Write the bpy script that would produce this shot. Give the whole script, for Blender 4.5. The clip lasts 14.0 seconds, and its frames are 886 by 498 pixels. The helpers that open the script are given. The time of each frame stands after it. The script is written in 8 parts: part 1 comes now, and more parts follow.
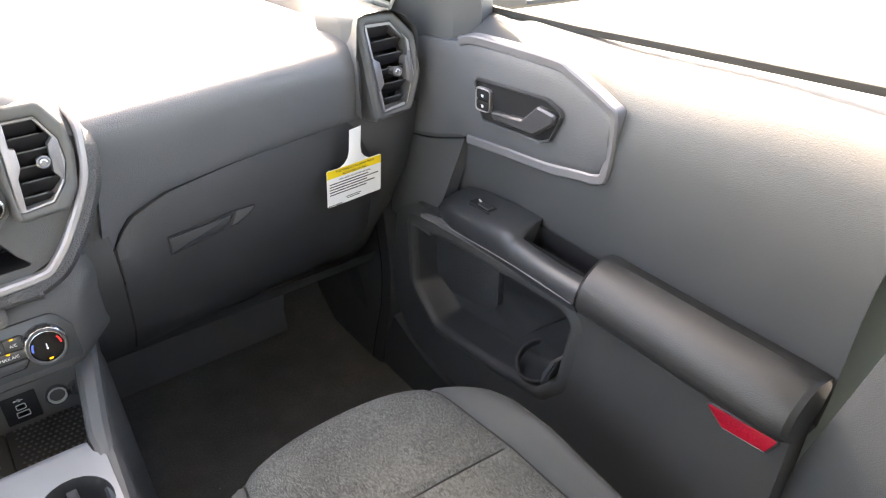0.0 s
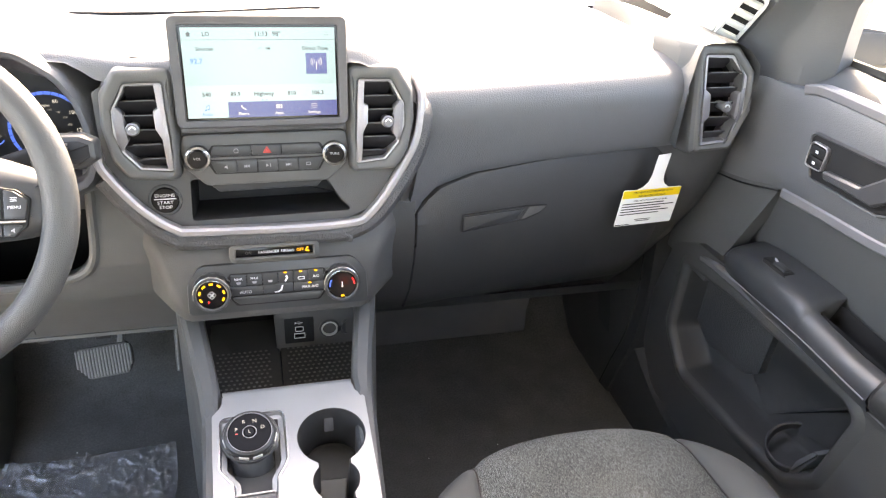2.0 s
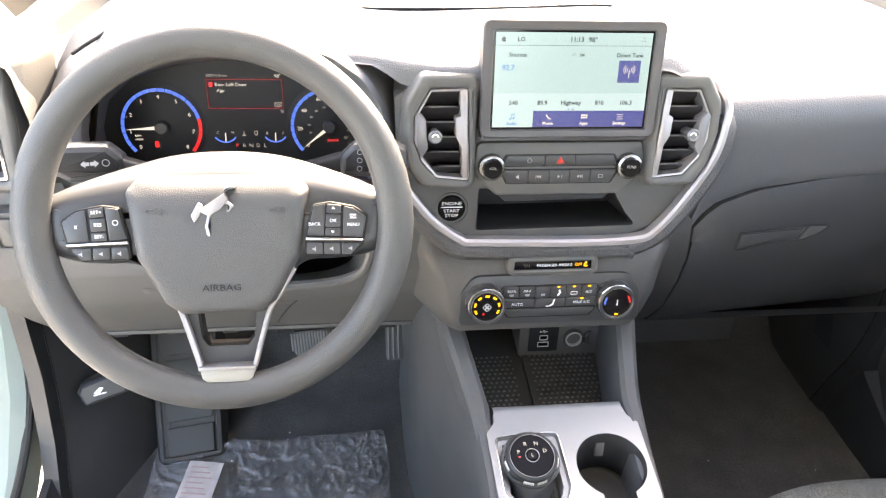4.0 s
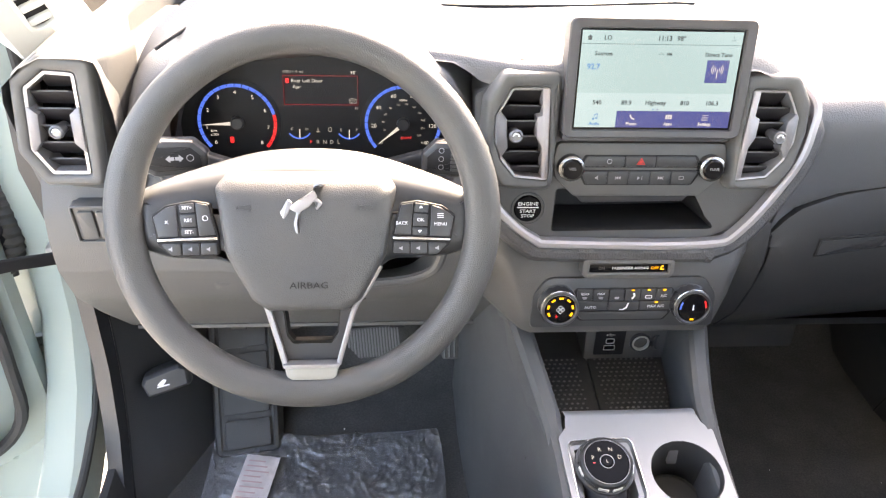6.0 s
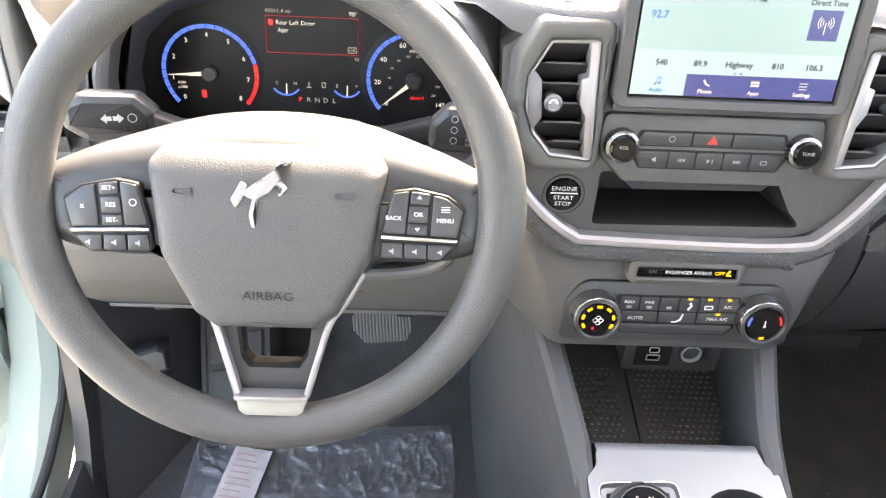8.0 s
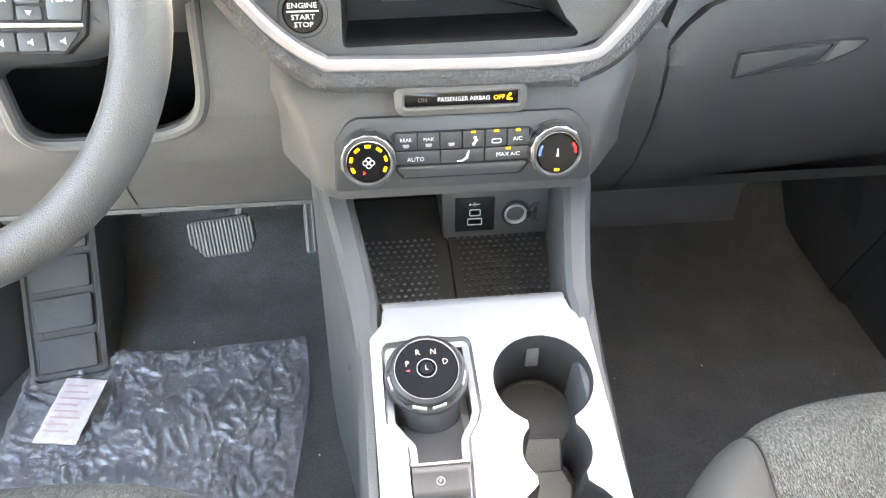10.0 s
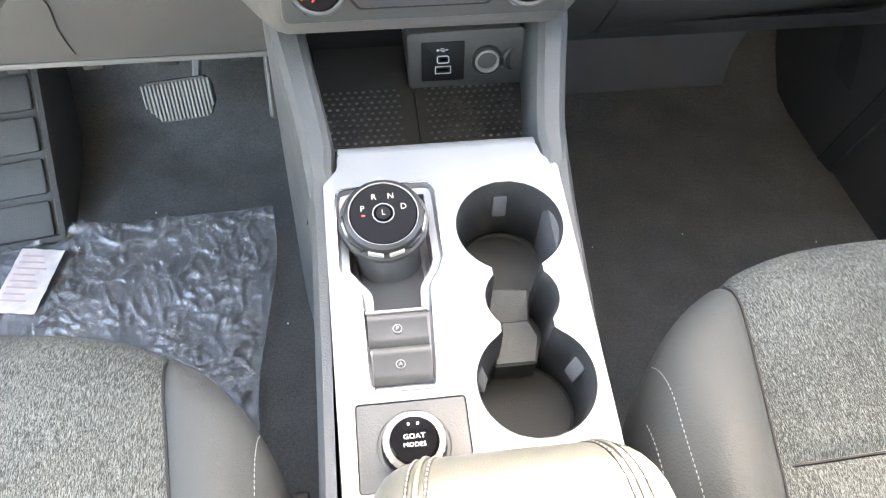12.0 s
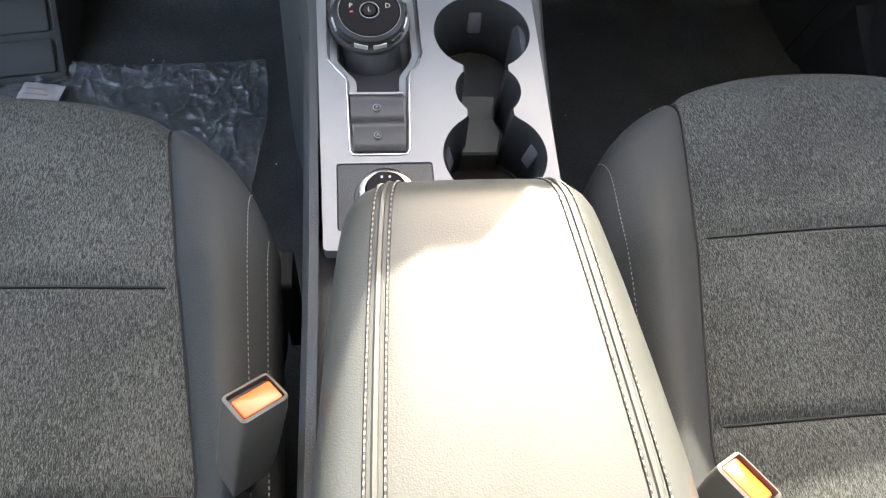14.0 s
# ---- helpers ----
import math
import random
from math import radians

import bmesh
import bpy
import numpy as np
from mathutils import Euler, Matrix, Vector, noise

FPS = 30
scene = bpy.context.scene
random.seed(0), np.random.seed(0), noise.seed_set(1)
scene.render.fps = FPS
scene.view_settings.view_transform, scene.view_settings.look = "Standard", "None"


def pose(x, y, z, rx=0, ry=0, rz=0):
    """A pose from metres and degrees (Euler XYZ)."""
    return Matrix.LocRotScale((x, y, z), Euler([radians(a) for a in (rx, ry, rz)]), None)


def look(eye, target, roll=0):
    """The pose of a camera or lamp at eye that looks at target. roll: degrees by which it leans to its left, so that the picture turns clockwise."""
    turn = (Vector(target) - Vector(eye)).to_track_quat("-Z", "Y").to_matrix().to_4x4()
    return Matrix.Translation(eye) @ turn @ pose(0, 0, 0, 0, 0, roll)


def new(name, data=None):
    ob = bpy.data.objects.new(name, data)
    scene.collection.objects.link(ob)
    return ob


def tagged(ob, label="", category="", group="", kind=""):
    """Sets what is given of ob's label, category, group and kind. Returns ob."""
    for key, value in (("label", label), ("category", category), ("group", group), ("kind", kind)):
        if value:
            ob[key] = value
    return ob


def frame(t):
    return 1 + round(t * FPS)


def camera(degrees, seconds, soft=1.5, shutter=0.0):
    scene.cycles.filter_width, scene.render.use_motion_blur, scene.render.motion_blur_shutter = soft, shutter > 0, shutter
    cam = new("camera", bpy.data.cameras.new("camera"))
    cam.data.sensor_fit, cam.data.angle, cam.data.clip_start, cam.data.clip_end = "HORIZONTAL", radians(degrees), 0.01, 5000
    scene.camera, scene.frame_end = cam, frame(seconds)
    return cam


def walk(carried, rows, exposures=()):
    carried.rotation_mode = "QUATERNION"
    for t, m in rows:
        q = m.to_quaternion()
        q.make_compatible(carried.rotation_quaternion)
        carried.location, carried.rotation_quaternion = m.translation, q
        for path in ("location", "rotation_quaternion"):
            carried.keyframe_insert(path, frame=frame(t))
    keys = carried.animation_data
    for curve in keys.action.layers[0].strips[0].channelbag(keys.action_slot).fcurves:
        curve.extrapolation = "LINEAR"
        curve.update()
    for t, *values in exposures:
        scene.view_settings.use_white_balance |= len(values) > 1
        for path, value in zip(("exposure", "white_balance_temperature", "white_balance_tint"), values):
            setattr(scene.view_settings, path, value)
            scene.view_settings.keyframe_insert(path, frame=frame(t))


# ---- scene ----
cam = camera(62.4, 14.0, soft=1.2)
PATH = [
    (0, (0.073, -0.907, 1.082), (1.062, 0.477, 0.03), -1.3),
    (0.5, (0.038, -0.897, 1.089), (0.741, 0.653, 0.038), 1.7),
    (1, (0.016, -0.888, 1.08), (0.602, 0.705, 0.022), 5.7),
    (1.5, (0.012, -0.882, 1.079), (0.538, 0.738, 0.032), 5.3),
    (2, (-0.012, -0.866, 1.077), (0.461, 0.778, 0.041), 4.2),
    (2.5, (-0.068, -0.821, 1.078), (0.297, 0.841, 0.028), 2.9),
    (3, (-0.116, -0.794, 1.088), (0.223, 0.857, 0.012), 3.0),
    (3.5, (-0.18, -0.775, 1.096), (0.119, 0.845, -0.038), 3.3),
    (4, (-0.242, -0.745, 1.093), (-0.01, 0.886, -0.042), 3.2),
    (4.2, (-0.26, -0.735, 1.09), (-0.074, 0.893, -0.057), 2.6),
    (6.3, (-0.297, -0.728, 1.087), (-0.154, 0.906, -0.058), 2.6),
    (6.5, (-0.298, -0.712, 1.084), (-0.164, 0.921, -0.063), 2.5),
    (7, (-0.298, -0.655, 1.069), (-0.189, 0.96, -0.105), 2.6),
    (7.5, (-0.295, -0.605, 1.044), (-0.222, 0.951, -0.21), 3.4),
    (8, (-0.263, -0.569, 1.02), (-0.198, 0.991, -0.231), 3.3),
    (8.5, (-0.187, -0.581, 0.999), (-0.069, 0.969, -0.26), 3.2),
    (8.7, (-0.157, -0.583, 0.986), (-0.023, 0.969, -0.268), 2.6),
    (10.8, (-0.07, -0.568, 0.846), (0.097, 0.859, -0.545), 0.2),
    (11, (-0.068, -0.566, 0.841), (0.099, 0.851, -0.561), 0.0),
    (11.5, (-0.063, -0.566, 0.825), (0.119, 0.797, -0.627), 0.7),
    (12, (-0.054, -0.576, 0.822), (0.131, 0.7, -0.708), 1.8),
    (12.5, (-0.045, -0.587, 0.821), (0.139, 0.621, -0.763), 3.5),
    (13, (-0.038, -0.607, 0.816), (0.143, 0.546, -0.808), 4.5),
    (13.5, (-0.038, -0.641, 0.814), (0.145, 0.488, -0.827), 5.0),
    (14, (-0.057, -0.718, 0.811), (0.159, 0.412, -0.825), 7.0),
]
walk(cam, [(t, look(eye, target, roll)) for t, eye, target, roll in PATH], [(0.0, 4.5, 8900, 14), (1.5, 4.75, 9000, 15), (4.0, 4.7, 9000, 15), (6.5, 4.5, 8900, 17), (8.5, 5.0, 9000, 13), (10.8, 5.67, 9000, 10), (12.0, 5.57, 8900, 10), (12.5, 5.22, 8700, 10), (13.5, 4.27, 8400, 10), (14.0, 3.78, 7900, 9)])

# ---- light ----
SUN_TO = Vector((0.31, 1.0, 0.675)).normalized()
world = bpy.data.worlds.new("sky")
scene.world = world
world.use_nodes = True
wn = world.node_tree.nodes
sky = wn.new("ShaderNodeTexSky")
sky.sky_type = "NISHITA"
sky.sun_disc = False
sky.dust_density, sky.air_density = 3.0, 0.8
sky.sun_elevation = math.asin(SUN_TO.z)
sky.sun_rotation = math.atan2(SUN_TO.x, SUN_TO.y)
wn["Background"].inputs["Strength"].default_value = 0.15
world.node_tree.links.new(sky.outputs[0], wn["Background"].inputs["Color"])
sun_data = bpy.data.lights.new("sun", "SUN")
sun_data.energy, sun_data.angle, sun_data.color = 2.2, radians(0.6), (1.0, 0.97, 0.92)
sun = new("sun", sun_data)
sun.matrix_world = look(SUN_TO * 20, (0, 0, 0))


# ---- materials ----
def nodes_of(name):
    m = bpy.data.materials.new(name)
    m.use_nodes = True
    return m, m.node_tree.nodes, m.node_tree.links, m.node_tree.nodes["Principled BSDF"]


def mat(name, color, rough=0.5, metal=0.0, vary=0.12, scale=18.0, grain=0.0, grain_size=900.0, kind="voronoi", stretch=(1, 1, 1), coat=0.0, rvary=0.08, spec=0.5, fine=0.0):
    """Paint, plastic or cloth: colour that varies at two scales, uneven gloss and a fine relief."""
    m, n, l, b = nodes_of(name)
    tc = n.new("ShaderNodeTexCoord")
    mp = n.new("ShaderNodeMapping")
    mp.inputs["Scale"].default_value = stretch
    l.new(tc.outputs["Object"], mp.inputs["Vector"])
    big = n.new("ShaderNodeTexNoise")
    big.inputs["Scale"].default_value, big.inputs["Detail"].default_value = scale, 4
    l.new(tc.outputs["Object"], big.inputs["Vector"])
    small = n.new("ShaderNodeTexNoise")
    small.inputs["Scale"].default_value, small.inputs["Detail"].default_value = grain_size * 0.6, 2
    l.new(mp.outputs[0], small.inputs["Vector"])
    mix = n.new("ShaderNodeMath")
    mix.operation = "MULTIPLY_ADD"
    mix.inputs[1].default_value = 2 * vary
    mix.inputs[2].default_value = 1 - vary
    l.new(big.outputs["Fac"], mix.inputs[0])
    mix2 = n.new("ShaderNodeMath")
    mix2.operation = "MULTIPLY_ADD"
    mix2.inputs[1].default_value = 2 * fine
    mix2.inputs[2].default_value = 1 - fine
    l.new(small.outputs["Fac"], mix2.inputs[0])
    both = n.new("ShaderNodeMath")
    both.operation = "MULTIPLY"
    l.new(mix.outputs[0], both.inputs[0])
    l.new(mix2.outputs[0], both.inputs[1])
    col = n.new("ShaderNodeVectorMath")
    col.operation = "SCALE"
    col.inputs[0].default_value = color
    l.new(both.outputs[0], col.inputs["Scale"])
    l.new(col.outputs[0], b.inputs["Base Color"])
    rr = n.new("ShaderNodeMath")
    rr.operation = "MULTIPLY_ADD"
    rr.inputs[1].default_value, rr.inputs[2].default_value = 2 * rvary, rough - rvary
    l.new(big.outputs["Fac"], rr.inputs[0])
    l.new(rr.outputs[0], b.inputs["Roughness"])
    b.inputs["Metallic"].default_value = metal
    b.inputs["Coat Weight"].default_value = coat
    b.inputs["Coat Roughness"].default_value = 0.06
    b.inputs["Specular IOR Level"].default_value = spec
    if grain:
        if kind == "voronoi":
            t = n.new("ShaderNodeTexVoronoi")
            t.inputs["Scale"].default_value = grain_size
            out = t.outputs["Distance"]
        else:
            t = n.new("ShaderNodeTexNoise")
            t.inputs["Scale"].default_value, t.inputs["Detail"].default_value = grain_size, 3
            out = t.outputs["Fac"]
        l.new(mp.outputs[0], t.inputs["Vector"])
        bp = n.new("ShaderNodeBump")
        bp.inputs["Strength"].default_value = grain
        bp.inputs["Distance"].default_value = 0.001
        l.new(out, bp.inputs["Height"])
        l.new(bp.outputs[0], b.inputs["Normal"])
    return m


LAMP = 0.045     # small lamps beside the daylight


def glow(name, color, strength):
    m, n, l, b = nodes_of(name)
    b.inputs["Base Color"].default_value = (0.01, 0.01, 0.01, 1)
    b.inputs["Emission Color"].default_value = (*color, 1)
    b.inputs["Emission Strength"].default_value = strength * LAMP
    b.inputs["Roughness"].default_value = 0.25
    return m


PLASTIC = mat("grained_plastic", (0.066, 0.069, 0.072), 0.52, grain=0.25, grain_size=700, vary=0.1)
# PLASTIC darkened: the glovebox's shade put into the colour; also serves dark trims
PLASTIC_SHADED = mat("shaded_grained_plastic", (0.028, 0.0285, 0.030), 0.52, grain=0.25, grain_size=700, vary=0.1)
PLASTIC_SOFT = mat("soft_touch_pad", (0.092, 0.095, 0.101), 0.55, grain=0.3, grain_size=520, vary=0.1)
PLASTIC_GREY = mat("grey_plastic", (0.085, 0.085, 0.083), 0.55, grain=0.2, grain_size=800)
SURROUND = mat("meshed_soft_surround", (0.062, 0.062, 0.065), 0.55, grain=1.0, grain_size=420, vary=0.1)
STACK_GREY = mat("stack_grey_plastic", (0.064, 0.0635, 0.063), 0.55, grain=0.25, grain_size=800)
FELT = mat("grey_insulation_felt", (0.105, 0.105, 0.107), 0.9, grain=0.6, grain_size=500, kind="noise", spec=0.1)
FOOTRUB = mat("grey_black_rubber", (0.078, 0.0765, 0.074), 0.65, grain=0.3, grain_size=700, spec=0.25)
PLASTIC_SMOOTH = mat("smooth_dark_plastic", (0.035, 0.037, 0.04), 0.38, vary=0.08)
BLACK = mat("black_plastic", (0.016, 0.016, 0.017), 0.55, grain=0.15, spec=0.25)
GLOSS = mat("gloss_black", (0.006, 0.006, 0.007), 0.09, vary=0.05, rvary=0.03, spec=0.22)
BEZEL = mat("screen_bezel_plastic", (0.055, 0.053, 0.055), 0.42)
SILVER = mat("satin_silver_trim", (0.33, 0.322, 0.328), 0.38, metal=0.6, vary=0.05)
BRIGHT = mat("bright_socket_ring", (0.62, 0.62, 0.60), 0.3, metal=0.45, vary=0.04)
PLATE = mat("silver_console_paint", (0.225, 0.233, 0.245), 0.42, metal=0.35, vary=0.05, grain=0.05, grain_size=2500, kind="noise")
BAND = mat("satin_stack_band", (0.33, 0.315, 0.322), 0.36, metal=0.45, vary=0.06, grain=0.08, grain_size=1200)
LEVER = mat("dark_satin_lever", (0.075, 0.075, 0.080), 0.32, metal=0.35, vary=0.05)
MAUVE = mat("grey_satin_trim", (0.17, 0.168, 0.178), 0.42, metal=0.3, vary=0.06)
CHROME = mat("chrome", (0.55, 0.55, 0.56), 0.18, metal=1.0, vary=0.03, rvary=0.04)
# grained plastic with the light's fall-off low down put into its colour
PLASTIC_DIMMED = mat("shade_dimmed_plastic", (0.047, 0.047, 0.047), 0.5, grain=0.25, grain_size=700, vary=0.12)
DARKCHROME = mat("dark_chrome", (0.30, 0.30, 0.31), 0.2, metal=1.0, vary=0.04)
DARKVINYL = mat("black_padded_vinyl", (0.022, 0.0225, 0.023), 0.42, grain=0.25, grain_size=700)
VINYL = mat("dark_vinyl", (0.050, 0.055, 0.057), 0.74, spec=0.2, grain=0.2, grain_size=650, vary=0.1)
ARMVINYL = mat("armrest_vinyl", (0.066, 0.072, 0.069), 0.42, grain=0.10, grain_size=900, vary=0.08)
KNOBFACE = mat("gloss_black_glass", (0.004, 0.004, 0.005), 0.04, vary=0.05, rvary=0.02, spec=0.06)
FACE = mat("dark_glass_face", (0.004, 0.004, 0.005), 0.07, vary=0.05, rvary=0.02, spec=0.08)
DIMMARK = mat("faint_print", (0.30, 0.30, 0.31), 0.5, vary=0.03)
LEATHER = mat("wheel_leather", (0.058, 0.059, 0.059), 0.48, grain=0.28, grain_size=900, vary=0.08)
CARPET = mat("black_carpet", (0.082, 0.081, 0.079), 0.95, grain=1.0, grain_size=520, kind="noise", vary=0.35, fine=0.5, spec=0.1)
RUBBER = mat("black_rubber", (0.044, 0.0435, 0.042), 0.7, grain=0.2, spec=0.2)
PAINT = mat("pale_green_grey_paint", (0.23, 0.275, 0.255), 0.3, coat=0.8, vary=0.05, scale=6)
WHITE = mat("white_card", (0.80, 0.80, 0.78), 0.55, vary=0.04)
PAPER = mat("creased_paper", (0.62, 0.56, 0.54), 0.7, vary=0.3, scale=60, grain=0.4, grain_size=150, kind="noise")
YELLOW = mat("yellow_print", (0.85, 0.60, 0.02), 0.5, vary=0.04)
INK = mat("black_ink", (0.02, 0.02, 0.02), 0.6)
MARK = mat("white_print", (0.75, 0.76, 0.78), 0.5, vary=0.03)
STITCH = mat("pale_thread", (0.27, 0.28, 0.27), 0.7)
RED = mat("red_reflector", (0.42, 0.012, 0.03), 0.15, coat=0.6, grain=0.6, grain_size=260)
ORANGE = mat("orange_button", (0.75, 0.09, 0.01), 0.35, vary=0.05)
HEADLINER = mat("light_headliner_cloth", (0.55, 0.55, 0.53), 0.9, grain=0.5, grain_size=700, kind="noise")
PILLAR = mat("light_pillar_plastic", (0.55, 0.56, 0.53), 0.55, grain=0.2, grain_size=700)
DULLSTEEL = mat("dull_painted_steel", (0.14, 0.14, 0.14), 0.5, metal=0.4)
STEEL = mat("bare_steel", (0.45, 0.46, 0.45), 0.4, metal=0.8)
CONCRETE = mat("pale_concrete", (0.44, 0.435, 0.41), 0.85, vary=0.2, scale=0.9, grain=0.6, grain_size=40, kind="noise", fine=0.25)
BLUE_GLOW = glow("blue_gauge_light", (0.06, 0.18, 0.95), 1.2)
RED_DIM = glow("dim_red_light", (0.75, 0.03, 0.05), 0.55)
FOOT = mat("dull_silver_paint", (0.30, 0.30, 0.275), 0.5, metal=0.25, vary=0.06)
RED_GLOW = glow("red_gauge_light", (0.95, 0.03, 0.04), 1.1)
WHITE_GLOW = glow("white_gauge_light", (0.8, 0.85, 0.9), 0.9)
DIM_GLOW = glow("dim_symbol_light", (0.8, 0.85, 0.9), 0.4)
AMBER_GLOW = glow("amber_light", (1.0, 0.50, 0.02), 2.0)
SCREEN_PALE = glow("screen_pale_green", (0.42, 0.70, 0.84), 0.92)
SCREEN_LIGHT = glow("screen_light_band", (0.50, 0.78, 0.95), 0.95)
SCREEN_BLUE = glow("screen_blue", (0.05, 0.07, 0.36), 1.0)
SCREEN_INK = glow("screen_dark_text", (0.03, 0.06, 0.09), 0.6)
SCREEN_AZURE = glow("screen_azure_text", (0.02, 0.25, 0.75), 1.0)
SCREEN_WHITE = glow("screen_white_text", (0.85, 0.9, 0.95), 1.1)


def cloth_material():
    """Grey melange cloth: pale and dark threads that run fore and aft, and a woven relief."""
    m, n, l, b = nodes_of("grey_melange_cloth")
    tc = n.new("ShaderNodeTexCoord")
    outs = []
    for sc, st in ((1.0, (3200, 620, 260)), (1.0, (1800, 240, 130)), (1.0, (9, 9, 9))):
        mp = n.new("ShaderNodeMapping")
        mp.inputs["Scale"].default_value = st
        l.new(tc.outputs["Object"], mp.inputs["Vector"])
        t = n.new("ShaderNodeTexNoise")
        t.inputs["Scale"].default_value, t.inputs["Detail"].default_value = sc, 3
        l.new(mp.outputs[0], t.inputs["Vector"])
        outs.append(t.outputs["Fac"])
    a = n.new("ShaderNodeMath")
    a.operation = "ADD"
    l.new(outs[0], a.inputs[0]), l.new(outs[1], a.inputs[1])
    a2 = n.new("ShaderNodeMath")
    a2.operation = "MULTIPLY_ADD"
    a2.inputs[1].default_value = 0.25
    l.new(outs[2], a2.inputs[0]), l.new(a.outputs[0], a2.inputs[2])
    ramp = n.new("ShaderNodeValToRGB")
    e = ramp.color_ramp.elements
    e[0].position, e[0].color = 0.0, (0.026, 0.029, 0.029, 1)
    e[1].position, e[1].color = 1.0, (0.140, 0.152, 0.149, 1)
    rng = n.new("ShaderNodeMapRange")
    rng.inputs["From Min"].default_value, rng.inputs["From Max"].default_value = 1.02, 1.36
    l.new(a2.outputs[0], rng.inputs["Value"])
    l.new(rng.outputs[0], ramp.inputs[0])
    l.new(ramp.outputs[0], b.inputs["Base Color"])
    b.inputs["Roughness"].default_value = 0.9
    b.inputs["Specular IOR Level"].default_value = 0.15
    bp = n.new("ShaderNodeBump")
    bp.inputs["Strength"].default_value, bp.inputs["Distance"].default_value = 0.6, 0.0008
    l.new(outs[0], bp.inputs["Height"])
    l.new(bp.outputs[0], b.inputs["Normal"])
    return m


CLOTH = cloth_material()


def film_material():
    """Clear plastic film: nearly see-through, crumpled, with a sharp gloss on its folds."""
    m, n, l, b = nodes_of("clear_plastic_film")
    b.inputs["Base Color"].default_value = (0.29, 0.295, 0.31, 1)
    b.inputs["Roughness"].default_value = 0.10
    b.inputs["Alpha"].default_value = 0.45
    b.inputs["Specular IOR Level"].default_value = 1.0
    b.inputs["Coat Weight"].default_value = 1.0
    b.inputs["Coat Roughness"].default_value = 0.05
    tc = n.new("ShaderNodeTexCoord")
    t = n.new("ShaderNodeTexNoise")
    t.inputs["Scale"].default_value, t.inputs["Detail"].default_value, t.inputs["Distortion"].default_value = 45, 3, 2.0
    l.new(tc.outputs["Object"], t.inputs["Vector"])
    bp = n.new("ShaderNodeBump")
    bp.inputs["Strength"].default_value, bp.inputs["Distance"].default_value = 0.6, 0.004
    l.new(t.outputs["Fac"], bp.inputs["Height"])
    l.new(bp.outputs[0], b.inputs["Normal"])
    l.new(bp.outputs[0], b.inputs["Coat Normal"])
    return m


FILM = film_material()


def glass_material(name, tint, alpha):
    m, n, l, b = nodes_of(name)
    b.inputs["Base Color"].default_value = (*tint, 1)
    b.inputs["Roughness"].default_value = 0.02
    b.inputs["Alpha"].default_value = alpha
    return m


GLASS = glass_material("window_glass", (0.6, 0.7, 0.65), 0.06)


# ---- mesh helpers ----
def root(name, at, label, category, group="", kind=""):
    ob = new(name)
    ob.location = at
    ob.empty_display_size = 0.05
    return tagged(ob, label, category, group, kind)


def finish(bm, name, material, smooth=35):
    bmesh.ops.recalc_face_normals(bm, faces=bm.faces)
    me = bpy.data.meshes.new(name)
    bm.to_mesh(me)
    bm.free()
    me.materials.append(material)
    if smooth:
        me.shade_smooth()
        me.set_sharp_from_angle(angle=radians(smooth))
    return me


def base_of(ob):
    return Vector((0, 0, 0)) if ob.parent else ob.location.copy()


def part(name, bm, material, parent=None, label="", smooth=35):
    ob = new(name, finish(bm, name, material, smooth))
    if parent:
        ob.parent = parent
        ob.matrix_parent_inverse = Matrix.Translation(-base_of(parent))
    return tagged(ob, label)


def single(name, bm, material, label, category, group="", kind="", smooth=35):
    return tagged(part(name, bm, material, None, "", smooth), label, category, group, kind)


def frame_of(o, tilt=0.0, yaw=0.0):
    """u to the right, v up, w towards the rear of the car; the top leans forward by tilt, degrees."""
    return Matrix.Translation(o) @ Matrix.Rotation(radians(yaw), 4, "Z") @ Matrix.Rotation(radians(90 - tilt), 4, "X")


def level_of(o, pitch=0.0, yaw=0.0):
    """u to the right, v forward, w up; rises forward by pitch, degrees."""
    return Matrix.Translation(o) @ Matrix.Rotation(radians(yaw), 4, "Z") @ Matrix.Rotation(radians(pitch), 4, "X")


def rpoly(pts, r=0.004, n=4):
    """A closed outline with rounded corners; r: one radius or one for each corner."""
    out = []
    k = len(pts)
    for i in range(k):
        p = Vector((*pts[i], 0)).to_2d()
        a, b = Vector(pts[i - 1]) - p, Vector(pts[(i + 1) % k]) - p
        rad = r[i] if isinstance(r, (list, tuple)) else r
        la, lb = a.length, b.length
        a.normalize(), b.normalize()
        half = math.acos(max(-1, min(1, a.dot(b)))) / 2
        d = min(rad / max(math.tan(half), 1e-3), la * 0.48, lb * 0.48)
        p0, p1 = p + a * d, p + b * d
        for j in range(n + 1):
            t = j / n
            q = p0 * (1 - t) ** 2 + p * 2 * t * (1 - t) + p1 * t * t
            out.append((q.x, q.y))
    return out


def rect(u0, v0, u1, v1):
    return [(u0, v0), (u1, v0), (u1, v1), (u0, v1)]


def circle(u, v, r, n=32, squash=1.0, start=0.0):
    return [(u + r * math.cos(start + 2 * math.pi * i / n), v + squash * r * math.sin(start + 2 * math.pi * i / n)) for i in range(n)]


def area(o):
    return sum(o[i - 1][0] * o[i][1] - o[i][0] * o[i - 1][1] for i in range(len(o))) / 2


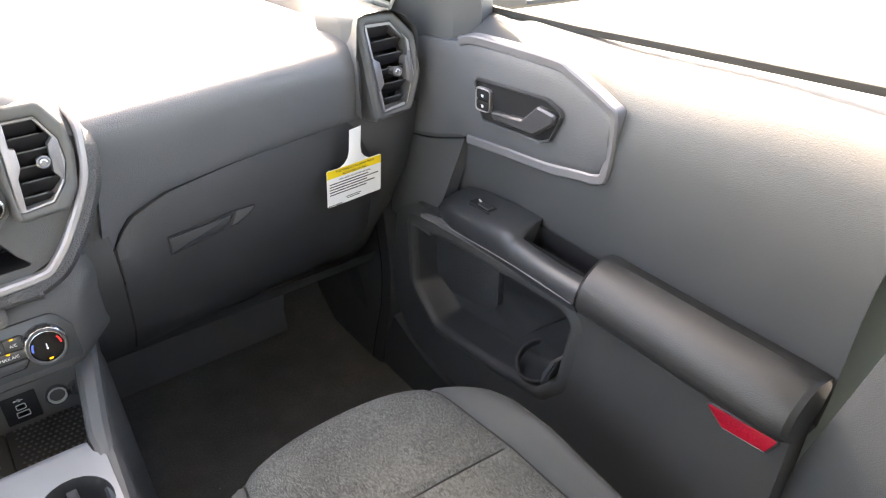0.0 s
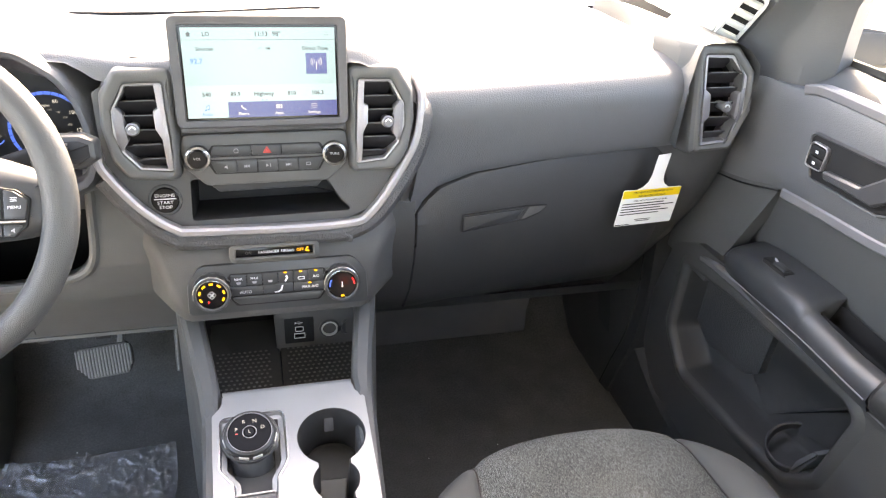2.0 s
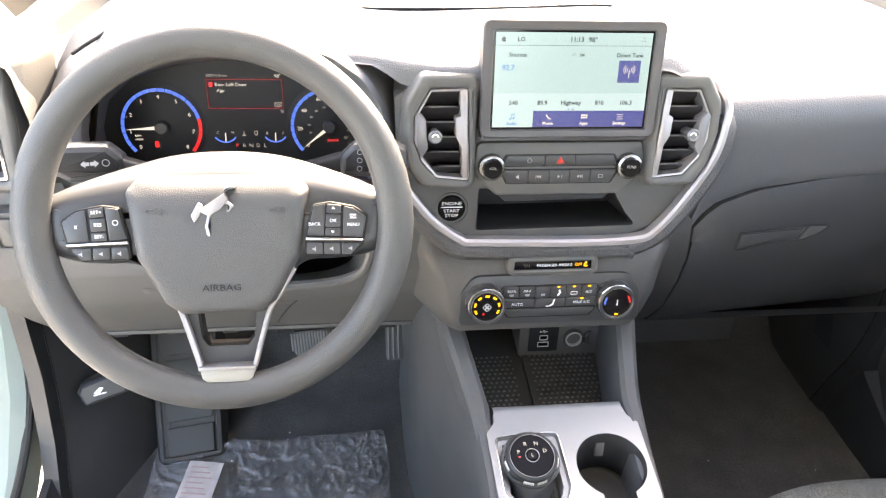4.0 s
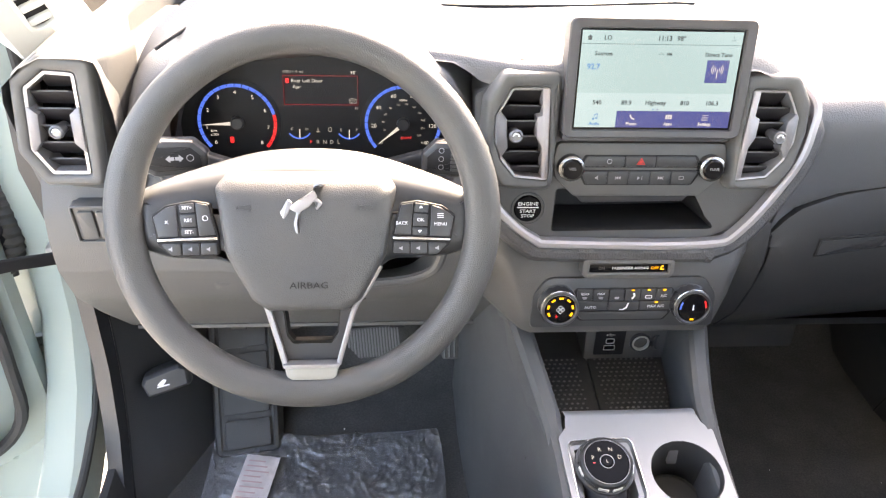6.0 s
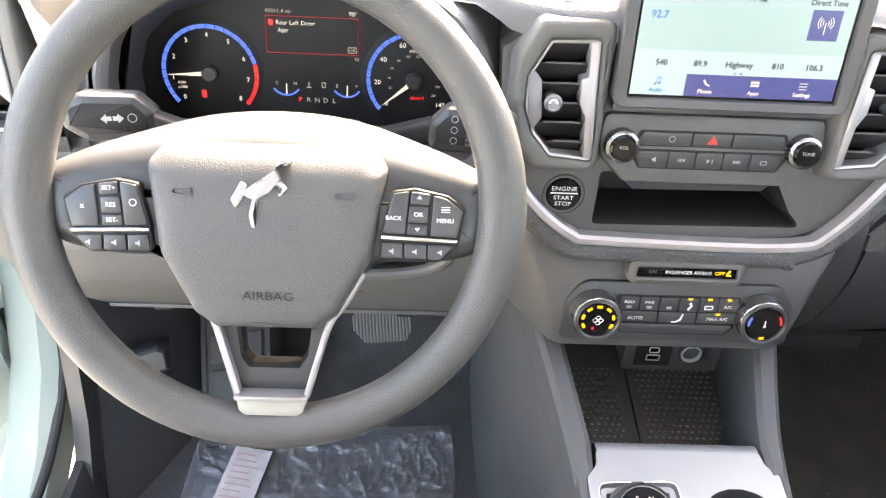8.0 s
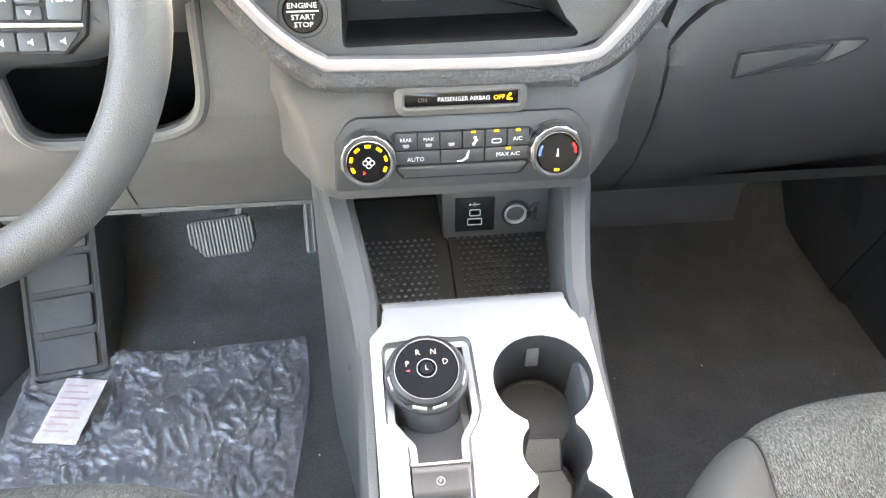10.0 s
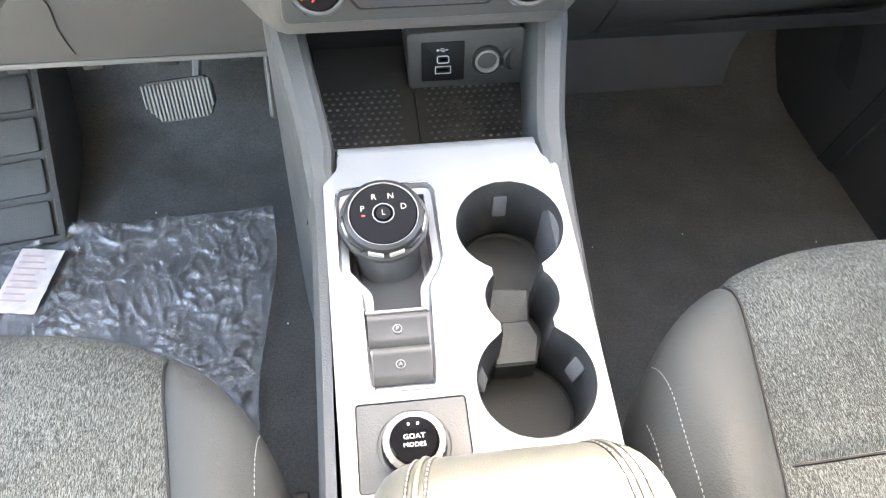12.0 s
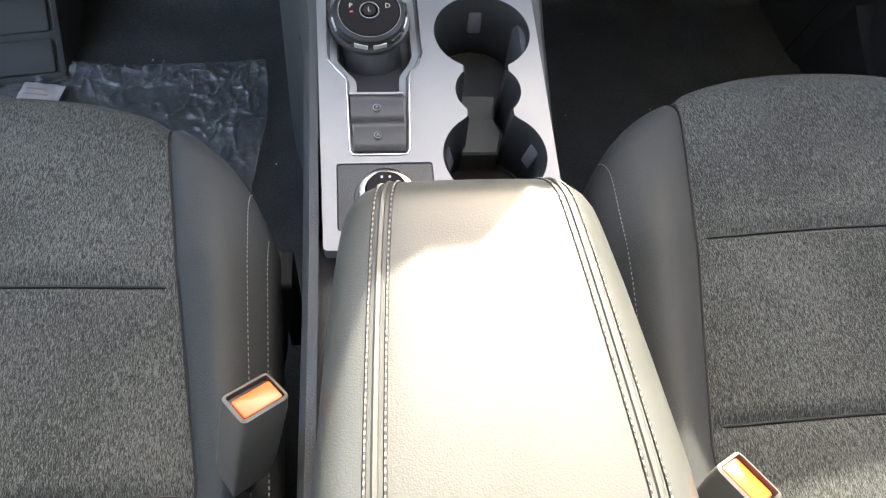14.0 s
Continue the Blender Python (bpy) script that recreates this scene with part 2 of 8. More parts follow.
def inset(o, d):
    """The outline moved inwards by d."""
    s = 1 if area(o) > 0 else -1
    out = []
    k = len(o)
    for i in range(k):
        p, a, b = Vector(o[i]), Vector(o[i - 1]), Vector(o[(i + 1) % k])
        e0, e1 = (p - a), (b - p)
        if e0.length < 1e-9 or e1.length < 1e-9:
            e0 = e1 = (b - a)
        e0.normalize(), e1.normalize()
        n0, n1 = Vector((-e0.y, e0.x)) * s, Vector((-e1.y, e1.x)) * s
        m = n0 + n1
        m = m / max(m.dot(n0), 0.5) if m.length > 1e-6 else n0
        out.append((p.x + m.x * d, p.y + m.y * d))
    return out


def loops(F, rings, cap0=False, cap1=True, bm=None):
    """Closed outlines, each with its height w, joined one to the next."""
    bm = bm or bmesh.new()
    vs = [[bm.verts.new(F @ Vector((u, v, w))) for u, v in o] for o, w in rings]
    for a, b in zip(vs, vs[1:]):
        k = len(a)
        for i in range(k):
            bm.faces.new((a[i], a[(i + 1) % k], b[(i + 1) % k], b[i]))
    if cap0:
        bm.faces.new(vs[0])
    if cap1:
        bm.faces.new(vs[-1])
    return bm


def slab(F, o, w0, w1, edge=0.0015, bm=None, back=True):
    """A plate from w0 up to w1 with a rounded upper edge."""
    e = edge
    rings = [(o, w0), (o, w1 - e), (inset(o, e * 0.3), w1 - e * 0.3), (inset(o, e), w1)] if e else [(o, w0), (o, w1)]
    return loops(F, rings, back, True, bm)


def ring(F, o, width, w0, w1, edge=0.001, bm=None):
    """A closed frame of that width round an opening."""
    i = inset(o, width)
    e = edge
    return loops(F, [(o, w0), (o, w1 - e), (inset(o, e), w1), (inset(o, width - e), w1), (i, w1 - e), (i, w0), (o, w0)], False, False, bm)


def knob(F, u, v, r, w0, w1, n=36, taper=0.94, edge=0.0015, bm=None):
    return loops(F, [(circle(u, v, r, n), w0), (circle(u, v, r * taper, n), w1 - edge), (circle(u, v, r * taper - edge, n), w1)], True, True, bm)


def grid(rows, bm=None, close=False):
    """A sheet through rows of points."""
    bm = bm or bmesh.new()
    vs = [[bm.verts.new(p) for p in r] for r in rows]
    for a, b in zip(vs, vs[1:]):
        k = len(a)
        for i in range(k if close else k - 1):
            bm.faces.new((a[i], a[(i + 1) % k], b[(i + 1) % k], b[i]))
    return bm


def sheet(rows, off):
    """A sheet with a thickness given by an offset."""
    off = Vector(off)
    bm = grid(rows)
    low = [[Vector(p) + off for p in r] for r in rows]
    grid(low, bm)
    rim = [Vector(p) for p in rows[0]] + [Vector(r[-1]) for r in rows[1:]] + [Vector(p) for p in reversed(rows[-1][:-1])] + [Vector(r[0]) for r in reversed(rows[1:-1])]
    grid([rim, [p + off for p in rim]], bm, close=True)
    bmesh.ops.remove_doubles(bm, verts=bm.verts, dist=1e-6)
    return bm


def thick(bm, d):
    """Gives a sheet a thickness."""
    bmesh.ops.recalc_face_normals(bm, faces=bm.faces)
    bmesh.ops.solidify(bm, geom=bm.faces[:], thickness=d)
    return bm


def smooth_line(pts, n=6, closed=False):
    """A Catmull-Rom line through points of any dimension."""
    P = [Vector(p) for p in pts]
    k = len(P)
    out = []
    for i in range(k if closed else k - 1):
        p0 = P[i - 1] if (i or closed) else P[0] * 2 - P[1]
        p1, p2 = P[i], P[(i + 1) % k]
        p3 = P[(i + 2) % k] if (closed or i + 2 < k) else P[-1] * 2 - P[-2]
        for j in range(n):
            t = j / n
            out.append(0.5 * ((2 * p1) + (p2 - p0) * t + (2 * p0 - 5 * p1 + 4 * p2 - p3) * t * t + (3 * p1 - p0 - 3 * p2 + p3) * t ** 3))
    if not closed:
        out.append(P[-1])
    return out


def sweep(path, profile, up=Vector((0, 0, 1)), closed=False, bm=None, caps=True):
    """A profile (side, up) carried along a path."""
    bm = bm or bmesh.new()
    P = [Vector(p) for p in path]
    k = len(P)
    vs = []
    for i in range(k):
        a = P[i - 1] if (i or closed) else P[0]
        b = P[(i + 1) % k] if (closed or i + 1 < k) else P[-1]
        t = (b - a).normalized()
        side = t.cross(up).normalized()
        nu = side.cross(t).normalized()
        vs.append([bm.verts.new(P[i] + side * s + nu * h) for s, h in profile])
    m = len(profile)
    for i in range(k if closed else k - 1):
        a, b = vs[i], vs[(i + 1) % k]
        for j in range(m):
            bm.faces.new((a[j], a[(j + 1) % m], b[(j + 1) % m], b[j]))
    if caps and not closed:
        bm.faces.new(vs[0]), bm.faces.new(vs[-1])
    return bm


def tube(path, r, n=10, closed=False, bm=None, up=Vector((0, 0, 1))):
    return sweep(path, circle(0, 0, r, n), up, closed, bm)


def fill(F, outer, holes, w0, w1, edge=0.001):
    """A plate with holes through it."""
    bm = bmesh.new()
    edges = []
    for o in [outer] + holes:
        vs = [bm.verts.new(F @ Vector((u, v, w1))) for u, v in o]
        edges += [bm.edges.new((vs[i - 1], vs[i])) for i in range(len(vs))]
    bmesh.ops.triangle_fill(bm, use_beauty=True, use_dissolve=False, edges=edges)
    for o in [outer] + holes:
        loops(F, [(o, w1), (o, w0)], False, False, bm)
    bmesh.ops.remove_doubles(bm, verts=bm.verts, dist=1e-5)
    return bm


def merge(*bms):
    """Several bmeshes of one part in one."""
    out = bmesh.new()
    for b in bms:
        me = bpy.data.meshes.new("tmp")
        b.to_mesh(me)
        b.free()
        out.from_mesh(me)
        bpy.data.meshes.remove(me)
    return out


def letters(text, F, u, v, size, material, parent, w=0.0004, name="lettering", align="CENTER", stretch=1.0, slant=0.0, label="", bold=0.0):
    """Raised print in the built-in font, set in the plane of F."""
    c = bpy.data.curves.new(name, "FONT")
    c.body, c.size, c.align_x, c.align_y, c.extrude, c.resolution_u, c.shear, c.offset = text, size, align, "CENTER", 0.0001, 2, slant, bold * size
    tmp = bpy.data.objects.new("tmp", c)
    me = bpy.data.meshes.new_from_object(tmp)
    bpy.data.objects.remove(tmp)
    me.transform(F @ Matrix.Translation((u, v, w)) @ Matrix.Diagonal((stretch, 1, 1, 1)))
    me.materials.clear()
    me.materials.append(material)
    ob = new(name, me)
    ob.parent = parent
    ob.matrix_parent_inverse = Matrix.Translation(-base_of(parent))
    return tagged(ob, label)


def bars(F, rows, material, parent, w=0.0004, name="print_bars"):
    """Unreadable print as plain bars: (u0, v, length, height)."""
    bm = bmesh.new()
    for u, v, ln, h in rows:
        slab(F, rect(u, v - h / 2, u + ln, v + h / 2), w - 0.0002, w, 0, bm)
    return part(name, bm, material, parent, "", 0)


STACK = frame_of((0, 0, 0.74), 12)      # the middle of the dashboard: v = 0 at the display's lower edge
SIDE = frame_of((0, 0.03, 0.73), 8)     # the outer air vents
PLATE_F = level_of((0, -0.105, 0.410), 7.5)   # the console's silver top
WHEEL = frame_of((-0.370, -0.151, 0.717), 27)
CLUSTER = frame_of((-0.378, 0.127, 0.682), 10)

# ---- ground and shell ----
def ground_sheet():
    bm = bmesh.new()
    s = 900.0
    bm.faces.new([bm.verts.new(p) for p in ((-s, -s, -0.46), (s, -s, -0.46), (s, s, -0.46), (-s, s, -0.46))])
    return single("ground", bm, CONCRETE, "pale sunlit concrete yard with faint joints", "ground", kind="structure", smooth=0)


ground_sheet()


def floor_height(x, y):
    """Flat under the seats, rising to the toe board ahead."""
    z = 0.0
    if y > 0.36:
        t = min((y - 0.36) / 0.30, 1)
        z = 0.36 * t * t * (3 - 2 * t) if t < 1 else 0.36
    return z + 0.003 * noise.noise(Vector((x * 9, y * 9, 0)))


def floor_sheet():
    ys = [-1.75 + 0.05 * i for i in range(50)]
    xs = [-0.74 + 0.04 * i for i in range(38)]
    bm = sheet([[(x, y, floor_height(x, y) - (0.0 if y < 0.6 else -0.25 * (y - 0.6) / 0.1)) for x in xs] for y in ys if y <= 0.70], (0, 0.004, -0.02))
    return single("floor", bm, CARPET, "black needle-felt carpet with lint specks", "floor", kind="structure")


floor_sheet()


def lint():
    rnd = random.Random(5)
    bm = bmesh.new()
    for _ in range(16):
        x = rnd.choice((rnd.uniform(-0.62, -0.16), rnd.uniform(0.15, 0.62)))
        y = rnd.uniform(-0.1, 0.45)
        r = rnd.uniform(0.0006, 0.0014)
        bmesh.ops.create_icosphere(bm, subdivisions=1, radius=r, matrix=Matrix.Translation((x, y, floor_height(x, y) + r * 0.6)))
    return single("lint_crumbs", bm, WHITE, "small pale crumbs of lint scattered on the carpet", "lint", kind="stuff")


lint()


def firewall():
    F = frame_of((0, 0.66, 0.0))
    bm = slab(F, rpoly(rect(-0.78, -0.06, 0.78, 0.72), 0.05), -0.02, 0.0, 0)
    cowl = sheet([[(x, y, z) for x in (-0.80, -0.4, 0, 0.4, 0.80)] for y, z in ((0.54, 0.675), (0.62, 0.68), (0.68, 0.67))], (0, 0, -0.02))
    return single("wall_front", merge(bm, cowl), BLACK, "black bulkhead ahead of the footwells", "wall", kind="structure")


firewall()


def headliner():
    rows = []
    for i in range(13):
        x = -0.66 + 1.32 * i / 12
        a = 1 - (x / 0.66) ** 2
        rows.append([(x, y, 1.30 + 0.09 * a + 0.03 * math.sin((y + 1.9) * 1.6)) for y in [-1.95 + 0.15 * j for j in range(13)]])
    return single("ceiling", thick(grid(rows), 0.03), HEADLINER, "light grey cloth headliner under the roof", "headliner", kind="structure")


headliner()


def rear_wall():
    F = frame_of((0, -1.9, 0))
    bm = fill(F, rpoly(rect(-0.78, 0.0, 0.78, 1.40), 0.08), [rpoly(rect(-0.55, 0.78, 0.55, 1.28), 0.06)], -0.04, 0.0)
    return single("wall_rear", bm, PLASTIC_GREY, "grey rear wall of the cabin with a window opening", "wall", kind="structure")


rear_wall()


def side_shell(s):
    """Sill, B-pillar and roof rail of one side."""
    side = root("wall_right" if s > 0 else "wall_left", (s * 0.78, -0.8, 0), "grey body side with pillar trims and door opening", "wall", kind="structure")
    sill = [(0.70, 0.0), (0.715, 0.085), (0.735, 0.105), (0.80, 0.10), (0.86, 0.03), (0.86, -0.08), (0.70, -0.08)]
    if s < 0:
        sill = [(0.70, 0.0), (0.715, 0.085), (0.730, 0.105), (0.744, 0.10), (0.750, 0.06), (0.750, -0.08), (0.70, -0.08)]
    path_y = [0.42, 0.30, 0.22, 0.12, 0.0, -0.3, -1.9]
    lift = [0.30, 0.16, 0.085, 0.03, 0.0, 0.0, 0.0]
    rows = [[(s * x, y, z + h) for x, z in sill] for y, h in zip([v[0] for v in smooth_line([(a,) * 2 for a in path_y], 4)], [v[0] for v in smooth_line([(a,) * 2 for a in lift], 4)])]
    part("sill_trim", grid(rows, close=True), PLASTIC_SHADED, side, "dark grained sill trim")
    bx = 0.745
    tr = []
    for z, y0, y1, x in ((0.0, -0.63, -1.0, bx), (0.30, -0.645, -1.0, bx), (0.42, -0.665, -1.0, bx - 0.01), (0.52, -0.69, -0.99, bx - 0.02), (0.60, -0.705, -0.98, bx + 0.005), (0.80, -0.735, -0.97, bx - 0.005), (1.05, -0.76, -0.93, bx - 0.045), (1.28, -0.78, -0.9, bx - 0.10)):
        tr.append([(s * (x + 0.07), y0 - 0.004, z), (s * (x + 0.012), y0, z), (s * x, y0 - 0.02, z), (s * (x - 0.012), (y0 + y1) / 2, z), (s * x, y1 + 0.02, z), (s * (x + 0.07), y1, z)])
    part("pillar_trim", grid(tr), PLASTIC, side, "dark grained centre pillar trim")
    rail = [(s * 0.70, 0.05, 1.17), (s * 0.69, -0.3, 1.27), (s * 0.68, -0.9, 1.30), (s * 0.68, -1.9, 1.28)]
    part("roof_rail", tube(smooth_line(rail, 5), 0.05, 10), PILLAR, side, "light roof rail trim")
    c = [[(s * 0.795, y, z) for y in (0.16 if s > 0 else 0.32, 0.4, 0.5, 0.70)] for z in (-0.05, 0.3, 0.76)]
    part("cowl_side", thick(grid(c), 0.01), BLACK, side)
    q = [[(s * 0.80, y, z) for y in (-1.0, -1.3, -1.6, -1.9)] for z in (0.0, 0.4, 0.8)]
    part("quarter_panel", thick(grid(q), 0.03), PLASTIC_GREY, side)
    return side


for s in (1, -1):
    side_shell(s)


# ---- windscreen pillars ----
def windscreen_pillar(s):
    p = root("windscreen_pillar", (s * 0.74, 0.2, 0.75), "light grey windscreen pillar trim with a slotted vent", "pillar", "windscreen pillars", "structure")
    rows = []
    for (x, y, z), wd in zip(smooth_line([(0.752, 0.30, 0.70), (0.745, 0.20, 0.79), (0.733, 0.09, 0.92), (0.712, -0.05, 1.10), (0.69, -0.15, 1.23)], 5), [0.075 - 0.001 * i for i in range(30)]):
        rows.append([(s * (x - wd), y + 0.03, z + 0.01), (s * (x - wd * 0.75), y - 0.02, z - 0.02), (s * (x - 0.01), y - 0.045, z - 0.03), (s * (x + 0.03), y - 0.03, z - 0.01), (s * (x + 0.04), y + 0.03, z + 0.03), (s * (x - 0.03), y + 0.06, z + 0.05)])
    part("pillar_cover", grid(rows, close=True), PILLAR, p)
    d = Vector((s * -0.006, -0.12, 0.15)).normalized()
    c = Vector((s * 0.690, 0.088 if s > 0 else 0.115, 0.836))
    n = Vector((-s * 0.55, -0.75, -0.35)).normalized()
    n = (n - d * n.dot(d)).normalized()
    F = Matrix.Translation(c) @ Matrix((d.cross(n), d, n)).transposed().to_4x4()
    o = rpoly(rect(-0.018, -0.055, 0.018, 0.055), 0.016)
    vent = part("vent_bezel", ring(F, o, 0.005, -0.01, 0.004), PILLAR, p, "oval pale demister bezel")
    part("vent_back", slab(F, inset(o, 0.004), -0.012, -0.002, 0), BLACK, vent)
    for i in range(4):
        v = -0.036 + 0.024 * i
        part("slat", slab(F, rpoly(rect(-0.013, v - 0.006, 0.013, v + 0.004), 0.002, 2), -0.003, 0.003, 0.001), PILLAR, vent)
    return p


for s in (1, -1):
    windscreen_pillar(s)


def windscreen():
    w = root("windscreen", (0, 0.45, 0.74), "clear raked windscreen above the dashboard", "windscreen", kind="structure")
    rows = []
    for j in range(7):
        t = j / 6
        y, z, hw = 0.80 - 0.90 * t, 0.745 + 0.58 * t, 0.74 - 0.08 * t
        rows.append([(hw * k / 5, y - 0.10 * (k / 5) ** 2, z) for k in range(-5, 6)])
    g = part("pane", grid(rows), GLASS, w, "clear glass")
    g.visible_shadow = False
    return w


windscreen()


# ---- dashboard ----
def dashboard():
    d = root("dashboard", (0, 0.2, 0.45), "dark grey grained dashboard with soft textured top", "dashboard")
    # the low top of the passenger's side: edge rolls over into the face
    low = lambda x: float(np.interp(x, [0.195, 0.205, 0.233, 0.287, 0.386, 0.641, 0.70], [0.545, 0.576, 0.608, 0.627, 0.638, 0.652, 0.655]))
    xs = [0.180, 0.188] + [0.196 + (0.618 - 0.196) * i / 24 for i in range(25)] + [0.6185, 0.66, 0.70]
    rows = []
    for x in xs:
        f = min(max((x - 0.196) / 0.05, 0), 1)
        zt = 0.752 + 0.012 * (x - 0.2) / 0.42 - (0.04 if x > 0.6182 else 0)
        yf = 0.026 + 0.018 * (x - 0.2) / 0.42 + (0.10 if x > 0.6182 else 0) + 0.2 * max(0, 0.19 - x)
        zl = low(x)
        prof = [(0.76, zt - 0.03), (0.56, zt - 0.008), (0.40, zt + 0.006), (0.22, zt + 0.013), (0.12, zt + 0.014), (yf + 0.045, zt + 0.009), (yf + 0.022, zt + 0.003), (yf + 0.008, zt - 0.006), (yf, zt - 0.02)]
        for k in range(1, 7):
            t = k / 6
            prof.append((yf + 0.012 * t * t, zt - 0.02 + (zl + 0.008 - zt + 0.02) * t))
        prof += [(yf + 0.016, zl + 0.002), (yf + 0.024, zl), (yf + 0.05, zl + 0.002)]
        rows.append([(x, y, z) for y, z in prof])
    part("top_pad", grid(rows), PLASTIC_SOFT, d, "textured soft pad over the passenger's side")
    # the raised arch over cluster and display
    arch = [(p.x, p.y) for p in smooth_line([(-0.622, 0.60), (-0.617, 0.68), (-0.598, 0.745), (-0.555, 0.790), (-0.49, 0.815), (-0.40, 0.826), (-0.30, 0.824), (-0.22, 0.820), (-0.15, 0.819), (0.0, 0.826), (0.075, 0.831), (0.110, 0.832), (0.142, 0.822), (0.172, 0.802), (0.195, 0.779), (0.211, 0.754), (0.214, 0.728), (0.205, 0.69), (0.190, 0.60)], 4)]
    rows = []
    for y, k, dz, back in ((0.017, 0.044, 0.0, 0.035), (0.019, 0.034, 0.0, 0.035), (0.021, 0.027, 0.0, 0.035), (0.023, 0.0225, 0.0, 0.035), (0.031, 0.0185, 0.0, 0.033), (0.06, 0.0115, 0.0, 0.026), (0.10, 0.0050, 0.0, 0.016), (0.14, 0.0018, 0.0, 0.006), (0.19, 0.0, 0.0, 0.0), (0.24, 0.0, -0.004, 0.0), (0.34, 0.0, -0.010, 0.0), (0.44, 0.0, -0.020, 0.0), (0.56, 0.0, -0.036, 0.0), (0.76, 0.0, -0.06, 0.0)):
        o = []
        fall = float(np.interp(y, [0.021, 0.031, 0.06, 0.10, 0.14], [0.028, 0.018, 0.006, 0.001, 0.0]))
        for (xa, za), (xb, zb) in zip(inset(arch, k), arch):
            f = min(max((xb - 0.075) / 0.05, 0), 1)
            g = fall * min(max((zb - 0.70) / 0.08, 0), 1)
            za += max(0, k - 0.026) * min(max((-0.185 - xb) / 0.03, 0), 1)
            o.append((xa + (xb - 0.4 * g - xa) * f, za + (zb - g - za) * f))
        rows.append([(x, y + back * min(max((-0.14 - x) / 0.09, 0), 1), max(z + dz * max(0, (z - 0.6) / 0.2), 0.60)) for x, z in o])
    part("raised_pad", grid(rows), PLASTIC_SOFT, d, "raised soft pad over cluster and display", 80)
    crest = lambda x: float(np.interp(x, [a for a, b in arch[:64]], [b for a, b in arch[:64]]))
    seam = [(0.085, 0.160), (0.05, 0.168), (-0.07, 0.173), (-0.22, 0.174), (-0.35, 0.173), (-0.45, 0.166), (-0.50, 0.142), (-0.530, 0.105), (-0.552, 0.085)]
    part("pad_seam", tube(smooth_line([(x, y, crest(x) - 0.0004) for x, y in seam], 5), 0.0022, 6), BLACK, d, "dark seam across the raised pad")
    # smooth caps over the outer vents, falling away to the windscreen
    for s, dz in ((-1, -0.018), (1, 0.0)):
        rows = []
        for y, xl, zl, zm, zr in smooth_line([(0.028, 0.592, 0.764, 0.818, 0.792), (0.05, 0.596, 0.766, 0.817, 0.792), (0.10, 0.604, 0.766, 0.812, 0.790), (0.18, 0.622, 0.766, 0.802, 0.785), (0.28, 0.648, 0.764, 0.790, 0.778), (0.42, 0.690, 0.768, 0.776, 0.765), (0.60, 0.70, 0.752, 0.758, 0.75)], 4):
            xr = 0.700
            w = xr - xl
            p = 0.045 + 0.155 * min(max((y - 0.04) / 0.16, 0), 1)
            sec = [(xl + 0.002, 0.66), (xl, zl - 0.006), (xl + 0.001, zl), (xl + w * p, zl + (zm - zl) * 0.72), (xl + w * p * 1.7, zl + (zm - zl) * 0.94), (xl + w * (0.15 + p), zm), (xl + w * 0.58, zm), (xl + w * 0.8, zm + (zr - zm) * 0.45), (xr, zr - 0.006), (xr + 0.004, zr - 0.025), (xr - 0.004, 0.70)]
            rows.append([(s * x, y, z + dz) for x, z in sec])
        part("corner_cap", grid(rows), PLASTIC, d, "smooth corner cap above the outer vent", 50)
    # deep body behind all faces
    rows = []
    for x in [-0.70 + 1.40 * i / 28 for i in range(29)]:
        rows.append([(x, 0.58, 0.69), (x, 0.30, 0.70), (x, 0.14, 0.66), (x, 0.14, 0.60), (x, 0.16, 0.45), (x, 0.24, 0.32), (x, 0.40, 0.30), (x, 0.58, 0.33)])
    part("core", grid(rows, close=True), BLACK, d)
    # outer vent housings reach down to the door
    for s in (-1, 1):
        o = rpoly([(0.598, 0.088), (0.660, 0.084), (0.691, 0.042), (0.694, -0.02), (0.674, -0.076), (0.612, -0.080)] if s > 0 else [(-0.600, 0.072), (-0.664, 0.075), (-0.698, 0.048), (-0.706, -0.036), (-0.684, -0.080), (-0.608, -0.080)], 0.012)
        part("vent_housing", loops(SIDE, [(inset(o, -0.006), -0.11), (o, -0.014), (inset(o, 0.003), -0.004), (inset(o, 0.008), -0.001), (inset(o, 0.010), -0.02)], True, False), PLASTIC, d)
        rows = []
        for z, x0, x1, y in ((0.655, 0.615, 0.712, 0.040), (0.60, 0.61, 0.712, 0.055), (0.52, 0.60, 0.712, 0.085), (0.44, 0.60, 0.70, 0.13), (0.36, 0.60, 0.69, 0.18), (0.28, 0.60, 0.68, 0.23)):
            rows.append([(s * 0.580, y + (0.030 if s > 0 else -0.003), z), (s * x0, y + (0.016 if s > 0 else -0.003), z), (s * (x0 + 0.05), y, z), (s * (x1 - 0.02), y + 0.006, z), (s * x1, y + 0.02, z)] + ([(s * (x1 + 0.03), y + 0.035, z), (s * (x1 + 0.045), y + 0.14, z)] if s > 0 else [(s * (x1 + 0.006), y + 0.04, z), (s * (x1 + 0.008), y + 0.12, z)]))
        part("end_panel", grid(rows), PLASTIC, d, "dark end panel beside the door")
    return d, low


dash, lip = dashboard()
letters("AIRBAG", level_of((0.552, 0.072, 0.7708), 12, 2), 0, 0, 0.0090, BLACK, dash, 0.0006, name="airbag_lettering", stretch=1.25)


